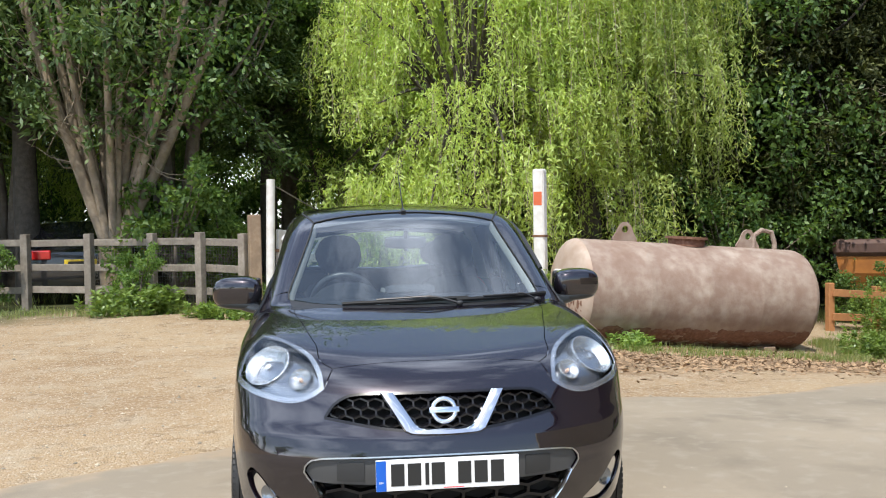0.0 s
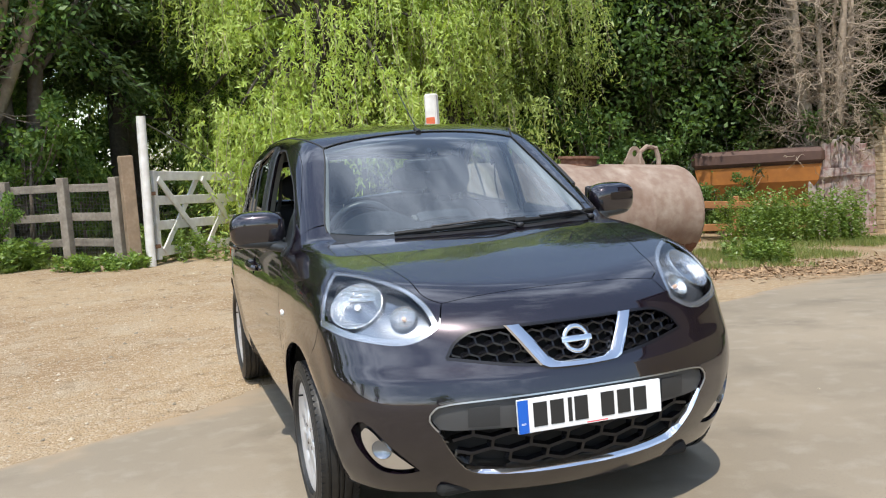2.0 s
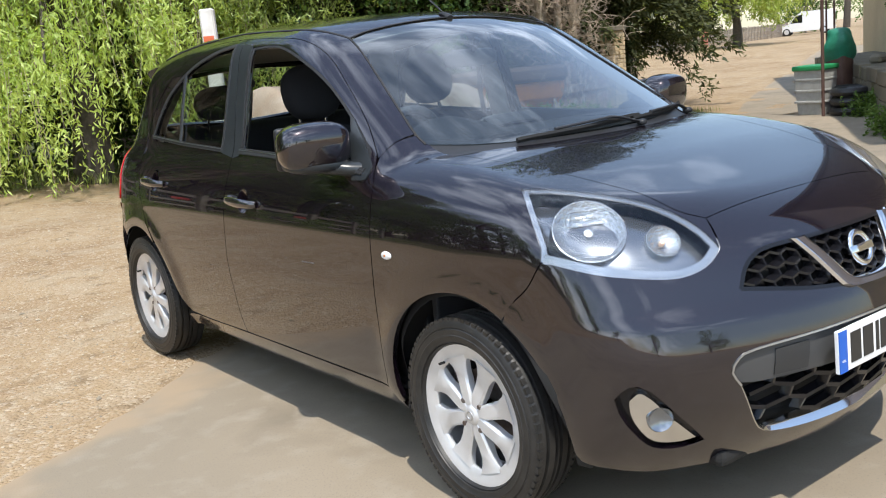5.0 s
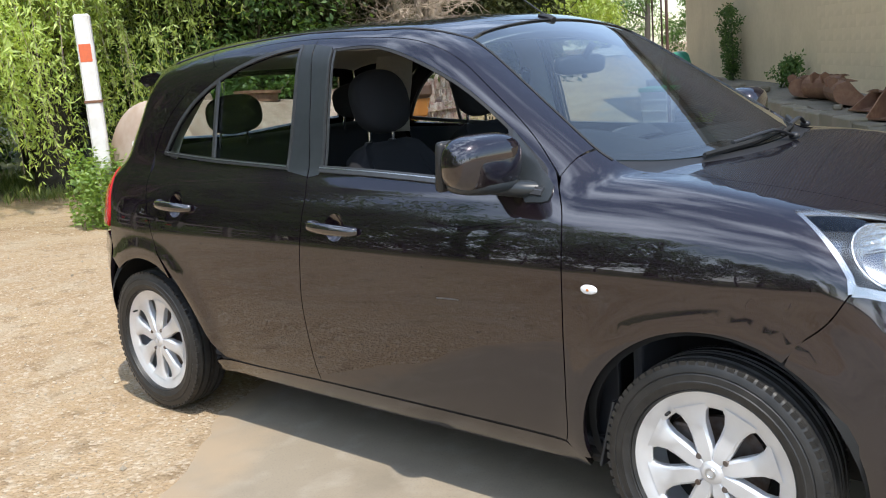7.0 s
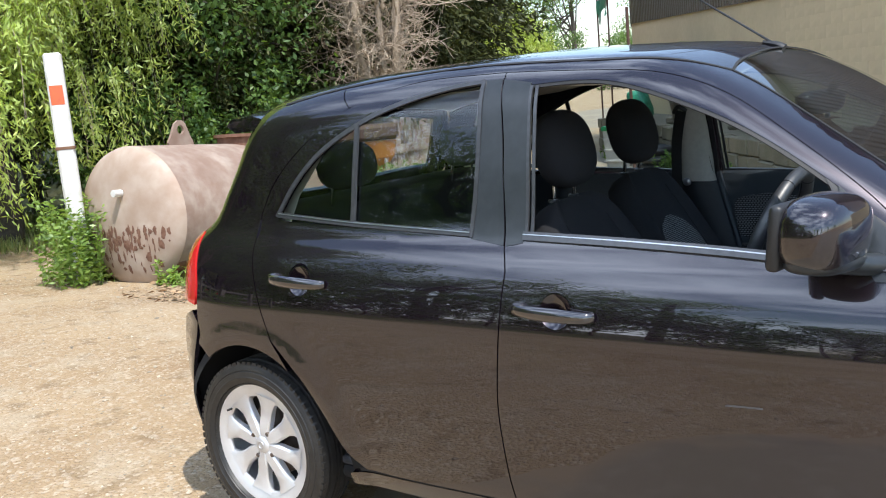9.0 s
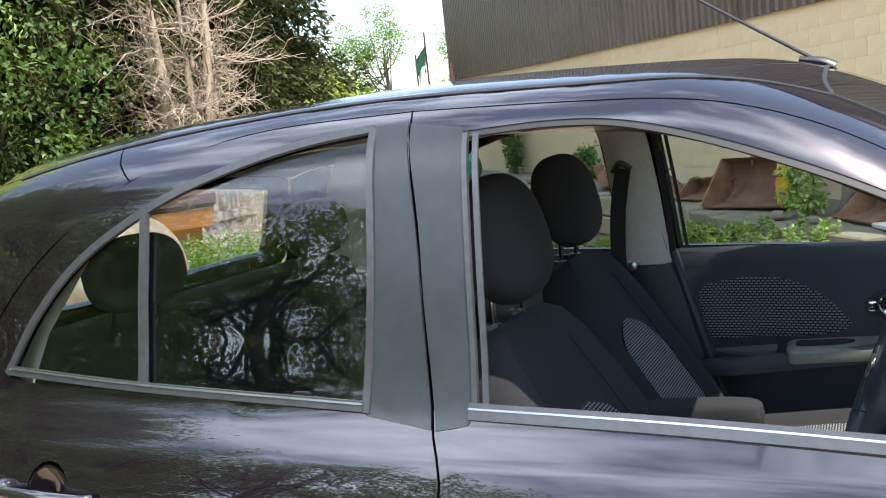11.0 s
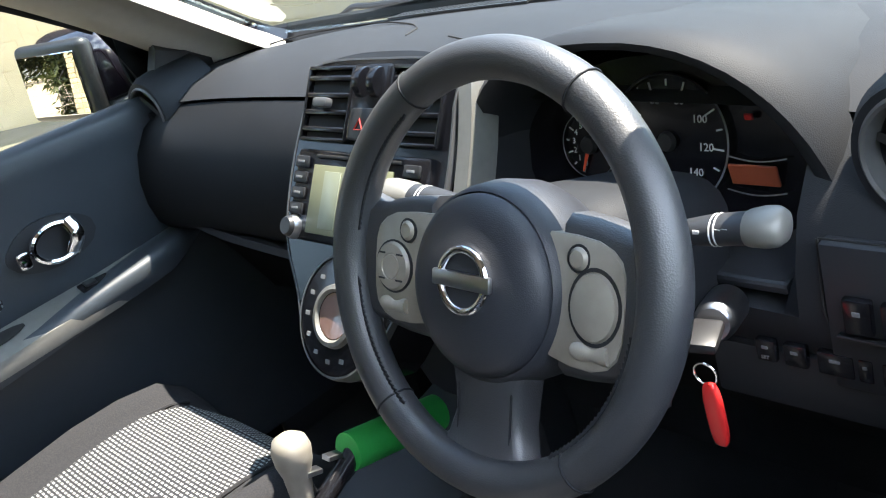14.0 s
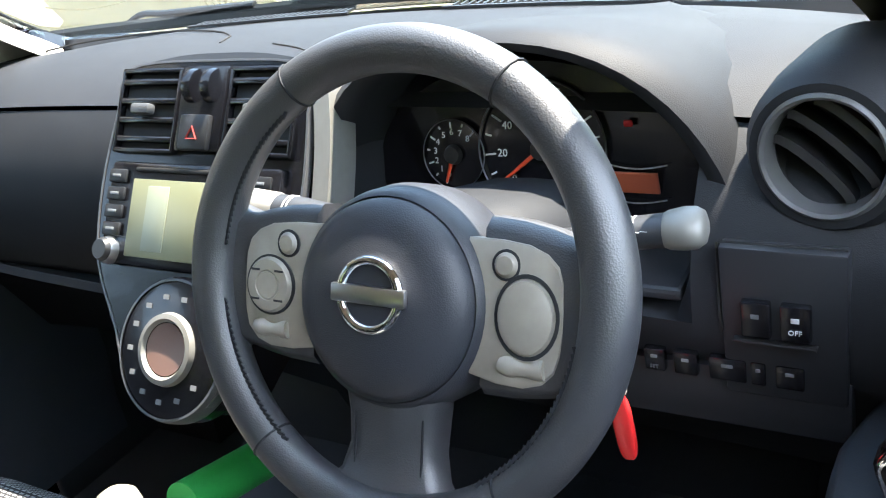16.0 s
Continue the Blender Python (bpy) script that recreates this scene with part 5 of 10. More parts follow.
for s in (-1, 1):
    door_lining(s, front_doors[s])
    # rear doors' linings and the pillars between
    rows = [[(s * (.735 - .02 * (z > .95)), y, z) for y in np.linspace(2.27, 3.12, 8)] for z in (.33, .5, .7, .9, 1.02)]
    rows.append([(s * .726, y, 1.02) for y in np.linspace(2.27, 3.12, 8)])
    skin(rows, "door_lining", "door_card", rear_doors[s])
    rows = [[(s * x, y0, z), (s * (x - .03), y0 + .03, z), (s * (x - .032), y1 - .03, z), (s * x, y1, z)] for z, x, y0, y1 in
            ((.98, .725, 2.195, 2.345), (1.08, .70, 2.20, 2.34), (1.2, .668, 2.205, 2.338), (1.32, .635, 2.215, 2.342), (1.40, .605, 2.225, 2.36), (1.44, .56, 2.22, 2.42))]
    skin(rows, "pillar_lining", "pale_trim", car, "pale grey pillar lining")
    rows = [[(s * x, y0, z), (s * (x - .045), y0 + .03, z), (s * (x - .045), y1 - .03, z), (s * x, y1, z)] for z, x, y0, y1 in ((.30, .76, 2.02, 2.42), (.55, .76, 2.05, 2.42), (.80, .755, 2.13, 2.42), (.985, .735, 2.185, 2.41))]
    skin(rows, "pillar_lining", "dash_dark", car)
    glass_edge = dense([(s * .60, 1.15, 1.04), (s * .598, 1.20, 1.07), (s * .571, 1.316, 1.156), (s * .53, 1.477, 1.263), (s * .50, 1.60, 1.345), (s * .483, 1.70, 1.40), (s * .50, 1.80, 1.43)], .03)
    door_edge = dense([(s * .725, 1.235, 1.015), (s * .718, 1.275, 1.034), (s * .68, 1.435, 1.154), (s * .653, 1.603, 1.261), (s * .637, 1.789, 1.347), (s * .617, 1.95, 1.396), (s * .615, 2.05, 1.408)], .03)
    pick = lambda c: np.stack([np.interp(np.linspace(0, 1, 26), np.linspace(0, 1, len(c)), c[:, q]) for q in range(3)], 1)
    a_, b_ = pick(glass_edge), pick(door_edge)
    inner = (b_ - a_) / np.linalg.norm(b_ - a_, axis=1)[:, None]
    rows = [snap(a_ - inner * .014, -.050), snap(a_ - inner * .012, -.026), snap(a_, -.014), snap(a_ * .85 + b_ * .15, -.030), snap(a_ * .5 + b_ * .5, -.046), snap(a_ * .2 + b_ * .8, -.040), snap(a_ * .06 + b_ * .94, -.030)]
    skin([[tuple(p) for p in r] for r in rows], "front_pillar_lining", "pillar_pale", car, "pale grey windscreen pillar lining")
    rows = [[(s * x, y0, z), (s * (x - .05), (y0 + y1) / 2, z), (s * x, y1, z)] for z, x, y0, y1 in ((1.0, .70, 3.10, 3.40), (1.12, .665, 3.06, 3.32), (1.25, .615, 2.98, 3.24), (1.38, .55, 2.90, 3.14))]
    skin(rows, "rear_pillar_lining", "pale_trim", car)
    # belts
    web = dense([(s * .612, 2.285, 1.262), (s * .62, 2.31, 1.15), (s * .655, 2.33, 1.0), (s * .685, 2.34, .80), (s * .70, 2.33, .40)], .04)
    soft(part("seat_belt", sweep(web, (-s, .2, .1), [(-.023, -.001), (-.023, .001), (.023, .001), (.023, -.001)]), "belt", car, "black seat belt webbing"))
    soft(part("belt_guide", sweep(dense([(s * .607, 2.262, 1.262), (s * .592, 2.287, 1.280), (s * .607, 2.312, 1.258)], .008), (-s, 0, 0), ring_profile(.008, 8)), "black", car))
    soft(part("belt_guide", blob((s * .680, 2.30, .985), (.02, .03, .03)), "satin", car))


def seat(s, dy, name, label):
    """Front seat: sprung cushion, raked backrest, head restraint on two posts, woven centre."""
    x0 = s * .345
    e = root(name, (x0, 1.9 + dy, .3), "", "")
    e.parent = car
    e.matrix_parent_inverse = car.matrix_world.inverted()
    tagged(e, label)
    rows = []
    stations = ((.50, 2.02, .235, .12), (.58, 2.052, .245, .14), (.68, 2.10, .250, .14), (.80, 2.178, .248, .135), (.92, 2.255, .236, .125), (1.0, 2.305, .212, .11), (1.045, 2.335, .178, .09), (1.062, 2.352, .135, .06), (1.066, 2.362, .08, .03))
    fwd, back = np.array((0, -.86, .50)), np.array((0, .86, -.50))

    def front(u, st):
        z, y, w, t = st
        bol = .040 * max(0.0, min(1.0, (abs(u) - .5) / .35)) ** 1.5 * min(1, w / .24) - .05 * max(0, abs(u) - .82) / .18
        return np.array((x0 + u * w, y + dy, z)) + fwd * bol

    us = np.linspace(-1, 1, 21)
    for st in stations:
        f = [front(u, st) for u in us]
        b = [np.array((x0 + u * st[2] * .97, st[1] + dy, st[0])) + back * st[3] * (1 - .35 * abs(u) ** 4) for u in us[::-1]]
        rows.append(f + b)
    skin(rows, "backrest", "cloth", e, "", True, True, 70)

    def cushion_at(u, y):
        z = float(spl(np.array(y), [1.54, 1.57, 1.62, 1.72, 1.9, 2.12], [.47, .545, .590, .602, .585, .560]))
        w = .255 - .02 * max(0, 1.7 - y)
        bol = .036 * max(0.0, min(1.0, (abs(u) - .55) / .3)) ** 1.5 - .06 * max(0, abs(u) - .85) / .15
        return np.array((x0 + u * w, y + dy, z + bol))

    rows = []
    for y in (1.54, 1.555, 1.58, 1.62, 1.68, 1.76, 1.85, 1.95, 2.05, 2.12):
        t = [cushion_at(u, y) for u in us]
        rows.append([np.array((p[0], p[1] + (.03 if y < 1.57 else 0), .40)) for p in (t[0],)] + t + [np.array((t[-1][0], t[-1][1] + (.03 if y < 1.57 else 0), .40))])
    rows.insert(0, [np.array((p[0], rows[0][0][1] + .05, .40)) for p in rows[0]])
    skin(rows, "cushion", "cloth", e, "", False, False, 70)
    part("seat_base", box((x0, 1.85 + dy, .37), (.44, .50, .14), (0, 0, 0), .02), "dash_dark", e)
    # woven insets
    rows = []
    for k in range(15):
        z = .56 + (.905 - .56) * k / 14
        i = np.searchsorted([q[0] for q in stations], z) - 1
        a, b = stations[i], stations[i + 1]
        f = (z - a[0]) / (b[0] - a[0])
        st = tuple(p + (q - p) * f for p, q in zip(a, b))
        half = .56 * math.sqrt(max(0, 1 - max(0, (z - .80) / .106) ** 2)) + .001
        rows.append([front(u * half, st) + fwd * .004 for u in np.linspace(-1, 1, 9)])
    set_uv(skin(rows, "woven_inset", "weave", e, "pale woven seat cloth"), (1, 0, 0), (0, .5, .86))
    rows = []
    for k in range(15):
        y = 1.575 + .5 * k / 14
        half = .60 * math.sqrt(max(0, 1 - max(0, (1.68 - y) / .12) ** 2)) + .001
        rows.append([cushion_at(u * half, y) + (0, 0, .004) for u in np.linspace(-1, 1, 9)])
    set_uv(skin(rows, "woven_inset", "weave", e, "pale woven seat cloth"), (1, 0, 0), (0, 1, 0))
    for u in (-.60, .60):
        soft(part("seam", sweep([cushion_at(u, y) + (0, 0, .002) for y in np.linspace(1.60, 2.05, 16)], (0, 0, 1), ring_profile(.003, 6)), "cloth", e))
        soft(part("seam", sweep([front(u * 1.0, st) + fwd * .001 for st in stations[1:6]], (0, -.86, .5), ring_profile(.003, 6)), "cloth", e))
    # head restraint
    hc = (x0, 2.362 + dy, 1.212)
    soft(part("head_restraint", blob(hc, (.262, .132, .235), 2.5, 30, (-14, 0, 0)), "cloth", e, "black head restraint"))
    for dx in (-.062, .062):
        post = bmesh.new()
        rod(post, (x0 + dx, 2.372 + dy, 1.03), (x0 + dx, 2.368 + dy, 1.13), .0065, n=12)
        pp = part("restraint_post", post, "chrome", e, "chrome post")
        soft(pp, 50)
        soft(part("post_collar", lathe([(.008, .008), (.016, .007), (.019, .0)], 16, Matrix.Translation((x0 + dx, 2.373 + dy, 1.062))), "black", e))
    return e


seat(-1, -.10, "driver_seat", "dark cloth driver seat with woven centre panel")
seat(1, 0.0, "passenger_seat", "dark cloth passenger seat with woven centre panel")
arm = soft(part("seat_armrest", blob((-.125, 2.02, .815), (.075, .31, .066), 5, 24, (-3, 0, 0)), "cloth", car, "padded black seat armrest"))
# rear bench
bench = root("rear_seat", (0, 2.9, .3), "", "")
bench.parent = car
bench.matrix_parent_inverse = car.matrix_world.inverted()
tagged(bench, "dark cloth rear bench seat")
soft(part("cushion", blob((0, 2.83, .50), (1.32, .52, .24), 5, 28), "cloth", bench))
rows = [[(x, y + t * .1, z) for x, t in ((-.64, 0), (-.62, -.35), (-.3, -.5), (0, -.3), (.3, -.5), (.62, -.35), (.64, 0), (.64, 1), (-.64, 1))] for z, y in ((.50, 3.04), (.7, 3.10), (.9, 3.16), (1.02, 3.20), (1.06, 3.22), (1.07, 3.25))]
skin(rows, "backrest", "cloth", bench, "", True, True, 70)
for x in (-.36, .36):
    soft(part("head_restraint", blob((x, 3.12, 1.185), (.27, .12, .165), 2.6, 26, (-8, 0, 0)), "cloth", bench))
    for dx in (-.07, .07):
        post = bmesh.new()
        rod(post, (x + dx, 3.15, 1.05), (x + dx, 3.13, 1.13), .006, n=10)
        soft(part("restraint_post", post, "chrome", bench), 50)
part("parcel_shelf", box((0, 3.42, .98), (1.20, .34, .02), (0, 0, 0), .006), "carpet", car)
part("boot_lining", box((0, 3.62, .62), (1.10, .02, .68), (0, 0, 0), .006), "carpet", car)

# ---------------------------------------------------------------- dashboard
dash = root("dashboard", (0, 1.3, .9), "", "")
dash.parent = car
dash.matrix_parent_inverse = car.matrix_world.inverted()
tagged(dash, "grained charcoal dashboard with sun on its top")
sec = [(1.005, 1.015), (1.06, 1.032), (1.16, 1.042), (1.27, 1.043), (1.345, 1.032), (1.385, 1.016)]
low = [(1.387, 1.011), (1.425, .99), (1.452, .955), (1.466, .91), (1.468, .87), (1.462, .835), (1.445, .815), (1.40, .80), (1.35, .72), (1.30, .62)]


def across(line, bow):
    return [[(x, y + bow * x * x * (1.4 - y) / .4 * (y < 1.4), z - .02 * (abs(x) / .68) ** 4) for y, z in line] for x in np.linspace(-.685, .685, 33)]


skin(across(sec, .30), "dash_top", "dash", dash)
def recess(p):
    """The face steps back behind the dials."""
    k_ = smooth_step(.172 - abs(p[0] + .312), 0, .02) * smooth_step(p[2], .875, .895)
    return (p[0], p[1] - k_ * max(0, p[1] - 1.345), p[2])


# the passenger half is coloured darker to stand for the shade there
for x0, x1, n, of in ((-.685, .10, 60, "dash"), (.10, .685, 38, "glove_box_shade")):
    skin([[recess(p) for p in r] for r in [[(x, y, z - .02 * (abs(x) / .68) ** 4) for y, z in low] for x in np.linspace(x0, x1, n)]], "dash_face", of, dash)
soft(part("dash_ledge", sweep(dense([(.66, 1.425, .818), (.45, 1.45, .812), (.20, 1.455, .805), (.145, 1.46, .80)], .03), (0, 1, .3), [(-.008, -.02), (-.006, .012), (.006, .012), (.008, -.02)]), "dash_dark", dash))
# seams of the lids in the top pad
def pad_z(y):
    return float(np.interp(y, [q[0] for q in sec], [q[1] for q in sec]))


for line in (((.655, 1.262), (.537, 1.155), (.392, 1.122), (.262, 1.152), (.195, 1.190), (.185, 1.222)), ((.083, 1.238), (.022, 1.264), (-.04, 1.302))):
    pts = [(x, y, pad_z(y) - .02 * (abs(x) / .68) ** 4 + .0006) for x, y, _ in dense([(x, y, 0) for x, y in line], .02)]
    soft(part("lid_seam", sweep(pts, (0, 0, 1), ring_profile(.0013, 5)), "well", dash))
# demister slots
for x0, x1 in ((.10, .36), (-.36, -.06)):
    for k in range(26):
        x = x0 + (x1 - x0) * (k + .5) / 26
        y = 1.045 + .26 * x * x
        part("demister_slat", box((x, y, 1.0345), (.0042, .030, .004), (4, 0, 12)), "black", dash)
    soft(part("demister_frame", sweep([(x0 - .006 + (x1 - x0 + .012) * i / 12, 1.062 + .26 * (x0 + (x1 - x0) * i / 12) ** 2, 1.034) for i in range(13)], (0, 0, 1), slab(.006, .003)), "black", dash))

# instrument hood: a broad arch over the dials
HX = -.312
rows = []
for y, w, z0, h in ((1.12, .05, 1.036, .003), (1.18, .12, 1.032, .014), (1.25, .180, 1.00, .060), (1.33, .206, .955, .127), (1.40, .216, .912, .182), (1.435, .216, .890, .208), (1.447, .209, .885, .207), (1.445, .194, .893, .192), (1.42, .182, .900, .178), (1.375, .168, .905, .166)):
    rows.append([(HX + w * math.copysign(abs(math.cos(a)) ** .82, math.cos(a)), y - .02 * (1 - math.sin(a)), z0 + h * math.sin(a) ** .9) for a in [math.pi * i / 28 for i in range(29)]])
skin(rows, "instrument_hood", "dash", dash, "grained hood over the dials")
face_m = pose(HX, 1.385, .955, 78, 0, 180)
part("dial_backing", lathe([(0, -.004), (.16, -.004)], 40, face_m @ Matrix.Diagonal((1.02, .62, 1, 1))), "gloss_black", dash)
part("hood_sill", box((HX, 1.42, .892), (.33, .09, .012), (-8, 0, 0), .004), "dash_dark", dash)


def dial(cx, cy, r, marks, words, needle_a, spread=(225, -45), size=.011):
    c = face_m @ Matrix.Translation((cx, cy, 0))
    d = soft(part("dial", lathe([(0, .0), (r * .97, .0), (r * .98, .003), (r * 1.02, .003), (r * 1.03, -.003)], 48, c), "gloss_black", dash, "black dial with pale marks"))
    soft(part("dial_rim", lathe([(r * 1.0, .003), (r * 1.01, .0045), (r * 1.03, .003)], 48, c), "satin", d))
    for k in range(marks):
        a = radians(spread[0] + (spread[1] - spread[0]) * k / (marks - 1))
        long = .18 if k % 2 == 0 else .10
        part("dial_mark", box(tuple(c @ Vector((math.cos(a) * r * (.93 - long / 2), math.sin(a) * r * (.93 - long / 2), .001))), (r * long, .0016, .0008), tuple(math.degrees(q) for q in (c @ Matrix.Rotation(a, 4, "Z")).to_euler())), "ink_white", d)
    for k, wd in enumerate(words):
        if wd:
            a = radians(spread[0] + (spread[1] - spread[0]) * k / (len(words) - 1))
            text("dial_figure", wd, size, c @ Matrix.Translation((math.cos(a) * r * .64, math.sin(a) * r * .64, .001)), "ink_white", d)
    a = radians(needle_a)
    nd = bmesh.new()
    rod(nd, c @ Vector((0, 0, .004)), c @ Vector((math.cos(a) * r * .86, math.sin(a) * r * .86, .004)), .0024, .0012, 6)
    part("needle", nd, "needle", d)
    soft(part("needle_boss", lathe([(0, .009), (.008, .008), (.010, .003)], 20, c), "black", d))
    return d


dial(.017, .020, .062, 15, ["0", "20", "40", "60", "80", "100", "120", "140"], 218, size=.0105)
dial(-.074, .013, .033, 9, ["0", "1", "2", "3", "4", "5", "6", "7", "8"], 252, (250, 45), .0085)
part("trip_display", box(tuple(face_m @ Vector((.104, -.006, .003))), (.046, .003, .021), (-12, 0, 0), .001), "glow_amber", dash, "dim amber trip display")
part("warning_light", box(tuple(face_m @ Vector((.100, .045, .003))), (.008, .003, .006), (-12, 0, 0), .001), "red", dash)
for yy in (.010, -.020):
    soft(part("display_line", sweep([tuple(face_m @ Vector((.078 + .056 * i / 8, yy - .004 * math.sin(math.pi * i / 8), .003))) for i in range(9)], (0, 1, .2), ring_profile(.0007, 5)), "satin", dash))

# centre stack, laid out on its raked plane: across, up along it, out of it
V_UP, V_OUT = Vector((0, -.543, .84)), Vector((0, .84, .543))
STACK = Matrix(((-1, 0, 0, 0), (0, V_UP.y, V_OUT.y, 1.473), (0, V_UP.z, V_OUT.z, .975), (0, 0, 0, 1)))
st_turn = STACK.to_euler()
TURN = tuple(math.degrees(a) for a in st_turn)


def on_stack(name, u, v, w, h, d, material, out=0.0, bevel=.002, label="", parent=None):
    return soft(part(name, box(tuple(STACK @ Vector((u, v, out))), (w, h, d), TURN, bevel), material, parent or dash, label), 35)


stack_line = [(-.118, .105), (0, .112), (.118, .105), (.128, .06), (.134, -.02), (.126, -.10), (.086, -.165), (.055, -.222), (0, -.238), (-.055, -.222), (-.086, -.165), (-.126, -.10), (-.136, -.02), (-.128, .06)]
ring_pts = dense([(u, v, 0) for u, v in stack_line], .02, True)
verts = [STACK @ Vector((u, v, .012)) for u, v, _ in ring_pts] + [STACK @ Vector((u * 1.04, v * 1.03, -.06)) for u, v, _ in ring_pts]
k = len(ring_pts)
stack = soft(part("centre_fascia", (verts, [tuple(range(k))] + [(i, k + i, k + (i + 1) % k, (i + 1) % k) for i in range(k)]), "gloss_black", dash, "gloss black centre stack"), 40)
edge = [STACK @ Vector((u * 1.01, v * 1.01, .010)) for u, v, _ in ring_pts]
soft(part("stack_edge", sweep([tuple(p) for p in edge], tuple(V_OUT), [(-.0016, -.006), (-.0012, .003), (.0012, .003), (.0016, -.006)], True), "trim_grey", stack, "grey edging"), 50)
cheek = dense([STACK @ Vector((u, v, .004)) for u, v in ((.135, .10), (.150, .03), (.156, -.05), (.152, -.12))], .02)
soft(part("stack_cheek", sweep(cheek, tuple(V_OUT), [(-.012, -.03), (-.010, .008), (.008, .008), (.012, -.03)]), "dull_silver", stack, "satin silver side trim"), 50)
crest = dense([STACK @ Vector((u, v, -.006)) for u, v in ((-.125, .108), (-.06, .118), (0, .120), (.06, .118), (.125, .108))], .02)
soft(part("stack_brow", sweep(crest, tuple(V_OUT), [(-.005, -.05), (-.004, .008), (.003, .009), (.006, -.05)]), "dash_dark", stack), 50)
for u0 in (-.077, .077):
    on_stack("vent_box", u0, .060, .080, .080, .02, "well", .004, .003, parent=stack)
    for j in range(4):
        on_stack("vent_slat", u0, .030 + j * .020, .080, .0065, .016, "gloss_black", .013, .002, parent=stack)
    on_stack("vent_tab", u0, .060, .026, .011, .012, "trim_grey", .026, .003, parent=stack)
    for e2 in (-.042, .042):
        on_stack("vent_frame", u0 + e2, .060, .005, .086, .010, "gloss_black", .016, .002, parent=stack)
    for e2 in (.018, .102):
        on_stack("vent_frame", u0, e2, .088, .005, .010, "gloss_black", .016, .002, parent=stack)
on_stack("vent_centre", 0, .062, .062, .088, .012, "gloss_black", .016, .004, parent=stack)
for u0 in (-.013, .013):
    soft(part("thumb_wheel", lathe([(.0, -.006), (.018, -.006), (.019, 0), (.018, .006), (0, .006)], 24, STACK @ Matrix.Translation((u0, .085, .016)) @ pose(0, 0, 0, 0, 90, 0)), "gloss_black", stack))
hz = on_stack("hazard_switch", 0, .037, .040, .036, .008, "black", .024, .003, parent=stack)
tri = [STACK @ Vector((.008 * math.cos(radians(90 + 120 * i)), .034 + .008 * math.sin(radians(90 + 120 * i)), .029)) for i in range(3)]
soft(part("hazard_mark", sweep([tuple(p) for p in tri], tuple(V_OUT), ring_profile(.0011, 5), True), "ink_red", hz))
radio = on_stack("radio", 0, -.048, .232, .108, .016, "gloss_black", .014, .005, label="dark touchscreen radio", parent=stack)
on_stack("disc_slot", 0, -.002, .15, .004, .004, "well", .023, .001, parent=radio)
on_stack("radio_screen", -.006, -.052, .142, .080, .004, "screen_off", .0225, .001, "faded switched-off display", radio)
on_stack("screen_inset", -.038, -.052, .03, .066, .002, "screen_panel", .0245, .0005, parent=radio)
for side_u in (-.101, .094):
    for j in range(4):
        on_stack("radio_button", side_u, -.010 - j * .0185, .026, .014, .004, "black", .0235, .002, parent=radio)
        on_stack("button_mark", side_u, -.010 - j * .0185, .012, .003, .001, "ink_grey", .0262, .0002, parent=radio)
for side_u in (-.101, .094):
    soft(part("radio_knob", lathe([(0, .016), (.010, .016), (.0125, .012), (.013, 0)], 24, STACK @ Matrix.Translation((side_u, -.088, .020))), "black", radio))
    soft(part("knob_ring", lathe([(.0125, .010), (.0145, .004), (.015, 0)], 24, STACK @ Matrix.Translation((side_u, -.088, .021))), "satin", radio))
# climate dial
cl = STACK @ Matrix.Translation((0, -.178, .010))
clim = soft(part("climate_panel", lathe([(0, .010), (.060, .010), (.068, .007), (.071, .0), (.073, -.03)], 48, cl), "gloss_black", stack, "round gloss black climate panel"))
soft(part("climate_ring", lathe([(.027, .013), (.030, .017), (.035, .016), (.037, .009)], 40, cl), "dull_silver", clim, "dull silver climate ring"))
soft(part("climate_window", lathe([(0, .012), (.026, .013)], 32, cl), mat("smoked_display", (.20, .12, .10), .15, coat=.5), clim))
for k in range(12):
    a = radians(20 + 27.5 * k)
    part("climate_mark", box(tuple(cl @ Vector((.052 * math.cos(a), .052 * math.sin(a), .0105))), (.007, .005, .001), TURN), "ink_grey", clim)
soft(part("climate_edge", lathe([(.0675, .0085), (.070, .0085), (.0725, .002), (.0735, -.01)], 48, cl), "trim_grey", clim, "thin grey rim"))
skin([[(x, y + o, z) for x, o in ((-w, -.06), (-w, 0), (-w * .6, .008), (w * .6, .008), (w, 0), (w, -.06))] for w, y, z in ((.075, 1.54, .80), (.085, 1.46, .72), (.095, 1.42, .60), (.10, 1.42, .45))], "console_front", "dash_dark", dash)

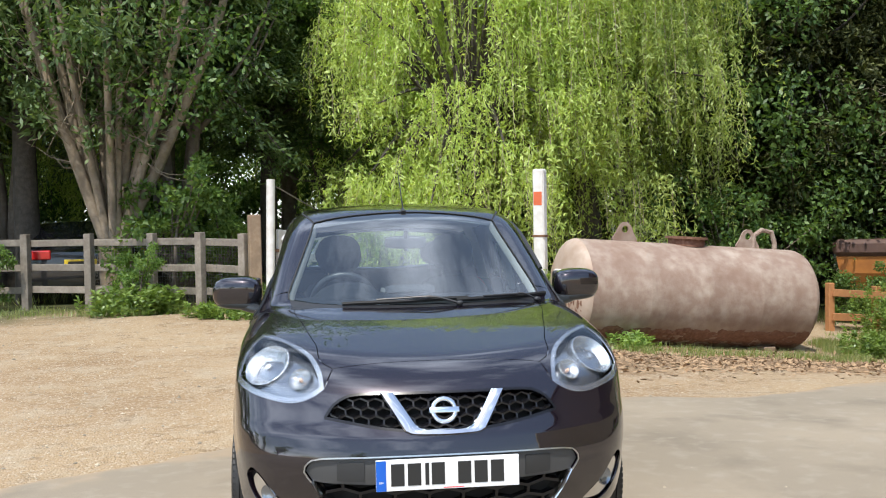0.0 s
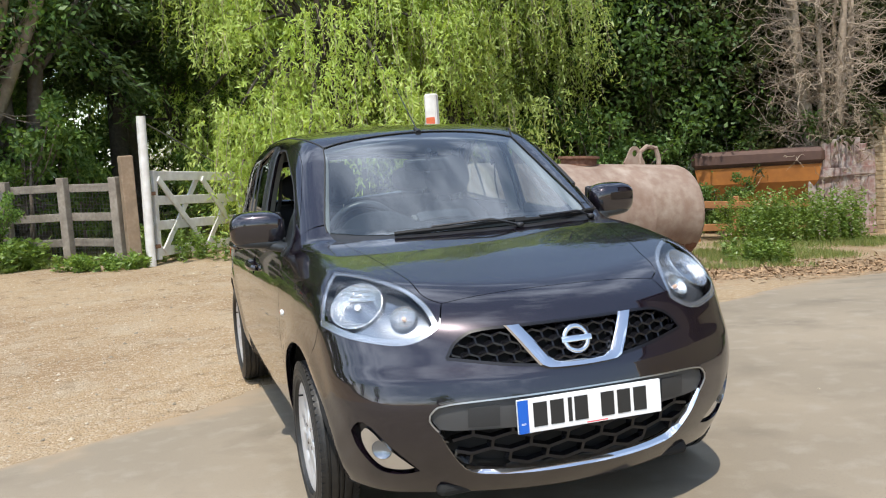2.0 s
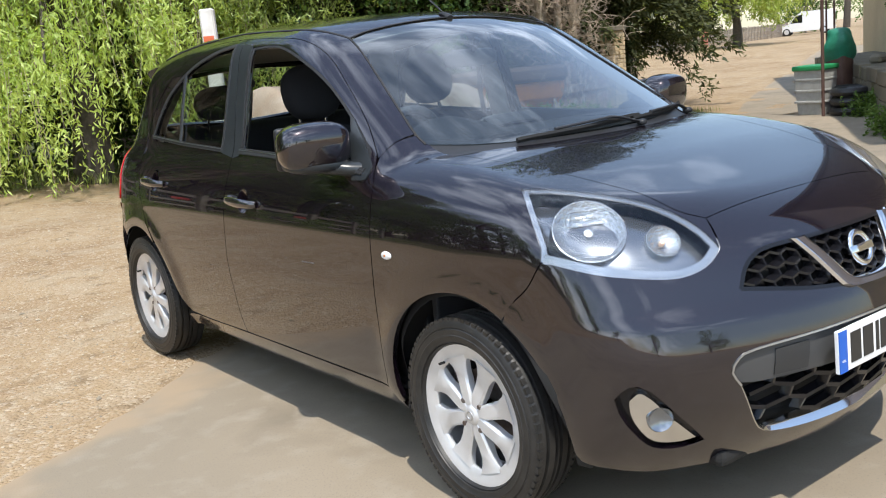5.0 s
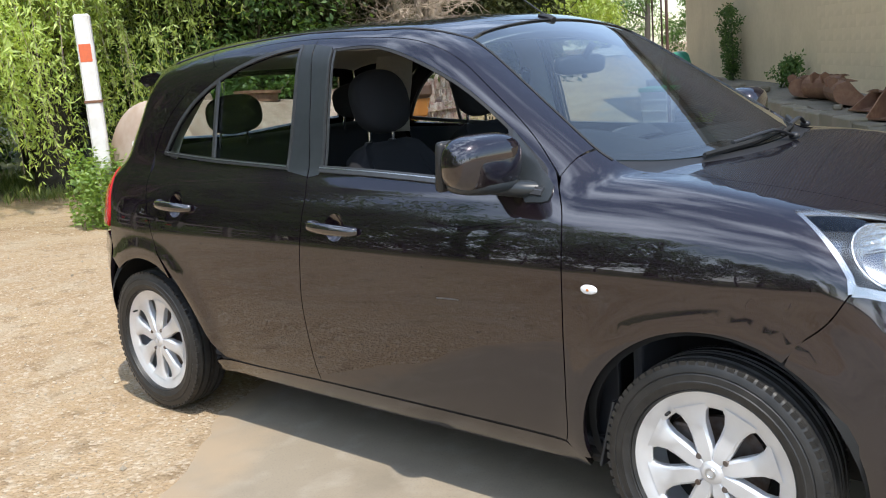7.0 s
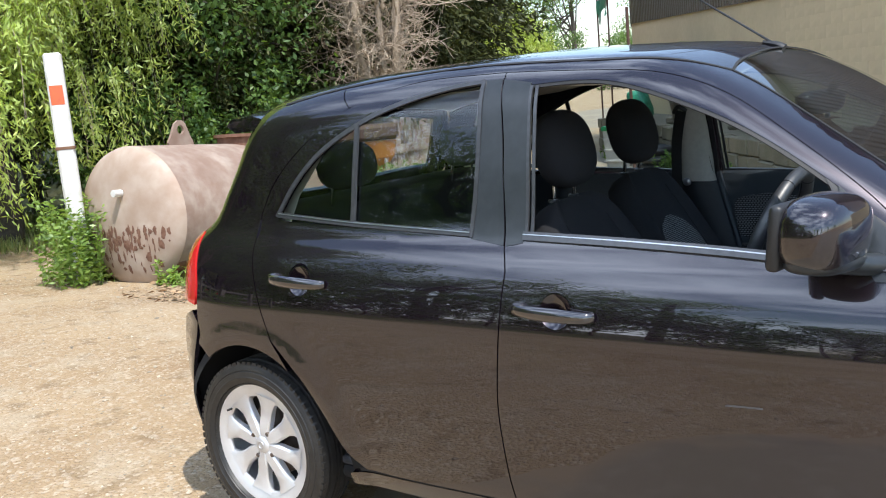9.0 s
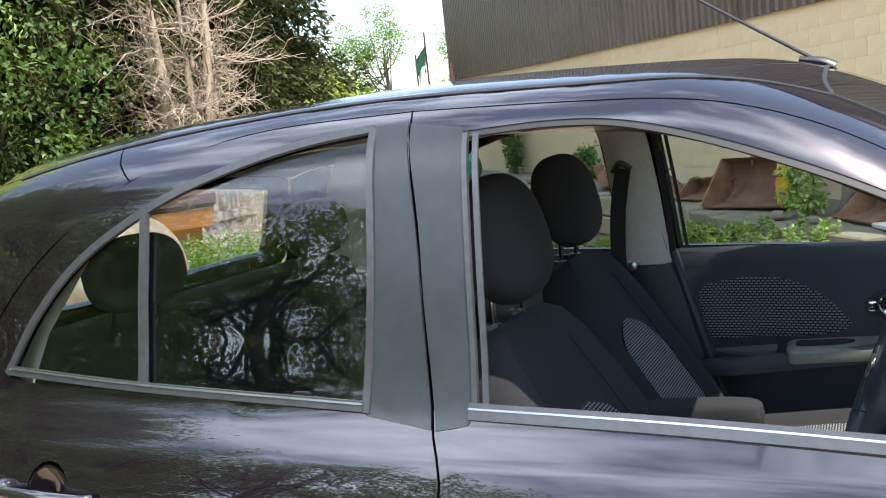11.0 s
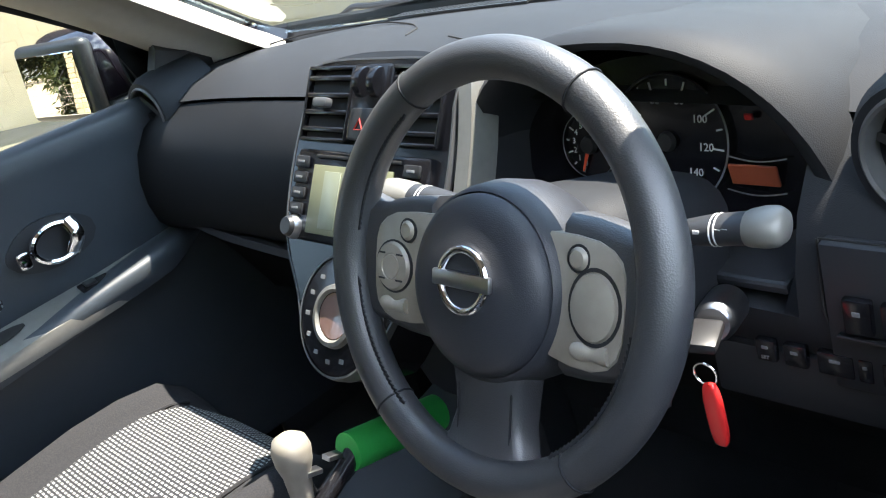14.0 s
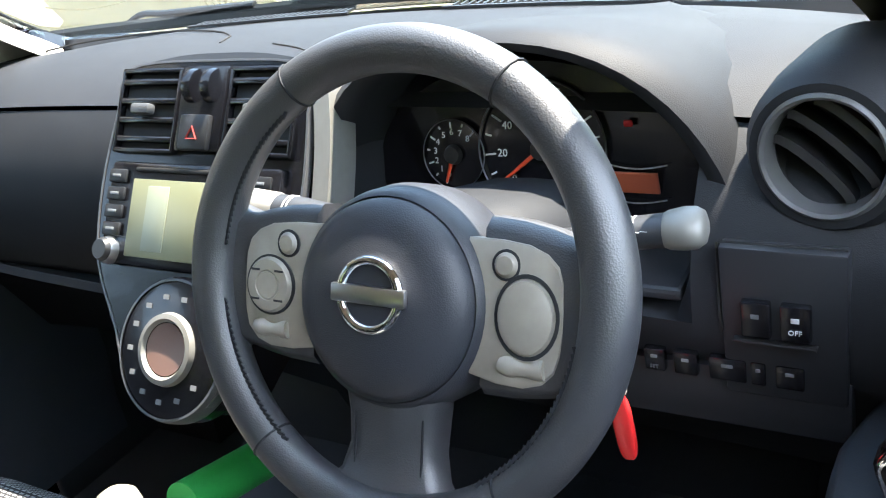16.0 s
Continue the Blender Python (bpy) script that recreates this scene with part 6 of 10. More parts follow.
# end vents: barrels with ringed mouths
for s, c in ((-1, (-.585, 1.425, 1.002)), (1, (.640, 1.392, .992))):
    w = Vector((.18 if s < 0 else -.05, 1, .02)).normalized()
    vm = Matrix.Translation(c) @ w.to_track_quat("Z", "Y").to_matrix().to_4x4()
    pod = soft(part("vent_pod", lathe([(.040, .010), (.046, .026), (.054, .026), (.062, .012), (.067, -.02), (.070, -.08)], 44, vm), "dash", dash, "round air vent pod"), 60)
    soft(part("vent_ring", lathe([(.040, .012), (.0425, .027), (.0450, .029), (.0475, .027), (.0485, .020)], 44, vm), "trim_grey", pod, "dull silver vent ring"))
    soft(part("vent_throat", lathe([(.0, -.03), (.040, -.03), (.041, .016)], 36, vm), "well", pod), 40)
    for k in (-.018, .004, .024):
        vane = [vm @ Matrix.Rotation(radians(-38), 4, "Z") @ Vector((math.sin(t) * math.sqrt(max(.0396 ** 2 - k * k, 0)), k + .006 * math.cos(t), .004)) for t in np.linspace(-1.57, 1.57, 9)]
        soft(part("vent_vane", sweep([tuple(p) for p in vane], tuple(w), [(-.0015, -.012), (-.003, .012), (.003, .014), (.0015, -.012)]), "black", pod))
# driver's switch panels
def on_face(name, x, z, w, h, d, material, y=1.468, bevel=.002, label="", parent=None):
    return soft(part(name, box((x, y, z), (w, d, h), (-3, 0, 0), bevel), material, parent or dash, label), 35)


sp1 = on_face("switch_panel", -.556, .872, .092, .135, .016, "dash_dark", 1.463, .003)
sp2 = on_face("lower_panel", -.50, .795, .21, .060, .016, "dash_dark", 1.455, .004)
for x in (-.537, -.566):
    b = on_face("switch", x, .880, .022, .032, .008, "gloss_black", 1.474, .002, parent=sp1)
    on_face("switch_mark", x, .884, .006, .004, .001, "ink_white" if x < -.55 else "ink_grey", 1.4785, .0002, parent=b)
text("switch_lettering", "OFF", .0058, pose(-.566, 1.4788, .8735, 87, 0, 180), "ink_white", sp1)
on_face("switch_lip", -.55, .859, .062, .003, .008, "black", 1.473, .001, parent=sp1)
for x, w in ((-.452, .018), (-.478, .020), (-.512, .030), (-.536, .012), (-.560, .022)):
    b = on_face("switch", x, .826, w, .022, .008, "gloss_black", 1.466, .002, parent=sp2)
    on_face("switch_mark", x, .830, w * .3, .003, .001, "ink_grey", 1.4705, .0002, parent=b)
text("switch_lettering", "SET", .0048, pose(-.452, 1.4712, .8205, 87, 0, 180), "ink_grey", sp2)
soft(part("panel_seam", sweep([(-.508, 1.4685, .94), (-.508, 1.4695, .875), (-.515, 1.466, .845), (-.535, 1.464, .838)], (0, 1, 0), ring_profile(.0012, 5)), "well", dash))
soft(part("panel_seam", sweep([(-.508, 1.467, .9395), (-.60, 1.467, .9395)], (0, 1, 0), ring_profile(.0012, 5)), "well", dash))

# ---------------------------------------------------------------- steering wheel
WH = pose(-.333, 1.625, .970, 66.5, 0, 180)
sw = root("steering_wheel", (-.333, 1.625, .970), "", "")
sw.parent = car
sw.matrix_parent_inverse = car.matrix_world.inverted()
tagged(sw, "worn black leather steering wheel with silver spokes")
R, N = .1615, 128
WR = WH @ Matrix.Translation((0, 0, .022))
hoop = [WR @ Vector((R * math.cos(2 * math.pi * i / N), R * math.sin(2 * math.pi * i / N), .0)) for i in range(N)]
rim_scale = [1 + .10 * math.exp(-((((math.degrees(2 * math.pi * i / N) + 90) % 180 - 90) / 26) ** 2)) for i in range(N)]
soft(part("rim", sweep([tuple(p) for p in hoop], tuple(WH.to_3x3() @ Vector((0, 0, 1))), ring_profile(.0168, 16, 1.04), True, rim_scale), "leather", sw, "worn leather rim"))
for a in (58, 122, 232, 308):
    seam = [WR @ Matrix.Rotation(radians(a), 4, "Z") @ Vector((R + .0174 * math.cos(t), 0, .0178 * math.sin(t))) for t in np.linspace(0, 2 * math.pi, 17)[:-1]]
    soft(part("rim_seam", sweep([tuple(p) for p in seam], tuple(WH.to_3x3() @ Vector((-math.sin(radians(a)), math.cos(radians(a)), 0))), ring_profile(.0009, 5), True), "dash", sw))
stitch = bmesh.new()
for lo, hi in ((128, 172), (190, 236), (304, 350)):
    for k in range(26):
        a = radians(lo + (hi - lo) * k / 25)
        p = WR @ Matrix.Rotation(a, 4, "Z") @ pose(R - .0158, 0, .0085, 0, 0, 24)
        bmesh.ops.create_cube(stitch, size=1, matrix=p @ Matrix.Diagonal((.0022, .0062, .0016, 1)))
tagged(part("stitching", stitch, "dash", sw), kind="stuff")
# hub: a padded disc in a wider shroud
HUBC = WH @ Matrix.Translation((0, -.010, 0))
soft(part("hub_pad", lathe([(0, .047), (.03, .0455), (.055, .041), (.064, .036), (.0700, .030), (.0712, .02)], 56, HUBC), "hub", sw, "round padded hub"), 60)
soft(part("hub_shroud", lathe([(.0718, .026), (.0745, .024), (.078, .014), (.081, -.005), (.080, -.03), (.070, -.055)], 56, HUBC), "hub", sw), 60)
em = HUBC @ Matrix.Translation((.002, .006, .048))
hb = soft(part("hub_badge", lathe([(.0235 + .0035 * math.cos(a), .003 * math.sin(a)) for a in [i * math.pi / 5 for i in range(11)]], 40, em), "chrome", sw, "chrome ring emblem with a plain bar"))
soft(part("badge_bar", box(tuple(em @ Vector((0, 0, .001))), (.060, .0125, .005), tuple(math.degrees(a) for a in WH.to_euler()), .0015), "satin", hb))
WT = tuple(math.degrees(a) for a in WH.to_euler())
for s in (-1, 1):
    # leather root at the rim, silver face towards the hub
    rows = []
    for x, y0, y1, z, t in ((.060, -.052, .038, .019, .012), (.085, -.056, .038, .0215, .012), (.105, -.056, .036, .0225, .012), (.118, -.052, .031, .0225, .012), (.126, -.044, .024, .0225, .012), (.1295, -.032, .014, .0222, .012), (.1305, -.020, .0, .0220, .012)):
        rows.append([WH @ Vector((s * x, y, zz)) for y, zz in ((y0, z - t), (y0, z - .0015), (y0 + .002, z), (y1 - .002, z), (y1, z - .0015), (y1, z - t))])
    plate_s = skin(rows, "spoke_face", "silver", sw, "satin silver spoke with buttons", True, True, 40)
    rows = []
    for x, y0, y1, z, t in ((.070, -.068, .052, .014, .03), (.095, -.066, .050, .018, .03), (.115, -.063, .046, .0195, .03), (.128, -.060, .042, .0205, .03), (.140, -.060, .042, .0225, .03), (.150, -.064, .046, .0245, .028), (.160, -.070, .052, .026, .022)):
        rows.append([WH @ Vector((s * x, y, zz)) for y, zz in ((y0, z - t), (y0, z - .008), (y0 + .008, z), (y1 - .008, z), (y1, z - .008), (y1, z - t))])
    skin(rows, "spoke_root", "leather", sw, "", True, True, 60)
    bm_ = WH @ Matrix.Translation((s * .106, -.010, .0205)) @ Matrix.Diagonal((1, 1 if s < 0 else 1.22, 1, 1))
    soft(part("button_dial", lathe([(0, .006), (.010, .0062), (.0105, .005), (.0115, .0062), (.019, .0055), (.021, .003), (.0215, 0)] if s < 0 else [(0, .0075), (.015, .007), (.019, .005), (.0205, 0)], 32, bm_), "silver", plate_s))
    soft(part("button_gap", lathe([(.0205, .0026), (.0228, .0024), (.0232, 0)], 32, bm_), "dash_dark", plate_s))
    soft(part("button_gap", lathe([(.0085, .0030), (.0104, .0027), (.0108, 0)], 20, WH @ Matrix.Translation((s * .090, .022, .0195))), "dash_dark", plate_s))
    soft(part("round_button", lathe([(0, .006), (.006, .0055), (.0085, .003), (.0088, 0)], 20, WH @ Matrix.Translation((s * .090, .022, .0195))), "silver", plate_s))
    rock = [WH @ Vector((s * .104 + dx, -.042 + dy, .0225)) for dx, dy in ((-.016, 0), (-.008, -.001), (0, -.0015), (.008, -.001), (.016, 0))]
    soft(part("rocker_button", sweep([tuple(p) for p in dense(rock, .004)], tuple(WH.to_3x3() @ Vector((0, 0, 1))), ring_profile(.0062, 10, .7), scale=[.7, 1.05, 1.1, .9, .75, .75, .9, 1.1, 1.05, .7][:len(dense(rock, .004))] + [.8] * max(0, len(dense(rock, .004)) - 10)), "silver", plate_s))
    if s < 0:
        for a in (45, 135, 225, 315):
            part("dial_split", box(tuple(bm_ @ Vector((.0155 * math.cos(radians(a)), .0155 * math.sin(radians(a)), .0058))), (.008, .0016, .001), (WT[0], WT[1], WT[2])), "dash_dark", plate_s)
rows = []
for y, w, z, t in ((-.070, .040, .022, .03), (-.095, .037, .019, .028), (-.118, .036, .018, .026), (-.138, .042, .020, .024), (-.150, .054, .023, .022), (-.160, .070, .026, .018)):
    rows.append([WH @ Vector((x, y, zz)) for x, zz in ((-w, z - t), (-w, z - .008), (-w + .008, z), (w - .008, z), (w, z - .008), (w, z - t))])
skin(rows, "lower_spoke", "leather", sw, "leather lower spoke", True, True, 60)
for u in (-.026, .030):
    part("spoke_seam", box(tuple(WH @ Vector((u, -.118, .0185))), (.0012, .055, .0015), WT), "dash", sw)
# column, stalks, ignition
rows = []
for d, w, h in ((-.03, .055, .05), (-.06, .080, .066), (-.13, .082, .072), (-.20, .080, .080)):
    rows.append([WH @ Vector((w * math.copysign(abs(math.cos(a)) ** .6, math.cos(a)), -.004 + h * math.copysign(abs(math.sin(a)) ** .6, math.sin(a)), d)) for a in [2 * math.pi * i / 24 for i in range(24)]])
col = skin(rows, "steering_column", "dash", car, "grey steering column shroud", True, True, 60)


def stalk(a, b, name, label, tip, share):
    """A slim lever that broadens to a collar and a blunt end piece."""
    a, b = Vector(a), Vector(b)
    w = (b - a).normalized()
    mm = Matrix.Translation(a) @ w.to_track_quat("Z", "Y").to_matrix().to_4x4() @ Matrix.Diagonal((1.12, .88, 1, 1))
    ln = (b - a).length
    st = soft(part(name, lathe([(.0085, 0), (.0092, ln * .40), (.0115, ln * .52), (.0128, ln * .60), (.0134, ln * share)], 24, mm), "dash_dark", col, label), 50)
    soft(part("stalk_cap", lathe([(.0136, ln * share), (.0150, ln * (share + .02)), (.0166, ln * .90), (.0158, ln * .96), (.0125, ln * .995), (.006, ln * 1.01), (0, ln * 1.01)], 24, mm), tip, st, "worn pale end piece"), 50)
    for f in (.62, .645):
        soft(part("stalk_band", lathe([(.0131, ln * f), (.0134, ln * (f + .003)), (.0134, ln * (f + .007)), (.0131, ln * (f + .010))], 24, mm), "ink_white", st))
    for f in (.56, .68, .72):
        part("stalk_mark", box(tuple(a + w * ln * f + Vector((0, .0122, .004))), (.005, .001, .004), (0, 0, 0)), "ink_white", st)
    return st


stalk((-.285, 1.560, .985), (-.136, 1.572, .994), "lamp_stalk", "dark lamp stalk with white symbols", "dull_silver", .72)
stalk((-.385, 1.550, .968), (-.520, 1.530, .983), "wiper_stalk", "dark wiper stalk with a grey end", "dull_silver", .80)
ig = Vector((-.435, 1.505, .876))
iw = Vector((-.25, .95, .15)).normalized()
iq = Matrix.Translation(ig) @ iw.to_track_quat("Z", "Y").to_matrix().to_4x4()
soft(part("ignition_barrel", lathe([(0, .014), (.014, .014), (.017, .011), (.018, 0), (.018, -.03)], 28, iq), "satin", col, "round steel ignition barrel"))
key = soft(part("car_key", box(tuple(iq @ Vector((0, 0, .036))), (.026, .04, .010), (0, -6, 20), .004), "key_black", col, "black car key in the ignition"))
rg_c = iq @ Vector((.004, -.012, .056))
soft(part("key_ring", sweep([(rg_c.x + .010 * math.cos(t), rg_c.y, rg_c.z - .012 + .010 * math.sin(t)) for t in np.linspace(0, 2 * math.pi, 21)[:-1]], (0, 1, 0), ring_profile(.001, 6), True), "chrome", key))
soft(part("key_fob", blob((rg_c.x - .006, rg_c.y + .004, rg_c.z - .046), (.016, .009, .056), 3.2, 20, (6, 8, 0)), "red", key, "bright red plastic fob"))

# ---------------------------------------------------------------- tunnel, levers, mirror
rows = [[(x, y, z + .0) for x, z in ((-.11, .28), (-.10, zt - .02), (-.085, zt), (.085, zt), (.10, zt - .02), (.11, .28))] for y, zt in ((1.42, .62), (1.52, .60), (1.62, .575), (1.75, .545), (1.95, .52), (2.25, .50))]
tun = skin(rows, "centre_console", "dash_dark", car, "", False, False, 50)
gb = Vector((-.005, 1.690, .575))
soft(part("gear_boot", lathe([(.062, 0), (.050, .03), (.030, .065), (.016, .10)], 24, Matrix.Translation(gb - Vector((0, 0, .02)))), "leather", tun))
lev = bmesh.new()
rod(lev, gb, (-.006, 1.702, .72), .011, .009, 12)
gear = part("gear_lever", lev, "dash_dark", tun)
soft(part("gear_knob", lathe([(0, .050), (.010, .049), (.019, .043), (.0225, .032), (.021, .016), (.016, .0), (.013, -.028), (.014, -.05)], 24, Matrix.Translation((-.006, 1.703, .703)) @ pose(0, 0, 0, 8, 0, 0)), "silver", gear, "pale worn gear knob"))
hbk = bmesh.new()
rod(hbk, (-.03, 1.85, .60), (-.015, 1.625, .688), .011, .012, 12)
hand = soft(part("handbrake", hbk, "gloss_black", tun, "handbrake lever with a green sleeve"), 50)
slv = bmesh.new()
rod(slv, (-.015, 1.640, .690), (-.012, 1.505, .652), .023, .023, 20)
soft(part("sleeve", slv, "green", hand, "bright green foam sleeve"), 50)
for y in (1.66, 1.69):
    part("lever_slot", box((-.016, y, .70), (.014, .02, .006), (20, 0, 0), .001), "satin", hand)
rm = soft(part("rear_view_mirror", blob((0, 1.615, 1.292), (.225, .045, .066), 4, 24, (10, 0, -14)), "black", car, "black rear-view mirror"))
part("mirror_face", box((.006, 1.640, 1.288), (.20, .004, .052), (10, 0, -14), .001), "mirror", rm)
stem = bmesh.new()
rod(stem, (0, 1.60, 1.31), (0, 1.56, 1.36), .010, .014, 10)
part("mirror_stem", stem, "black", rm)
soft(part("mirror_tab", blob((.0, 1.60, 1.252), (.022, .014, .016)), "black", rm))


# ---------------------------------------------------------------- the yard: ground
def leaf_mat(name, colour, second, through=.35, gloss=.10):
    """Thin leaf: diffuse, light passing through, a little gloss, each leaf its own tone."""
    m = bpy.data.materials.new(name)
    m.use_nodes = True
    nt = m.node_tree
    nodes, link = nt.nodes, nt.links.new
    nodes.remove(nodes["Principled BSDF"])
    d, t, g, m1, m2, mix = (nodes.new(k) for k in ("ShaderNodeBsdfDiffuse", "ShaderNodeBsdfTranslucent", "ShaderNodeBsdfGlossy", "ShaderNodeMixShader", "ShaderNodeMixShader", "ShaderNodeMix"))
    mix.data_type = "RGBA"
    mix.inputs["A"].default_value, mix.inputs["B"].default_value = (*colour, 1), (*second, 1)
    link(nodes.new("ShaderNodeNewGeometry").outputs["Random Per Island"], mix.inputs["Factor"])
    hue = nodes.new("ShaderNodeHueSaturation")
    vary = nodes.new("ShaderNodeMapRange")
    vary.inputs["To Min"].default_value, vary.inputs["To Max"].default_value = .8, 1.2
    link(nodes.new("ShaderNodeObjectInfo").outputs["Random"], vary.inputs[0])
    link(vary.outputs[0], hue.inputs["Value"])
    link(mix.outputs["Result"], hue.inputs["Color"])
    warm = nodes.new("ShaderNodeMix")
    warm.data_type, warm.blend_type = "RGBA", "MULTIPLY"
    warm.inputs["Factor"].default_value = 1
    warm.inputs["B"].default_value = (1.15, 1.15, .50, 1)
    link(hue.outputs[0], warm.inputs["A"])
    link(hue.outputs[0], d.inputs[0])
    link(warm.outputs["Result"], t.inputs[0])
    g.inputs["Roughness"].default_value = .45
    g.inputs[0].default_value = (.8, .85, .8, 1)
    m1.inputs[0].default_value, m2.inputs[0].default_value = through, gloss * .5
    link(d.outputs[0], m1.inputs[1])
    link(t.outputs[0], m1.inputs[2])
    link(m1.outputs[0], m2.inputs[1])
    link(g.outputs[0], m2.inputs[2])
    link(m2.outputs[0], nodes["Material Output"].inputs["Surface"])
    return m


def smooth(v, a, b):
    t = np.clip((v - a) / (b - a), 0, 1)
    return t * t * (3 - 2 * t)


def ground_z(x, y):
    """The lie of the yard: level round the car, falling to the far corner, rising again in the distance."""
    x, y = np.asarray(x, float), np.asarray(y, float)
    z = -1.3 * np.tanh(.07 * np.clip(x - .5, 0, None) * smooth(y, 1.5, 8.5)) + .3 * smooth(x, 12.8, 16.5) * smooth(y, 1.5, 8.5)
    z = z - .11 * smooth(x, 4, 9) * smooth(-y, -6, 2)
    z = z + .10 * smooth(y, 5.5, 11) * smooth(-x, -1, 3)
    z = z + 1.15 * smooth(np.hypot(x, y), 20, 60) * smooth(x, 5, 25)
    near = smooth(-np.hypot(x, y - 1.9), -4.5, -2)
    z = z + (1 - near) * (.010 * np.sin(1.7 * x + .6 * y) * np.sin(1.3 * y - .4 * x) + .006 * np.sin(4.1 * x + 1) * np.sin(3.3 * y + .5 * x))
    return z - .008


def gz(x, y):
    return float(ground_z(x, y))


def wall_at(u, v=0.0, z=0.0):
    return np.array([13 - .79 * u - .613 * v, 3.9 - .613 * u + .79 * v, z])


def dirt_material():
    m = mat("sandy_dirt", (.37, .28, .185), .95)
    nodes, link = m.node_tree.nodes, m.node_tree.links.new
    b = nodes["Principled BSDF"]
    b.inputs["Specular IOR Level"].default_value = .2
    at = nodes.new("ShaderNodeTexCoord").outputs["Object"]

    def noise_mix(base, second, scale, lo, hi, amount, detail=5, kind="noise"):
        if kind == "noise":
            tex = nodes.new("ShaderNodeTexNoise")
            tex.inputs["Detail"].default_value = detail
            value = tex.outputs[0]
        else:
            tex = nodes.new("ShaderNodeTexVoronoi")
            value = tex.outputs["Color"]
        tex.inputs["Scale"].default_value = scale
        link(at, tex.inputs["Vector"])
        rng = nodes.new("ShaderNodeMapRange")
        rng.inputs["From Min"].default_value, rng.inputs["From Max"].default_value, rng.inputs["To Max"].default_value = lo, hi, amount
        link(value, rng.inputs[0])
        mix = nodes.new("ShaderNodeMix")
        mix.data_type = "RGBA"
        link(rng.outputs[0], mix.inputs["Factor"])
        mix.inputs["A"].default_value = (*base, 1) if isinstance(base, tuple) else (0, 0, 0, 1)
        if not isinstance(base, tuple):
            link(base, mix.inputs["A"])
        mix.inputs["B"].default_value = (*second, 1)
        return mix.outputs["Result"]

    c = noise_mix((.43, .312, .188), (.30, .195, .105), .55, .42, .66, .85, 6)
    c = noise_mix(c, (.47, .39, .28), 2.3, .5, .7, .6, 7)
    c = noise_mix(c, (.20, .135, .075), 5.5, .55, .70, .6, 8)
    c = noise_mix(c, (.55, .47, .36), 17, .56, .70, .6, 8)
    c = noise_mix(c, (.58, .48, .36), 62, .62, .95, .85, kind="cells")
    c = noise_mix(c, (.14, .095, .055), 95, .56, .70, .6, 3)
    # meadow and litter beyond the yard
    sep = nodes.new("ShaderNodeSeparateXYZ")
    link(at, sep.inputs[0])
    wob = nodes.new("ShaderNodeTexNoise")
    wob.inputs["Scale"].default_value, wob.inputs["Detail"].default_value = .8, 6
    link(at, wob.inputs["Vector"])
    edge = nodes.new("ShaderNodeMath")
    edge.operation = "MULTIPLY_ADD"
    edge.inputs[1].default_value = 5
    link(wob.outputs[0], edge.inputs[0])
    slope_x = nodes.new("ShaderNodeMath")
    slope_x.operation = "MULTIPLY_ADD"
    slope_x.inputs[1].default_value = -.62
    link(sep.outputs["X"], slope_x.inputs[0])
    link(sep.outputs["Y"], slope_x.inputs[2])
    link(slope_x.outputs[0], edge.inputs[2])
    far = nodes.new("ShaderNodeMapRange")
    far.inputs["From Min"].default_value, far.inputs["From Max"].default_value = 15.2, 17.5
    link(edge.outputs[0], far.inputs[0])
    grass = nodes.new("ShaderNodeMix")
    grass.data_type = "RGBA"
    link(wob.outputs[0], grass.inputs["Factor"])
    grass.inputs["A"].default_value, grass.inputs["B"].default_value = (.06, .085, .025, 1), (.13, .115, .06, 1)
    last = nodes.new("ShaderNodeMix")
    last.data_type = "RGBA"
    link(far.outputs[0], last.inputs["Factor"])
    link(c, last.inputs["A"])
    link(grass.outputs["Result"], last.inputs["B"])
    link(last.outputs["Result"], b.inputs["Base Color"])
    hts = nodes.new("ShaderNodeTexNoise")
    hts.inputs["Scale"].default_value, hts.inputs["Detail"].default_value, hts.inputs["Roughness"].default_value = 28, 9, .65
    link(at, hts.inputs["Vector"])
    cells = nodes.new("ShaderNodeTexVoronoi")
    cells.inputs["Scale"].default_value = 62
    link(at, cells.inputs["Vector"])
    hsum = nodes.new("ShaderNodeMath")
    hsum.operation = "SUBTRACT"
    link(hts.outputs[0], hsum.inputs[0])
    link(cells.outputs["Distance"], hsum.inputs[1])
    bn = nodes.new("ShaderNodeBump")
    bn.inputs["Strength"].default_value, bn.inputs["Distance"].default_value = .8, .012
    link(hsum.outputs[0], bn.inputs["Height"])
    link(bn.outputs[0], b.inputs["Normal"])
    return m


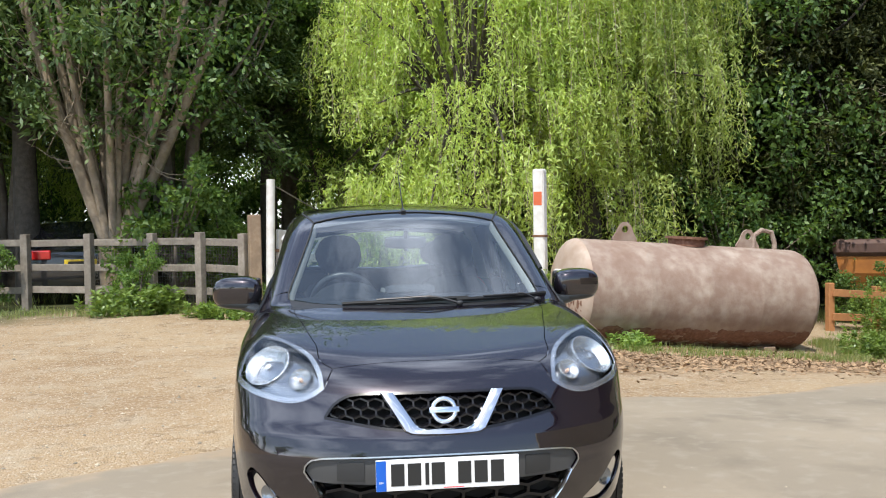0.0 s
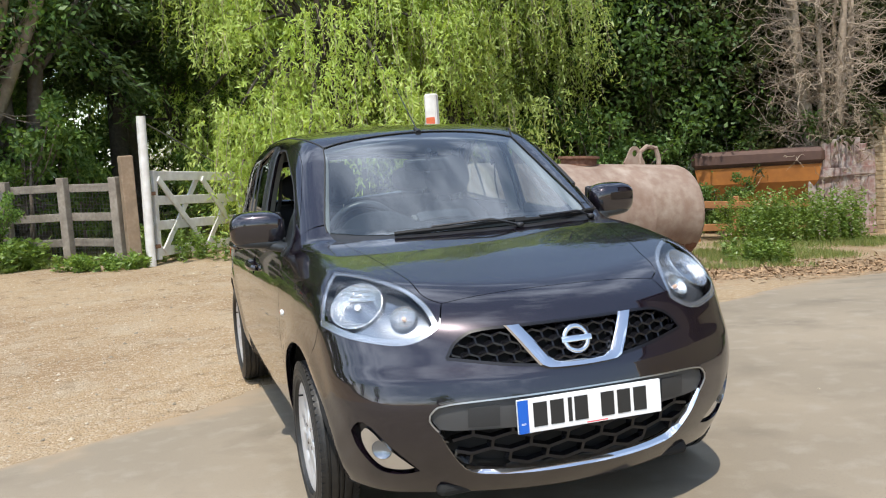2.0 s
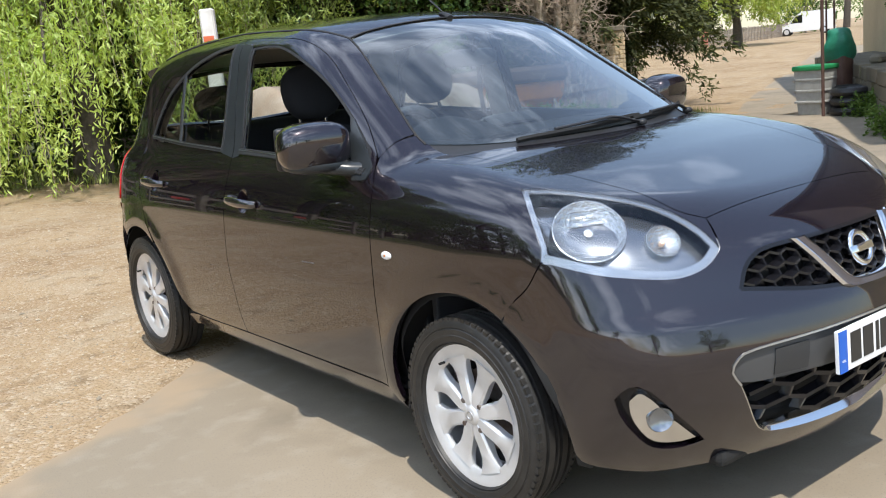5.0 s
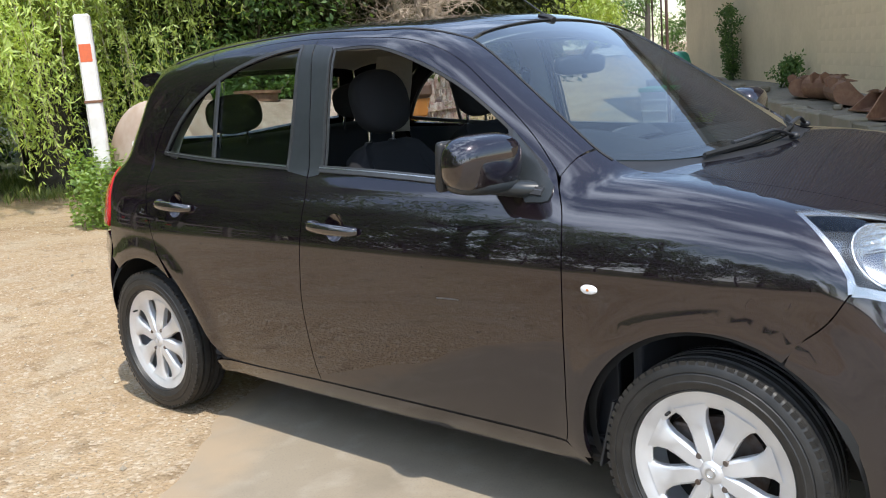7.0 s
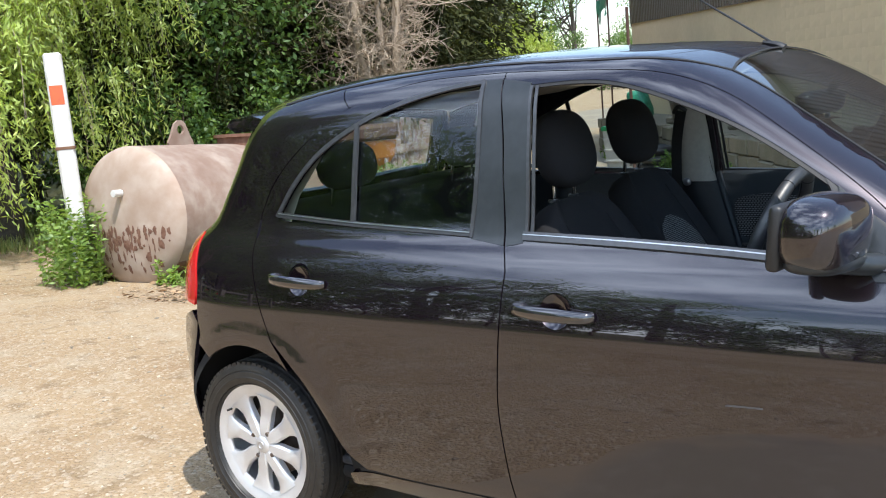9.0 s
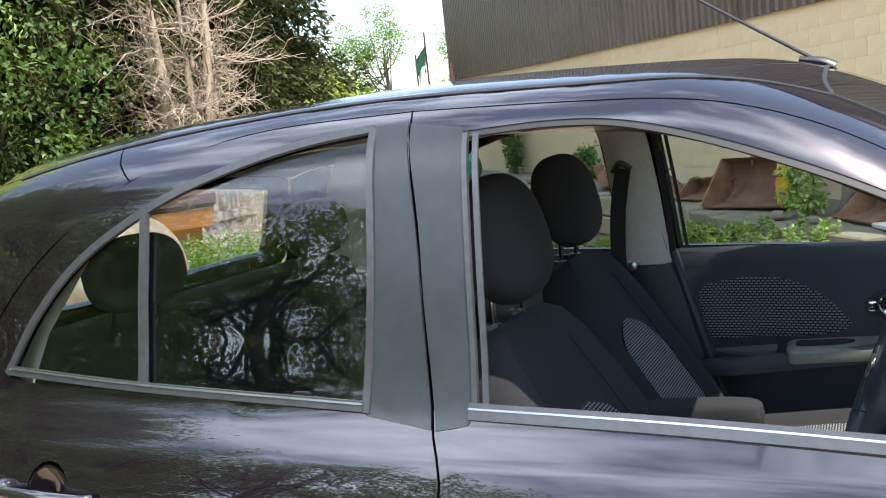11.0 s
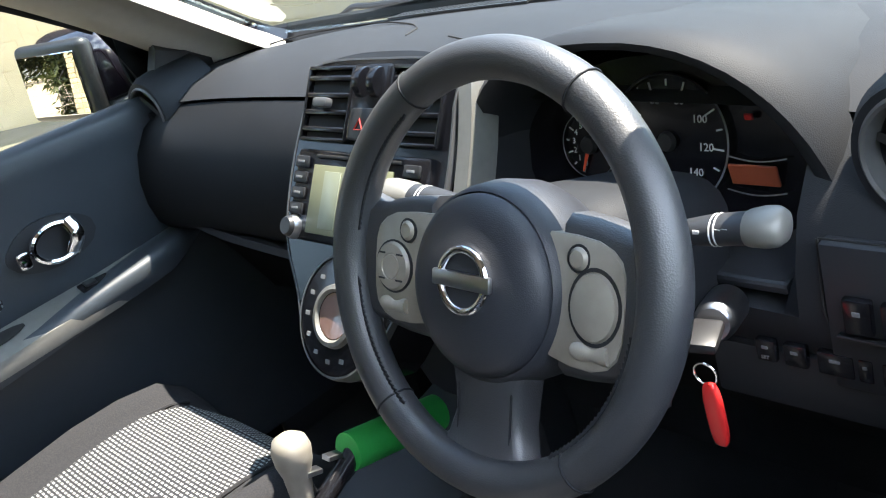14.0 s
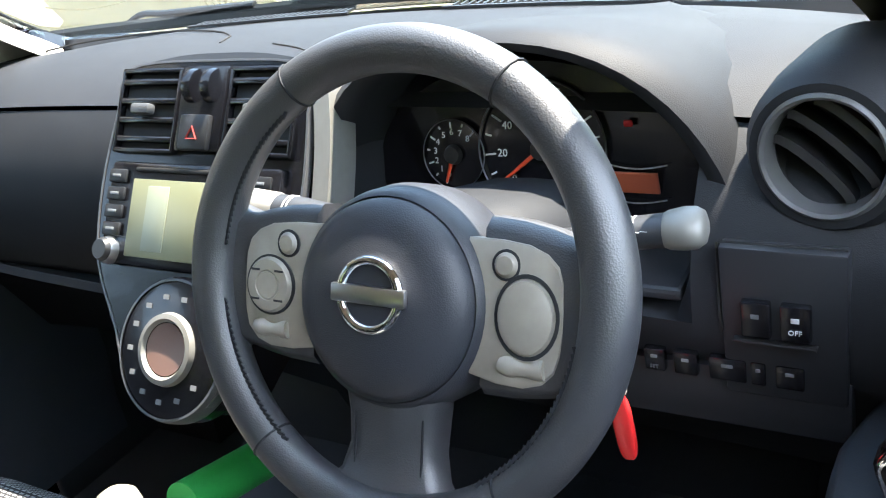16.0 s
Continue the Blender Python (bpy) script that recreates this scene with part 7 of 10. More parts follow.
def concrete_material():
    """Worn pale concrete; u runs in from the edge, where dirt has been carried over it."""
    m = mat("dusty_concrete", (.27, .245, .205), .85)
    nodes, link = m.node_tree.nodes, m.node_tree.links.new
    b = nodes["Principled BSDF"]
    tc = nodes.new("ShaderNodeTexCoord")
    at = tc.outputs["Object"]

    def layer(base, second, scale, lo, hi, amount, detail=5):
        tex = nodes.new("ShaderNodeTexNoise")
        tex.inputs["Scale"].default_value, tex.inputs["Detail"].default_value = scale, detail
        link(at, tex.inputs["Vector"])
        rng = nodes.new("ShaderNodeMapRange")
        rng.inputs["From Min"].default_value, rng.inputs["From Max"].default_value, rng.inputs["To Max"].default_value = lo, hi, amount
        link(tex.outputs[0], rng.inputs[0])
        mix = nodes.new("ShaderNodeMix")
        mix.data_type = "RGBA"
        link(rng.outputs[0], mix.inputs["Factor"])
        if isinstance(base, tuple):
            mix.inputs["A"].default_value = (*base, 1)
        else:
            link(base, mix.inputs["A"])
        mix.inputs["B"].default_value = (*second, 1)
        return mix.outputs["Result"], tex

    c, _ = layer((.285, .236, .172), (.355, .292, .212), .7, .4, .65, .9, 6)
    c, _ = layer(c, (.215, .178, .13), 1.9, .52, .70, .75, 8)
    c, _ = layer(c, (.375, .325, .255), 7, .52, .72, .6, 8)
    c, fine = layer(c, (.20, .175, .14), 130, .56, .72, .55, 3)
    sep = nodes.new("ShaderNodeSeparateXYZ")
    link(tc.outputs["UV"], sep.inputs[0])
    wob = nodes.new("ShaderNodeTexNoise")
    wob.inputs["Scale"].default_value, wob.inputs["Detail"].default_value = 2.6, 9
    link(at, wob.inputs["Vector"])
    edge = nodes.new("ShaderNodeMath")
    edge.operation = "MULTIPLY_ADD"
    edge.inputs[1].default_value = -1.3
    link(wob.outputs[0], edge.inputs[0])
    link(sep.outputs["X"], edge.inputs[2])
    over = nodes.new("ShaderNodeMapRange")
    over.inputs["From Min"].default_value, over.inputs["From Max"].default_value = -.62, -.34
    over.inputs["To Min"].default_value, over.inputs["To Max"].default_value = 1, 0
    link(edge.outputs[0], over.inputs[0])
    last = nodes.new("ShaderNodeMix")
    last.data_type = "RGBA"
    link(over.outputs[0], last.inputs["Factor"])
    link(c, last.inputs["A"])
    last.inputs["B"].default_value = (.37, .28, .185, 1)
    link(last.outputs["Result"], b.inputs["Base Color"])
    bn = nodes.new("ShaderNodeBump")
    bn.inputs["Strength"].default_value, bn.inputs["Distance"].default_value = .35, .003
    link(fine.outputs[0], bn.inputs["Height"])
    link(bn.outputs[0], b.inputs["Normal"])
    return m




def toned(m, value):
    """Sets the overall lightness of a material's colours."""
    nodes, link = m.node_tree.nodes, m.node_tree.links.new
    base = nodes["Principled BSDF"].inputs["Base Color"]
    hue = nodes.new("ShaderNodeHueSaturation")
    hue.inputs["Value"].default_value = value
    link(base.links[0].from_socket, hue.inputs["Color"])
    link(hue.outputs[0], base)
    return m


M["dirt"] = toned(dirt_material(), .86)
M["concrete"] = toned(concrete_material(), .86)
M["blockwork"] = mat("cream_blockwork", (.66, .53, .335), .9, grain=(9, (.60, .475, .295), .6), stain=(.9, (.53, .42, .265), .6), bump=(70, .4, .004), per_object=.02)
M["mortar"] = mat("cream_mortar", (.64, .515, .328), .95, grain=(30, (.59, .47, .30), .6))
M["cladding"] = mat("brown_cladding", (.105, .075, .058), .45, .2, grain=(2, (.085, .062, .05), .7), stain=(.6, (.13, .095, .075), .4))
M["ledge_block"] = mat("old_concrete_block", (.20, .17, .125), .95, grain=(12, (.20, .175, .14), .8), stain=(3, (.14, .13, .08), .6), bump=(40, .6, .01), per_object=.18)
M["rust"] = mat("rusty_steel", (.17, .085, .048), .8, .1, grain=(16, (.26, .15, .085), .8), stain=(4, (.10, .05, .032), .7), bump=(60, .4, .004), per_object=.15)
M["tank_paint"] = mat("weathered_tank_paint", (.28, .20, .155), .8, grain=(7, (.40, .33, .27), .85), stain=(2.2, (.19, .115, .082), .7), bump=(45, .4, .004))
M["tank_rust"] = mat("flaking_tank_rust", (.14, .065, .040), .9, grain=(20, (.24, .13, .085), .7), bump=(60, .5, .004))
M["tank_end"] = mat("chalky_tank_end", (.46, .37, .30), .8, grain=(6, (.37, .27, .20), .8), stain=(2.2, (.30, .20, .14), .6), bump=(45, .3, .003))
M["grey_wood"] = mat("weathered_grey_timber", (.24, .205, .165), .9, grain=(22, (.33, .295, .25), .7), stain=(5, (.15, .125, .10), .6), bump=(60, .5, .004), per_object=.15)
M["brown_wood"] = mat("brown_timber_post", (.27, .19, .12), .85, grain=(18, (.34, .26, .18), .7), stain=(4, (.17, .12, .08), .6), bump=(50, .5, .004), per_object=.1)
M["orange_wood"] = mat("orange_brown_timber", (.42, .19, .075), .75, grain=(15, (.33, .15, .06), .7), bump=(50, .3, .003), per_object=.12)
M["white_wood"] = mat("flaking_white_paint", (.74, .73, .70), .6, grain=(14, (.60, .58, .54), .5), stain=(5, (.36, .31, .25), .35), bump=(40, .3, .003))
M["sign_red"] = mat("orange_red_paint", (.62, .13, .045), .6, grain=(40, (.5, .11, .05), .6))
M["wire"] = mat("galvanised_wire", (.22, .22, .21), .5, .7)
M["bark"] = mat("grey_brown_bark", (.14, .11, .085), .95, grain=(14, (.21, .175, .145), .8), stain=(3, (.085, .068, .05), .6), bump=(40, .8, .015))
M["bark_warm"] = mat("warm_brown_bark", (.28, .22, .155), .95, grain=(14, (.37, .30, .225), .8), stain=(3, (.15, .115, .08), .6), bump=(40, .8, .012))
M["bark_pale"] = mat("pale_bare_bark", (.40, .325, .245), .95, grain=(16, (.28, .215, .155), .7), bump=(40, .7, .01))
M["bark_dark"] = mat("dark_bark", (.06, .05, .04), .95, grain=(14, (.10, .085, .07), .7), bump=(40, .7, .012))
M["willow"] = leaf_mat("willow_leaf", (.35, .46, .11), (.62, .72, .26), .52, .05)
M["willow_far"] = leaf_mat("yellow_willow_leaf", (.30, .40, .06), (.44, .50, .12), .45)
M["leaf"] = leaf_mat("broad_leaf", (.085, .165, .040), (.22, .33, .085), .45, .05)
M["leaf_dark"] = leaf_mat("dark_leaf", (.045, .095, .027), (.15, .24, .066), .42, .05)
M["needle_leaf"] = leaf_mat("conifer_spray", (.034, .046, .018), (.105, .115, .042), .2, .04)
M["needle_mid"] = leaf_mat("cypress_spray", (.080, .135, .046), (.18, .25, .10), .36, .05)
M["weed"] = leaf_mat("weed_leaf", (.15, .25, .045), (.32, .44, .11), .42)
M["grass"] = leaf_mat("grass_blade", (.13, .20, .045), (.33, .34, .13), .35)
M["litter"] = mat("dry_litter", (.30, .20, .115), .95, island=.45)
M["stone"] = mat("pale_gravel", (.37, .315, .235), .9, island=.45)
M["door_paint"] = mat("peeling_white_door", (.55, .50, .47), .8, grain=(9, (.24, .085, .075), .8), stain=(4, (.33, .19, .16), .6), bump=(40, .5, .004))
M["brick_cream"] = mat("cream_brick", (.52, .41, .26), .9, grain=(20, (.42, .32, .20), .7), bump=(60, .4, .004), per_object=.14)
M["yellow"] = mat("yellow_machine_paint", (.72, .42, .025), .5, grain=(14, (.50, .27, .03), .6))
M["red_paint"] = mat("red_machine_paint", (.55, .06, .03), .5, grain=(14, (.4, .06, .03), .5))
M["orange_steel"] = mat("orange_steel", (.52, .20, .045), .6, grain=(6, (.38, .14, .04), .7))
M["brown_steel"] = mat("dark_brown_steel", (.085, .045, .035), .7, grain=(6, (.12, .065, .045), .7))
M["white_paint"] = mat("white_van_paint", (.78, .78, .77), .3, coat=.5, grain=(3, (.7, .7, .68), .4))
M["dark_car"] = mat("dark_car_paint", (.018, .019, .022), .25, coat=1.0, grain=(200, (.03, .03, .033), .5))
M["silver_car"] = mat("silver_car_paint", (.42, .43, .44), .3, .6, coat=1.0, grain=(200, (.38, .38, .39), .5))
M["car_glass"] = mat("dark_vehicle_glass", (.012, .014, .016), .06, coat=1.0)
M["plate_yellow"] = mat("plate_yellow", (.80, .56, .04), .35)
M["green_plastic"] = mat("green_plastic", (.015, .22, .075), .5, grain=(8, (.02, .28, .10), .5))
M["tarp"] = mat("green_tarpaulin", (.02, .17, .10), .5, grain=(5, (.03, .24, .15), .7), bump=(9, .5, .03))
M["grey_plastic"] = mat("grey_bin_plastic", (.36, .355, .335), .6, grain=(10, (.28, .28, .26), .6))
M["plank"] = mat("silvered_plank", (.23, .19, .15), .9, grain=(14, (.32, .275, .225), .7), stain=(3, (.13, .11, .085), .6), bump=(40, .5, .004), per_object=.2)


def sheet(xs, ys, lift_by=0.0):
    X, Y = np.meshgrid(xs, ys)
    Z = ground_z(X, Y) + lift_by
    n, k = X.shape
    idx = np.arange(n * k).reshape(n, k)
    faces = np.stack([idx[:-1, :-1], idx[:-1, 1:], idx[1:, 1:], idx[1:, :-1]], -1).reshape(-1, 4)
    return np.stack([X, Y, Z], -1).reshape(-1, 3), faces


far_steps = np.array([1, 2.5, 5, 8, 12, 18, 27, 40, 60, 100, 200, 420])
gx = np.concatenate([-12 - far_steps[::-1], np.linspace(-12, 16, 141), 16 + far_steps])
gy = np.concatenate([-10 - far_steps[::-1], np.linspace(-10, 18, 141), 18 + far_steps])
ground = part("ground", sheet(gx, gy), "dirt")
tagged(soft(ground, 60), "sandy gravel yard with grass beyond its edges", "ground", kind="structure")

# the worn concrete strip, its ragged edge half buried in dirt
left = dense([(-25, -14), (-5, 0), (-2.2, 1.95), (-1.1, 2.66), (-.6, 3.0), (.6, 3.55), (1.9, 3.95), (3, 3.9), (4.8, 4.9), (8, 6.6), (13, 9.6), (22, 15.5), (40, 24)], .12)
right = np.array([(-14, -22), (2, -10), (6.4, -1.2), wall_at(3, 1.64)[:2], wall_at(-8, 1.64)[:2], wall_at(-20, 2)[:2], (48, 20)])
share = np.linspace(0, 1, len(left))
rlen = np.concatenate([[0], np.cumsum(np.linalg.norm(np.diff(right, axis=0), axis=1))])
opposite = np.stack([np.interp(share * rlen[-1], rlen, right[:, i]) for i in (0, 1)], 1)
rng = np.random.default_rng(5)
wig = np.convolve(rng.normal(0, .10, len(left) + 8), np.ones(9) / 9, "valid") + rng.normal(0, .012, len(left))
across = np.concatenate([[0, .012, .03, .06, .1], np.linspace(.16, 1, 14)])
pad_v, pad_uv = [], []
for i in range(len(left)):
    way = opposite[i] - left[i]
    span = np.linalg.norm(way)
    start = left[i] + way / span * wig[i]
    for a in across:
        p = start + way * a
        pad_v.append((p[0], p[1], gz(p[0], p[1]) + (.008 if a > 0 else -.004)))
        pad_uv.append((a * span, i * .12))
k = len(across)
pad_f = [(i * k + j, i * k + j + 1, (i + 1) * k + j + 1, (i + 1) * k + j) for i in range(len(left) - 1) for j in range(k - 1)]
road = part("road", (pad_v, pad_f), "concrete")
layer = road.data.uv_layers.new(name="flat")
loop_v = np.empty(len(road.data.loops), int)
road.data.loops.foreach_get("vertex_index", loop_v)
layer.data.foreach_set("uv", np.array(pad_uv)[loop_v].ravel())
soft(road, 60)
tagged(road, "dusty worn concrete roadway with a ragged dirt-covered edge", "road", kind="structure")


def pad_edge_side(x, y):
    """Signed distance: above zero off the concrete."""
    d = np.hypot(left[:, 0] - x, left[:, 1] - y)
    i = min(int(d.argmin()), len(left) - 2)
    t = left[i + 1] - left[i]
    return (t[0] * (y - left[i][1]) - t[1] * (x - left[i][0])) / np.hypot(*t)


# ---------------------------------------------------------------- leaf and branch makers
def mass(name, quads, material, parent=None, label=""):
    """Many separate four-cornered leaves as one mesh."""
    n = len(quads)
    me = bpy.data.meshes.new(name)
    me.vertices.add(n * 4)
    me.vertices.foreach_set("co", np.ascontiguousarray(quads, dtype=np.float32).ravel())
    me.loops.add(n * 4)
    me.loops.foreach_set("vertex_index", np.arange(n * 4, dtype=np.int32))
    me.polygons.add(n)
    me.polygons.foreach_set("loop_start", np.arange(0, n * 4, 4, dtype=np.int32))
    me.update(calc_edges=True)
    me.materials.append(M[material])
    ob = new(name, me)
    if parent is not None:
        ob.parent = parent
        ob.matrix_parent_inverse = parent.matrix_world.inverted()
    if label:
        tagged(ob, label)
    return ob


def unit(v):
    return v / (np.linalg.norm(v, axis=-1, keepdims=True) + 1e-9)


def leaves(at, way, length, width, rng, flat=0.0):
    """Pointed leaves from their foot along a direction."""
    n = len(at)
    way = unit(way)
    side = rng.normal(size=(n, 3))
    side[:, 2] *= 1 - flat
    side = unit(np.cross(way, np.cross(side, way)))
    L = (length * rng.uniform(.65, 1.25, n))[:, None]
    W = (width * rng.uniform(.7, 1.2, n))[:, None] / 2
    mid = at + way * L * .45
    return np.stack([at, mid + side * W, at + way * L, mid - side * W], 1)


def clump(centres, radius, per, length, width, rng, droop=.25, squash=.75):
    """Leaves round branch ends."""
    n = len(centres) * per
    off = unit(rng.normal(size=(n, 3))) * rng.uniform(.15, 1, (n, 1)) ** .6
    rad = np.repeat(radius * rng.uniform(.6, 1.35, len(centres)), per)[:, None]
    at = np.repeat(centres, per, 0) + off * rad * np.array([1, 1, squash])
    way = off * .8 + rng.normal(0, .55, (n, 3))
    way[:, 2] -= droop
    return leaves(at, way, length, width, rng, .4)


def tube(points, radii, n=6, wob=0.0):
    path = dense(points, max(.12, np.linalg.norm(np.array(points[-1]) - np.array(points[0])) / 12))
    t = np.linspace(0, 1, len(path))
    r = np.interp(t, np.linspace(0, 1, len(radii)), radii)
    return sweep(path, (.83, .37, .05), ring_profile(1, n), scale=r)


def twig(base, way, length, rng, bend=.25, lift_up=.2, steps=4):
    pts = [np.array(base, float)]
    d = np.array(way, float)
    for _ in range(steps):
        d = d + rng.normal(0, bend, 3) + np.array([0, 0, lift_up])
        d /= np.linalg.norm(d)
        pts.append(pts[-1] + d * length / steps)
    return pts


def plant_root(name, x, y, label, category, group="", spin=0.0, size=1.0, kind=""):
    ob = new(name)
    ob.matrix_world = pose(x, y, gz(x, y) - .03, 0, 0, spin) @ Matrix.Diagonal((size, size, size, 1))
    tagged(ob, label, category, group, kind)
    return ob


def crown_points(n, rng, h0, h1, r, shape=1.0, lobes=7):
    """Branch ends in an uneven crown of several lobes."""
    pts = []
    lobe = [np.array([r * .62 * math.cos(a), r * .62 * math.sin(a), h0 + (h1 - h0) * f]) for a, f in zip(rng.uniform(0, 6.28, lobes), np.linspace(.18, .85, lobes))]
    lobe.append(np.array([0, 0, h0 + (h1 - h0) * .7]))
    while len(pts) < n:
        c = lobe[rng.integers(len(lobe))]
        f = np.clip((c[2] - h0) / (h1 - h0), 0, 1)
        reach = r * (.62 - .25 * abs(f - .45)) * shape
        p = c + unit(rng.normal(size=3)) * reach * rng.uniform(.45, 1) * np.array([1, 1, .8])
        if p[2] > h0 * .8:
            pts.append(p)
    return np.array(pts)


def broadleaf(name, x, y, seed, height, r, h0, material, label, n=150, per=55, leaf=.13, bark="bark", stems=1, lean=(0, 0), r0=.17, group="woodland trees", category="tree"):
    rng = np.random.default_rng(seed)
    ob = plant_root(name, x, y, label, category, group)
    ob_m = ob.matrix_world.copy()
    ob.matrix_world = Matrix.Identity(4)
    bits = []
    ends = crown_points(n, rng, h0, height, r)
    for s in range(stems):
        a = rng.uniform(0, 6.28)
        foot = np.array([.12 * (stems - 1) * math.cos(a), .12 * (stems - 1) * math.sin(a), 0])
        top = np.array([lean[0] + .5 * (stems - 1) * math.cos(a) + rng.normal(0, .2), lean[1] + .5 * (stems - 1) * math.sin(a) + rng.normal(0, .2), height * .72])
        mid = foot + (top - foot) * .45 + rng.normal(0, .12, 3)
        bits.append(tube([foot, foot + (mid - foot) * .5 + rng.normal(0, .05, 3), mid, top], [r0 * 1.25, r0, r0 * .8, r0 * .25], 9))
        for e in ends[rng.choice(len(ends), 16 // stems + 4, replace=False)]:
            f = rng.uniform(.3, .9)
            start = foot + (top - foot) * f
            knee = (start + e) / 2 + np.array([0, 0, -.12 * np.linalg.norm(e - start)])
            bits.append(tube([start, knee, e], [r0 * .42 * (1.1 - f * .6), r0 * .22, .012], 5))
    soft(part("trunk", join(*bits), bark, ob), 70)
    mass("crown", clump(ends, r * .19, per, leaf, leaf * .55, rng), material, ob)
    ob.matrix_world = ob_m
    return ob


def willow(name, x, y, seed, height, r, low, material, label, strands=900, leaf=.12, step=.05, group="weeping willows"):
    """Limbs that arch out to many boughs; from each hangs a tuft of strands with narrow leaves."""
    rng = np.random.default_rng(seed)
    ob = plant_root(name, x, y, label, "tree", group)
    ob_m = ob.matrix_world.copy()
    ob.matrix_world = Matrix.Identity(4)
    fork = np.array([-.05, .1, height * .3])
    bits = [tube([(0, 0, 0), (.1, .05, height * .16), tuple(fork)], [.34, .26, .22], 10)]
    out_q, strand_q = [], []
    for b in range(strands // 26):
        a = b * 2.4 + rng.uniform(-.5, .5)
        f = rng.uniform(0, 1) ** .8
        z = low + 1.3 + (height - low - 1.3) * f
        reach = r * math.sqrt(max(.02, 1 - (f * .98) ** 2.4)) * rng.uniform(.55, 1.05)
        out = np.array([math.cos(a), math.sin(a), 0])
        tip = out * reach + np.array([0, 0, z])
        if b % 2 == 0:
            bits.append(tube([fork, fork + (tip - fork) * .5 + np.array([0, 0, .12 * height * (1 - f)]), tip], [.09, .05, .012], 5))
        width = rng.uniform(.22, .5)
        long = rng.uniform(.7, 2.5) * (1.0 if f > .3 else .8)
        for s in range(26):
            p = tip + rng.normal(0, 1, 3) * np.array([width, width, .16])
            drop = min(long * rng.uniform(.45, 1.15), max(.35, p[2] - low - rng.uniform(0, .5)))
            n = max(5, int(drop / step))
            t = np.linspace(0, 1, n)
            swing = rng.uniform(.12, .42)
            aa = a + rng.normal(0, .7)
            line = np.stack([p[0] + math.cos(aa) * swing * np.sin(t * 1.5), p[1] + math.sin(aa) * swing * np.sin(t * 1.5), p[2] + .30 * np.sin(np.minimum(t * 4, math.pi)) * (1 - t) - drop * t ** 1.3], 1)
            line += np.cumsum(rng.normal(0, .010, line.shape), 0)
            for _ in range(2):
                way = np.array([0, 0, -.75]) + rng.normal(0, .6, (n, 3))
                out_q.append(leaves(line + rng.normal(0, .025, line.shape), way, leaf, leaf * .24, rng))
            if s % 3 == 0:
                w = np.array([.003, 0, 0])
                q = line[::4]
                strand_q.append(np.stack([q[:-1] - w, q[:-1] + w, q[1:] + w, q[1:] - w], 1))
    soft(part("trunk", join(*bits), "bark_dark", ob), 70)
    mass("crown", np.vstack(out_q), material, ob)
    mass("twig", np.vstack(strand_q), "bark_pale", ob, "thin hanging yellow twigs")
    ob.matrix_world = ob_m
    return ob


def conifer(name, x, y, seed, height, r, h0, material, label, tiers=46, leaf=.20, bark="bark_dark", stems=1, top_open=.35):
    """Layered drooping boughs with flat sprays."""
    rng = np.random.default_rng(seed)
    ob = plant_root(name, x, y, label, "tree", "conifers")
    ob_m = ob.matrix_world.copy()
    ob.matrix_world = Matrix.Identity(4)
    bits = [tube([(0, 0, 0), (.05, .08, height * .5), (0, 0, height)], [.24, .16, .03], 9)]
    quads = []
    for i in range(tiers * 4):
        f = rng.uniform(0, 1) ** .9
        z = h0 + (height - h0) * f
        a = rng.uniform(0, 6.28)
        reach = r * (1 - f) ** top_open * rng.uniform(.55, 1.0) + .3
        out = np.array([math.cos(a), math.sin(a), 0])
        pts = [np.array([0, 0, z]), out * reach * .5 + np.array([0, 0, z + .18 * reach]), out * reach + np.array([0, 0, z + rng.uniform(-.25, .2) * reach])]
        if i % 3 == 0:
            bits.append(tube(pts, [.045, .03, .01], 5))
        line = dense(pts, .16)
        line = line[len(line) // 4:]
        side = np.array([-out[1], out[0], 0])
        c = np.vstack([line + side * rng.normal(0, .16, (len(line), 1)) * np.linspace(1.2, .5, len(line))[:, None] for _ in range(3)])
        c += rng.normal(0, .07, c.shape)
        n = len(c)
        way = np.repeat(c, 9, 0) * 0 + out * .8 + rng.normal(0, .6, (n * 9, 3)) + np.array([0, 0, -.35])
        quads.append(leaves(np.repeat(c, 9, 0) + rng.normal(0, .09, (n * 9, 3)), way, leaf, leaf * .30, rng, .6))
    soft(part("trunk", join(*bits), bark, ob), 70)
    mass("crown", np.vstack(quads), material, ob)
    ob.matrix_world = ob_m
    return ob


def place(ob, x, y, spin, size):
    return copy_thing(ob, pose(x, y, gz(x, y) - .03, 0, 0, spin) @ Matrix.Diagonal((size, size, size, 1)))


# ---------------------------------------------------------------- trees
willow("willow_tree", 2.4, 14.3, 3, 9.0, 2.9, .1, "willow", "weeping willow with sunlit yellow-green strands near the gate", 2600)
w2 = willow("willow_tree", 4.8, 15.2, 8, 9.8, 2.75, .9, "willow", "tall weeping willow hanging over the rusty tank", 3000)
place(w2, -7.5, 18.0, 75, .85)
place(w2, 1.2, 20.5, 210, 1.1)
wf = willow("willow_tree", 48.2, 34.2, 12, 7.2, 3.3, .8, "willow_far", "bright yellow-green willow beside the far track", 1500, .32, .14)
place(wf, 43.0, 40.0, 100, 1.5)

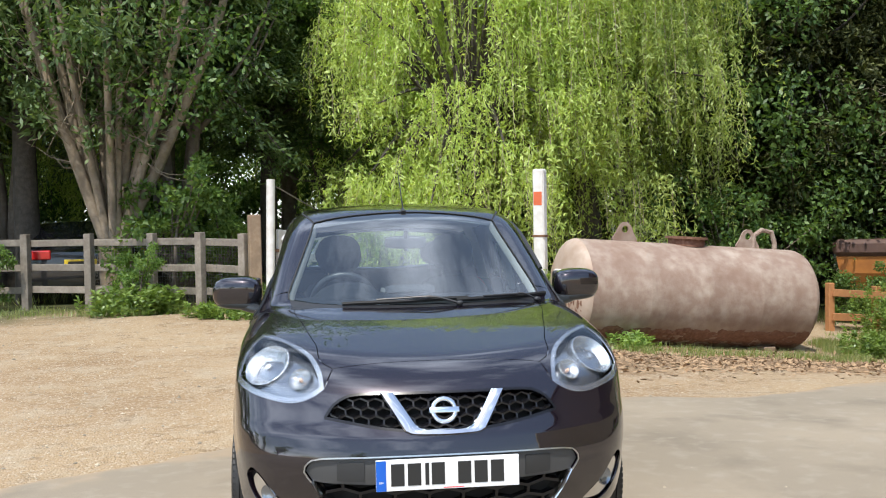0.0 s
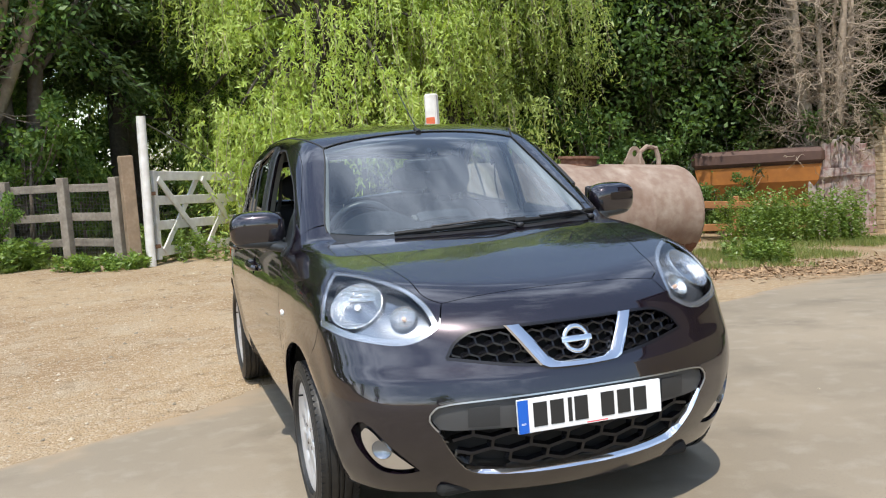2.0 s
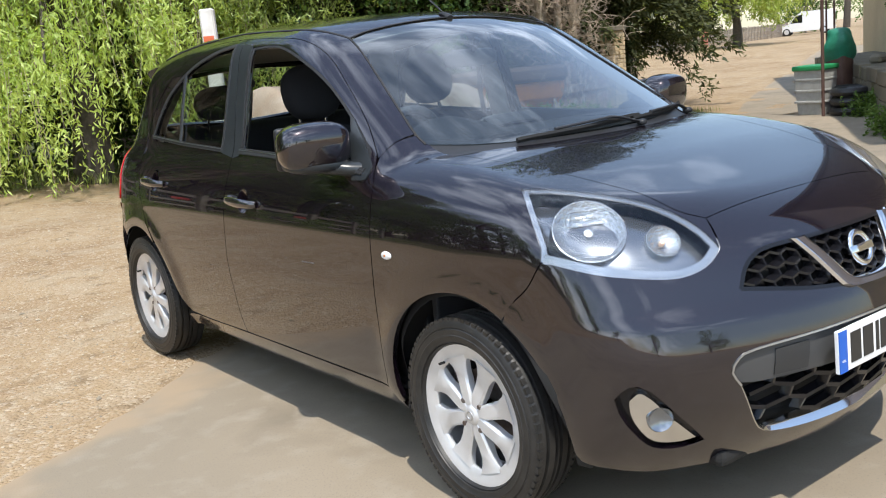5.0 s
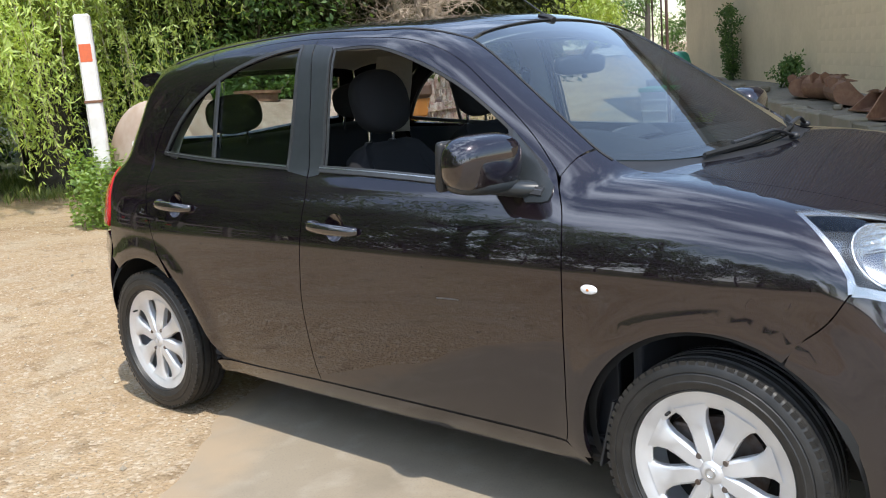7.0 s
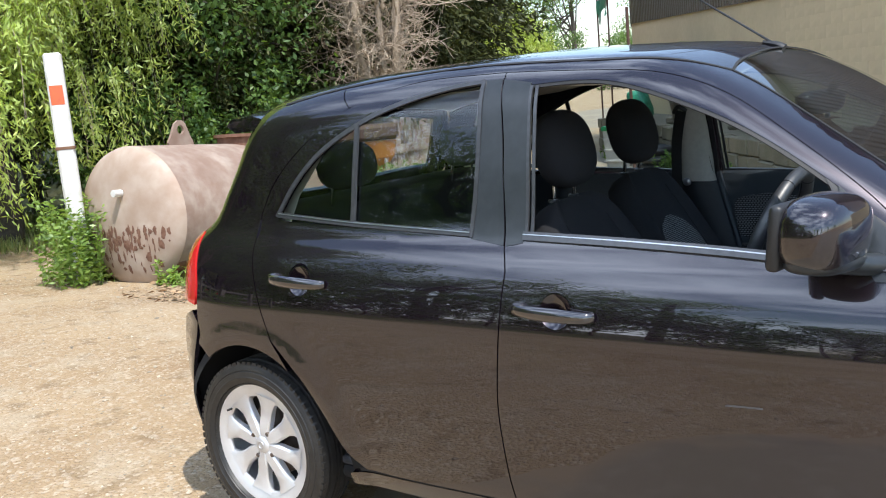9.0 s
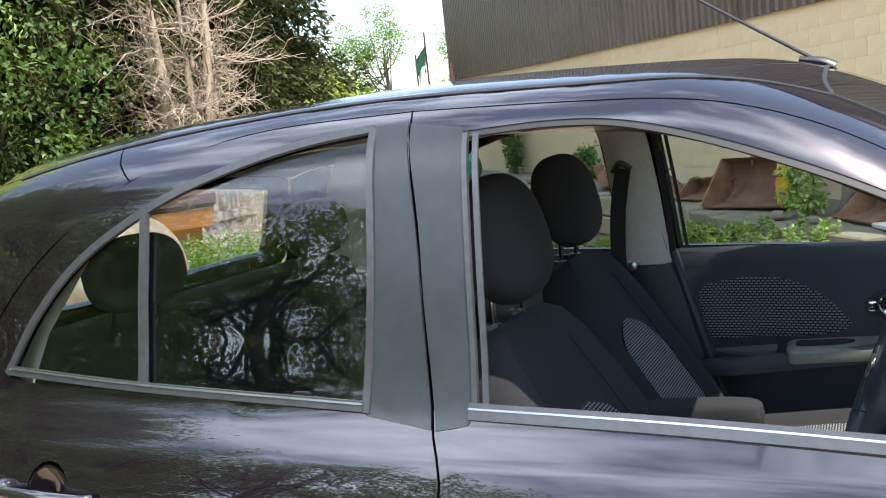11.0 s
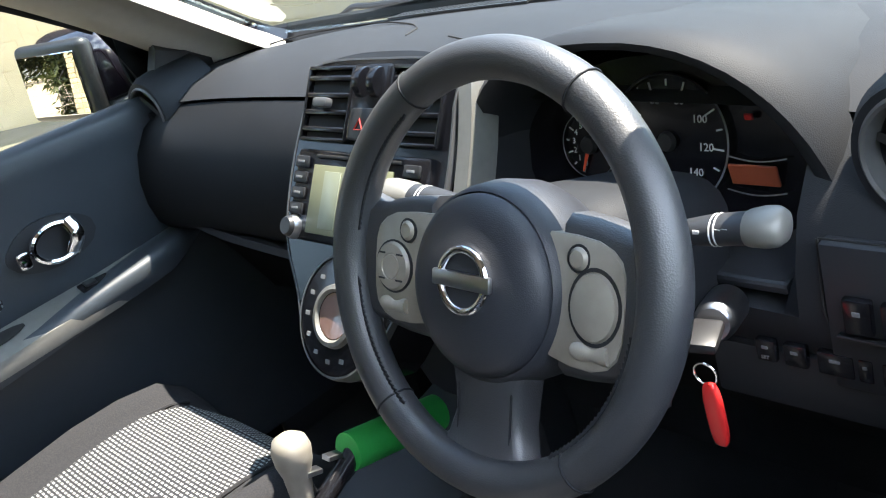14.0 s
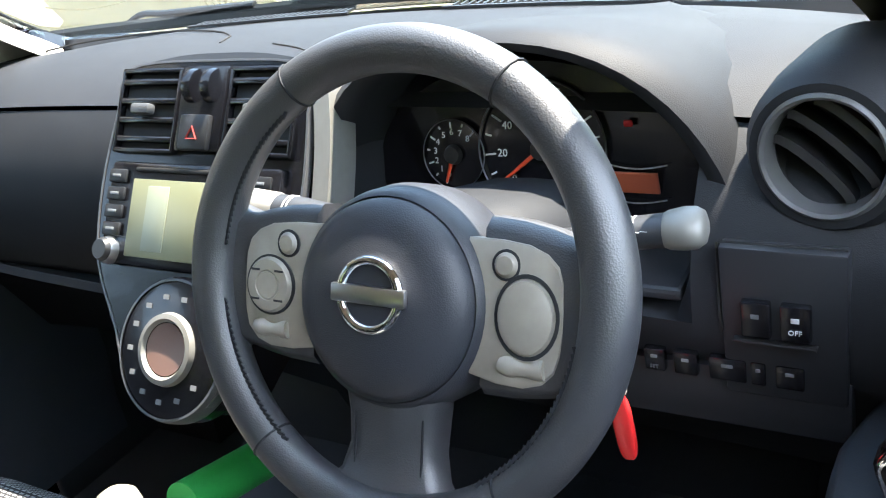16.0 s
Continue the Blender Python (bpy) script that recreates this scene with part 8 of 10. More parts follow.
b1 = broadleaf("broadleaf_tree", -2.9, 13.6, 21, 9.0, 2.6, 2.6, "leaf_dark", "slender dark-leaved tree with twin stems behind the fence", 150, 60, .12, stems=2, r0=.12)
b2 = broadleaf("broadleaf_tree", -1.3, 18.5, 22, 11.0, 3.2, 2.4, "leaf", "forked broadleaf tree with a mid-green crown", 170, 60, .14, stems=2, r0=.15)
b3 = broadleaf("broadleaf_tree", 9.9, 16.2, 23, 10.5, 3.2, 1.6, "leaf_dark", "dark broadleaf tree beyond the timber fence", 190, 60, .14, "bark_dark", r0=.14)
b4 = broadleaf("broadleaf_tree", 3.0, 26.0, 24, 12.0, 4.4, .9, "leaf", "large broadleaf tree at the woodland edge", 230, 62, .19, "bark_dark", r0=.22)
for x, y, spin, size, src in ((7.0, 20.5, 50, 1.0, b3), (12.6, 20.0, 130, 1.1, b3), (6.3, 17.6, 220, .8, b1), (13.5, 17.2, 300, .85, b3), (10.3, 23.5, 20, 1.15, b3), (9.3, 18.4, 200, 1.05, b3),
                              (-4.6, 17.0, 80, 1.0, b1), (-6.5, 15.6, 170, 1.1, b1), (-9.0, 17.5, 250, 1.1, b2), (-.2, 17.3, 10, .75, b1)):
    place(src, x, y, spin, size)
for i, (x, y, size) in enumerate(((-22, 27, 1.1), (-15, 25, 1.0), (-10, 24, .95), (-5.5, 25, 1.0), (-1.2, 27, 1.05), (7.5, 27, 1.0), (12, 28, 1.1), (17, 29, 1.1), (22, 31, 1.0), (-27, 22, 1.1), (-13, 20.5, .8), (27, 36, 1.05), (34, 40, 1.1),
                                  (-18, 36, 1.4), (-8, 37, 1.4), (2, 38, 1.45), (11, 38, 1.4), (20, 40, 1.4), (-28, 34, 1.4), (68, 58, 1.3), (82, 58, 1.3), (96, 54, 1.4), (108, 46, 1.4))):
    place(b4, x, y, 47 * i, size)
HEDGE = []
# the tree line across the yard, behind the camera
for i, (x, y, size) in enumerate(((-21, -4, .40), (-23, 1, .46), (-22, 6, .38), (-22, 11, .95), (-17, 15, 1.0), (-15, 20, 1.0), (-19, -10, .45), (-12, -19, .5), (-2, -26, .5))):
    place(b4, x, y, 61 * i + 20, size)

for i, (x, y, size) in enumerate(((-19, 3.5, 1.2), (-19.5, 6, 1.5), (-19, 8.5, 1.6), (-18.5, 11, 1.6), (-17, 13, 1.6), (-15.5, 15.5, 1.6), (-13, 17, 1.5))):
    HEDGE.append((x, y, 53 * i, size))

c1 = conifer("conifer_tree", 15.4, 15.4, 31, 11, 3.6, 1.4, "needle_leaf", "dark drooping conifer behind the bare tree", 62, .20)
c2 = conifer("cypress_tree", -3.4, 14.6, 33, 9.5, 2.6, 2.9, "needle_mid", "feathery green cypress behind the fence", 48, .17)
for x, y, spin, size, src in ((12.7, 15.6, 120, .9, c1), (18.3, 17.6, 200, .95, c1), (10.6, 16.9, 300, .95, c1), (-5.6, 13.9, 70, 1.0, c2), (-8.4, 14.8, 190, 1.05, c2), (11.2, 19, 40, 1.1, c1), (-1.6, 16.2, 260, .85, c2)):
    place(src, x, y, spin, size)


def cypress_trunk():
    """Many stems that flare up and apart from one foot, with bare twigs."""
    rng = np.random.default_rng(41)
    ob = plant_root("cypress_tree", -3.9, 12.75, "many-stemmed cypress with bare pale-brown flaring stems", "tree", "conifers")
    m = ob.matrix_world.copy()
    ob.matrix_world = Matrix.Identity(4)
    stems, twigs = [], []
    for i in range(15):
        a = i * 2.4
        out = np.array([math.cos(a), .6 * math.sin(a), 0])
        spread = rng.uniform(.25, 1.0)
        foot = out * .13
        neck = np.array([0, 0, 1.2]) + out * .17
        mid = neck + out * .55 * spread + np.array([0, 0, 1.1])
        top = mid + out * 1.15 * spread + np.array([0, 0, 2.6])
        end = top + out * .6 * spread + np.array([0, 0, 2.5])
        r = rng.uniform(.05, .10)
        stems.append(tube([foot, neck, mid, top, end], [r * 1.5, r * 1.2, r, r * .7, r * .3], 7))
        for _ in range(9):
            f = rng.uniform(0, 1)
            p = mid + (top - mid) * f
            twigs.append(tube(twig(p, out * rng.uniform(-.2, 1) + rng.normal(0, .5, 3), rng.uniform(.6, 1.5), rng, .25, .28), [.013, .009, .004], 4))
    soft(part("trunk", join(*stems), "bark_warm", ob), 70)
    part("twig", join(*twigs), "bark_warm", ob)
    c = crown_points(120, rng, 3.6, 9.5, 2.6)
    mass("crown", clump(c, .5, 70, .15, .05, rng, .1), "needle_mid", ob)
    ob.matrix_world = m


cypress_trunk()


def bare_tree():
    rng = np.random.default_rng(43)
    ob = plant_root("bare_tree", 12.2, 13.3, "dead many-stemmed tree with bare pale twigs", "tree")
    m = ob.matrix_world.copy()
    ob.matrix_world = Matrix.Identity(4)
    stems, twigs = [], []
    for i in range(7):
        a = i * 2.4 + .5
        out = np.array([math.cos(a), math.sin(a), 0])
        foot = out * .16
        p1 = foot + out * .10 + np.array([0, 0, 1.6])
        p2 = p1 + out * rng.uniform(.05, .35) + np.array([0, 0, 1.7])
        p3 = p2 + out * rng.uniform(.1, .5) + np.array([0, 0, 1.9])
        r = rng.uniform(.08, .145)
        stems.append(tube([foot, p1, p2, p3], [r * 1.3, r, r * .8, r * .4], 8))
        for _ in range(54):
            f = rng.uniform(.2, 1)
            p = np.array([np.interp(f, [0, .33, .66, 1], [q[j] for q in (foot, p1, p2, p3)]) for j in range(3)])
            way = out * rng.uniform(-.3, 1.2) + rng.normal(0, .6, 3)
            way[2] = rng.uniform(-.3, .6)
            pts = twig(p, way, rng.uniform(.5, 1.7), rng, .35, .06, 5)
            twigs.append(tube(pts, [.016, .011, .004], 4))
            for q in pts[1:]:
                for _ in range(2):
                    w = np.array(pts[-1]) - np.array(pts[0]) + rng.normal(0, .7, 3)
                    twigs.append(tube(twig(q, w, rng.uniform(.15, .5), rng, .3, .0, 3), [.006, .003], 3))
    soft(part("trunk", join(*stems), "bark_pale", ob), 70)
    part("twig", join(*twigs), "bark_pale", ob, "tangled bare pale twigs")
    ob.matrix_world = m


bare_tree()

# undergrowth: bushes at the foot of the woods and along the fences
bush = broadleaf("bush", -2.2, 12.6, 51, 1.7, .8, .15, "leaf", "leafy green shrub beside the timber fence", 60, 60, .085, r0=.025, group="shrubs", category="shrub")
bush2 = broadleaf("bush", 7.4, 14.0, 52, 2.6, 1.6, .1, "leaf_dark", "dark dense shrub under the trees", 90, 60, .11, r0=.03, group="shrubs", category="shrub")
for x, y, spin, size in ((-3.0, 12.1, 40, 1.35), (-3.3, 11.35, 40, .6), (-5.8, 12.1, 90, .6), (-6.6, 11.8, 130, .55), (-.2, 14.5, 200, .9), (16.9, 8.7, 20, .4), (9.4, 12.8, 70, .7)):
    place(bush, x, y, spin, size)
for i, (x, y, size) in enumerate(((-3, 19.5, 1.2), (-2.4, 21.5, 1.4), (-4.2, 22.5, 1.5), (-6.5, 23, 1.5), (-9, 22.5, 1.5), (5.5, 22, 1.5), (3.2, 18.6, 1.1), (5.2, 19.4, 1.2), (-7, 20.5, 1.3), (-11, 21, 1.3), (10.8, 14.4, 1.0), (13.4, 15.0, 1.1), (.6, 18.8, 1.2), (15.2, 17.4, 1.2), (8.4, 16.6, 1.1), (-9.5, 15, 1.1),
                                  (62, 50, 2.2), (80, 49, 2.4), (92, 46, 2.4), (40, 44, 2.0), (23.5, 24.5, 1.0))):
    place(bush2, x, y, 53 * i, size)
for x, y, spin, size in HEDGE:
    place(bush2, x, y, spin, size)


# ---------------------------------------------------------------- grass, weeds, litter, stones
def blades(spots, per, spread, tall, rng, width=.008):
    c = np.repeat(np.array(spots), per, 0) + rng.normal(0, spread, (len(spots) * per, 2))
    z = ground_z(c[:, 0], c[:, 1])
    foot = np.stack([c[:, 0], c[:, 1], z - .005], 1)
    way = np.array([0, 0, 1.0]) + rng.normal(0, .32, foot.shape)
    return leaves(foot, way, tall, width, rng)


def weed_patch(name, spots, tall, label, rng, per=42, spread=.12, material="weed", leaf=.075):
    """Upright stalks, leaves all the way up."""
    quads = []
    for x, y in spots:
        for _ in range(7):
            p = np.array([x + rng.normal(0, spread), y + rng.normal(0, spread), 0])
            p[2] = gz(p[0], p[1]) - .01
            h = tall * rng.uniform(.45, 1.1)
            top = p + np.array([rng.normal(0, .12) * h, rng.normal(0, .12) * h, h])
            n = max(8, int(per * h / tall))
            t = rng.uniform(.05, 1, n)[:, None]
            at = p + (top - p) * t
            way = rng.normal(0, 1, (n, 3)) * np.array([1, 1, .35]) + np.array([0, 0, .25])
            quads.append(leaves(at, way, leaf, leaf * .45, rng, .5))
            w = np.array([.003, 0, 0])
            quads.append(np.array([[p - w, p + w, top + w * .3, top - w * .3]]))
    return tagged(mass(name, np.vstack(quads), material), label, "weeds", kind="stuff")


rng = np.random.default_rng(61)
weed_patch("weeds", [(2.55 + rng.uniform(-.3, .55), 9.45 + rng.uniform(-.25, .3)) for _ in range(20)], .85, "bright green weeds round the white post", rng)
weed_patch("weeds", [(3.3 + rng.uniform(-.6, .4), 8.2 + rng.uniform(-.3, .3)) for _ in range(7)], .22, "low weeds in front of the rusty tank", rng)
weed_patch("weeds", [(9.2 + rng.uniform(-.6, 2.0), 11.4 + rng.uniform(-.4, .5)) for _ in range(54)], .95, "tall sunlit weeds before the timber fence", rng)
weed_patch("weeds", [(6.9 + rng.uniform(-.4, .6), 8.8 + rng.uniform(-.3, .4)) for _ in range(10)], .35, "low green weeds at the end of the tank", rng)
weed_patch("weeds", [(12.9 + rng.uniform(-.3, 1.2), 11.9 + rng.uniform(-.2, .3)) for _ in range(12)], .45, "weeds at the foot of the brick pillar", rng)
weed_patch("weeds", [(-1.9 + rng.uniform(-.5, .6), 10.35 + rng.uniform(-.25, .2)) for _ in range(9)], .22, "small weeds along the timber fence", rng)
weed_patch("weeds", [(-3.1 + rng.uniform(-.7, .5), 11.1 + rng.uniform(-.25, .2)) for _ in range(12)], .42, "leafy weeds below the shrub", rng, leaf=.10)
weed_patch("weeds", [(-.9 + rng.uniform(-.5, .6), 11.3 + rng.uniform(-.7, .6)) for _ in range(12)], .45, "weeds growing through the white gate", rng)
weed_patch("weeds", [tuple(wall_at(rng.uniform(-1, 5), rng.uniform(1.5, 2.15))[:2]) for _ in range(44)], .22, "weeds along the foot of the ledge", rng, leaf=.06)
weed_patch("weeds", [tuple(wall_at(rng.uniform(-13, -2), rng.uniform(1.6, 2.1))[:2]) for _ in range(30)], .5, "rough weeds along the block ledge", rng, material="leaf", leaf=.08)
tufts = [(rng.uniform(2.9, 7.2), 7.95 + rng.uniform(-.35, .3)) for _ in range(55)] + [(rng.uniform(6.5, 9), 9.2 + rng.uniform(-.5, .8)) for _ in range(120)] + [(rng.uniform(8, 14.5), 10.9 + rng.uniform(-.6, .6)) for _ in range(260)]
tufts += [(rng.uniform(-9, -1.3), 11.3 + rng.uniform(-.4, .7)) for _ in range(170)] + [(x, 9.7 + .85 * (x - 11) + rng.uniform(-.5, .2)) for x in rng.uniform(11, 20, 160)]
tagged(mass("grass", blades(tufts, 42, .10, .12, rng), "grass"), "short dry green grass along the verges", "grass", kind="stuff")
meadow = [(rng.uniform(-14, 18), rng.uniform(13.5, 22)) for _ in range(1500)]
tagged(mass("grass", blades(meadow, 22, .22, .22, rng, .018), "grass"), "rough grass under the trees", "grass", kind="stuff")

n = 12000
lx = rng.uniform(2.0, 9.5, n)
ly = 6.95 + .11 * (lx - 3) + rng.normal(0, .62, n)
at = np.stack([lx, ly, ground_z(lx, ly) + .004 + rng.uniform(0, .012, n)], 1)
chips = leaves(at, rng.normal(size=(n, 3)) * np.array([1, 1, .12]), .085, .034, rng, .9)
tagged(mass("bark_litter", chips, "litter"), "brown bark chips and dry leaves before the tank", "litter", kind="stuff")


def stones(name, spots, sizes, label, rng):
    base = np.array([(1, 0, 0), (-1, 0, 0), (0, 1, 0), (0, -1, 0), (0, 0, 1), (0, 0, -1)], float)
    tri = np.array([(0, 2, 4), (2, 1, 4), (1, 3, 4), (3, 0, 4), (2, 0, 5), (1, 2, 5), (3, 1, 5), (0, 3, 5)])
    n = len(spots)
    v = base[None] * sizes[:, None, None] * rng.uniform(.6, 1.3, (n, 6, 1)) * np.array([1, 1, .6])
    a = rng.uniform(0, 6.28, n)
    ca, sa = np.cos(a)[:, None], np.sin(a)[:, None]
    v = np.stack([v[..., 0] * ca - v[..., 1] * sa, v[..., 0] * sa + v[..., 1] * ca, v[..., 2]], -1)
    v[..., :2] += spots[:, None]
    v[..., 2] += (ground_z(spots[:, 0], spots[:, 1]) + sizes * .2)[:, None]
    me = bpy.data.meshes.new(name)
    me.from_pydata(v.reshape(-1, 3).tolist(), [], (tri[None] + 6 * np.arange(n)[:, None, None]).reshape(-1, 3).tolist())
    me.materials.append(M["stone"])
    tagged(new(name, me), label, "gravel", kind="stuff")


spots = np.stack([rng.uniform(-7, 2.6, 15000), rng.uniform(-1.5, 11, 15000)], 1)
spots = np.array([s for s in spots if pad_edge_side(*s) > .05])
stones("gravel", spots, rng.uniform(.003, .009, len(spots)) * (1 + 1.3 * (rng.uniform(size=len(spots)) > .95)), "loose pale gravel over the dirt", rng)
spots = np.stack([rng.uniform(-6, 6, 3200), rng.uniform(-4, 7, 3200)], 1)
spots = np.array([s for s in spots if pad_edge_side(*s) < .1])
stones("gravel", spots, rng.uniform(.003, .0085, len(spots)) * (1 + 1.1 * (rng.uniform(size=len(spots)) > .94)), "scattered grit on the concrete", rng)


# ---------------------------------------------------------------- the long building
def oriented(centre, size, along, bevel=0.0):
    """A box whose long side (x) runs along a direction in plan or space."""
    q = Vector(along).to_track_quat("X", "Z").to_matrix().to_4x4()
    bm = bmesh.new()
    made = bmesh.ops.create_cube(bm, size=1, matrix=Matrix.Translation(Vector(centre)) @ q @ Matrix.Diagonal((*size, 1)))["verts"]
    if bevel:
        bmesh.ops.bevel(bm, geom=list({e for v in made for e in v.link_edges}), offset=bevel, segments=1, affect="EDGES", profile=.5)
    return bm


def beam(a, b, width, height, bevel=.006):
    a, b = Vector(a), Vector(b)
    return oriented((a + b) / 2, ((b - a).length, width, height), b - a, bevel)


U, V = Vector((-.79, -.613, 0)), Vector((-.613, .79, 0))
building = root("building", tuple(wall_at(-5)), "long farm building of cream blockwork under brown corrugated cladding", "building")
U0, U1, UW = -17.3, 7.5, 11.5


def eave(u):
    return 2.58 - .030 * u if u < 0 else 2.58 - .02 * u


# backing wall, its outer face recessed behind the blocks
def wall_box(u0, u1, v0, v1, z0, z1):
    rows = [[wall_at(u0, v0, z0), wall_at(u1, v0, z0), wall_at(u1, v1, z0), wall_at(u0, v1, z0)],
            [wall_at(u0, v0, z1), wall_at(u1, v0, z1), wall_at(u1, v1, z1), wall_at(u0, v1, z1)]]
    return loft(rows, True, True)


part("wall", wall_box(U1, UW, -.25, .006, -1.2, 2.2), "mortar", building)
part("wall", wall_box(U0, U1, -.25, .006, -1.2, 3.1), "mortar", building, "grey mortar wall core")
part("wall", wall_box(U0, U0 + .25, -12, -.25, -1.2, 3.1), "blockwork", building)
part("wall", wall_box(U1 - .25, U1, -12, -.25, -1.2, 3.1), "blockwork", building)
part("wall", wall_box(U0, U1, -12.25, -12, -1.2, 3.1), "blockwork", building)
part("roof", wall_box(U0 - .3, U1 + .3, -12.4, .35, 7.4, 7.6), "cladding", building, "flat-edged brown steel roof")


def corrugated(u0, u1, pitch=.20, depth=.045):
    """Trapezoid ribs, the foot following the top of the wall."""
    lo, hi = [], []
    n = int((u1 - u0) / pitch)
    for i in range(n):
        for f, d in ((0, 0), (.30, 0), (.42, depth), (.88, depth)):
            u = u0 + (i + f) * pitch
            lo.append(wall_at(u, .03 + d, eave(u)))
            hi.append(wall_at(u, .03 + d, 7.4))
    back_lo = [wall_at(u1, 0.0, eave(u1)), wall_at(u0, 0.0, eave(u0))]
    back_hi = [wall_at(u1, 0.0, 7.4), wall_at(u0, 0.0, 7.4)]
    return loft([lo + back_lo, hi + back_hi], True, True)


u = U0
while u < U1 - .1:
    part("cladding_sheet", corrugated(u, min(u + 2.0, U1)), "cladding", building)
    u += 2.0
part("cladding_end", wall_box(U0 - .05, U0, -12.2, .03, 3.0, 7.4), "cladding", building)
part("cladding_end", wall_box(U1, U1 + .05, -12.2, .03, 2.5, 7.4), "cladding", building)
for uj in (-15, -7.5, 0.0, 7.5):
    part("joint_post", wall_box(uj - .02, uj + .02, -.012, .0125, -1.0, eave(uj)), "mortar", building, "thin vertical movement joint")

# ledge of old blocks before the wall
ledge_top = lambda u: float(np.interp(u, (-17, -7, -2, 1, 4.5, 7.5), (.22, .20, .17, .10, .0, -.04)))
ledge = root("ledge", tuple(wall_at(0, .8)), "raised concrete ledge of rough blocks along the building", "ledge")
tagged(ledge, kind="structure")
rows = []
for u in np.linspace(-15.5, 11.4, 68):
    t = ledge_top(u)
    rows.append([wall_at(u, .0, -1.2), wall_at(u, 1.42, -1.2), wall_at(u, 1.42, t - .015 + .012 * math.sin(7 * u)), wall_at(u, .7, t + .012 * math.sin(5 * u + 1)), wall_at(u, .0, t + .01)])
soft(part("ledge_fill", loft(rows, True, True), "ledge_block", ledge, "dusty concrete and soil fill"), 50)
rb = random.Random(7)
u = -15.4
while u < 5.2:
    w = rb.uniform(.42, .75)
    foot = gz(*wall_at(u, 1.7)[:2]) - .1
    t = ledge_top(u) + rb.uniform(-.03, .035)
    h = .30
    z = t
    while z > foot:
        zz = max(z - h, foot - .1)
        c = Vector(wall_at(u + w / 2, 1.53 + rb.uniform(-.02, .03), (z + zz) / 2))
        part("block", oriented(c, (w - .02, .26, z - zz - .015), U, .018), "ledge_block", ledge)
        z = zz
    u += w


# ---------------------------------------------------------------- rusty buckets on the ledge
def bucket(u, v, width, tall, deep, spin, label, teeth=0, material="rust"):
    """An excavator bucket lying on its back: curved shell, side plates, lugs and teeth."""
    base = Vector(wall_at(u, v, ledge_top(u)))
    ob = root("excavator_bucket", tuple(base), label, "excavator bucket", "excavator buckets")
    m = Matrix.Translation(base) @ Matrix.Rotation(math.atan2(U.y, U.x) + radians(spin), 4, "Z")
    prof = [(-.5 * deep, .02), (-.2 * deep, .0), (.15 * deep, .03), (.40 * deep, .22 * tall), (.5 * deep, .55 * tall), (.42 * deep, .86 * tall), (.2 * deep, tall)]
    prof = [(p[0], p[1]) for p in dense([(a, b, 0) for a, b in prof], .05)]
    t = .022
    inner = [(a - t * (1 if b > .3 * tall else .4), b + (t if b < .6 * tall else -t * .2)) for a, b in prof]
    outline = prof + inner[::-1]
    shell = loft([[m @ Vector((x, a, b)) for a, b in outline] for x in (-width / 2, width / 2)], True, True)
    part("shell", shell, material, ob)
    cheek = prof
    for s in (-1, 1):
        x = s * width / 2
        part("side_plate", loft([[m @ Vector((x + d, a, b)) for a, b in cheek] for d in (-.012, .012)], True, True), material, ob)
    for s in (-1, 1):
        lug = [(.30 * deep, tall * .82), (.52 * deep, tall * .74), (.56 * deep, tall * 1.06), (.42 * deep, tall * 1.16), (.30 * deep, tall * 1.06)]
        part("lug", loft([[m @ Vector((s * width * .16 + d, a, b)) for a, b in lug] for d in (-.02, .02)], True, True), material, ob)
    for i in range(teeth):
        x = -width / 2 + width * (i + .5) / teeth
        rows = [[m @ Vector((x + sx * wd, a, b + sz * hd)) for sx, sz in ((-1, -1), (1, -1), (1, 1), (-1, 1))] for a, b, wd, hd in ((.18 * deep, tall * .98, .03, .02), (.06 * deep, tall * 1.0, .028, .018), (-.12 * deep, tall * .97, .012, .005))]
        part("tooth", loft(rows, True, True), material, ob)
    return ob


bucket(2.2, .85, 1.2, .62, .8, 25, "large rusty excavator bucket on the ledge", 0)
bucket(4.4, .75, .85, .36, .55, -8, "brown rusty bucket standing on the ledge", 0)
bucket(1.1, .85, 1.2, .30, .55, 10, "small rusty bucket on the ledge", 4)
bucket(-.35, .9, .95, .40, .60, 170, "rusty toothed bucket in a row by the wall", 5)
bucket(-1.35, .8, .80, .42, .60, 200, "rusty toothed bucket in a row by the wall", 5)
bucket(-2.3, .9, .80, .36, .60, 160, "rusty toothed bucket in a row by the wall", 4)

hitch = root("quick_hitch", tuple(wall_at(2.95, .8, ledge_top(2.95))), "yellow quick hitch with a red piece, leaning on buckets", "machine part")
for d in (-.13, .13):
    base = Vector(wall_at(2.85 + d, .8, 0))
    prof = [(-.18, .0), (.16, .0), (.24, .30), (.18, .52), (.20, .80), (.10, .84), (.02, .62), (-.10, .56), (-.22, .30)]
    part("side_plate", loft([[base + U * (k + a * .9) + V * (a * .2) + Vector((0, 0, b + ledge_top(2.9))) for a, b in prof] for k in (-.018, .018)], True, True), "yellow", hitch)
bm = bmesh.new()
for a, b in ((.05, .2), (.12, .7), (-.1, .42)):
    p = Vector(wall_at(2.85 + a, .8 + .1 * a, b + ledge_top(2.9)))
    rod(bm, p - U * .2, p + U * .2, .03)
part("pin", bm, "rust", hitch)
part("red_bracket", oriented(Vector(wall_at(3.25, .86, .30)), (.16, .12, .34), U, .02), "red_paint", hitch, "red painted bracket")

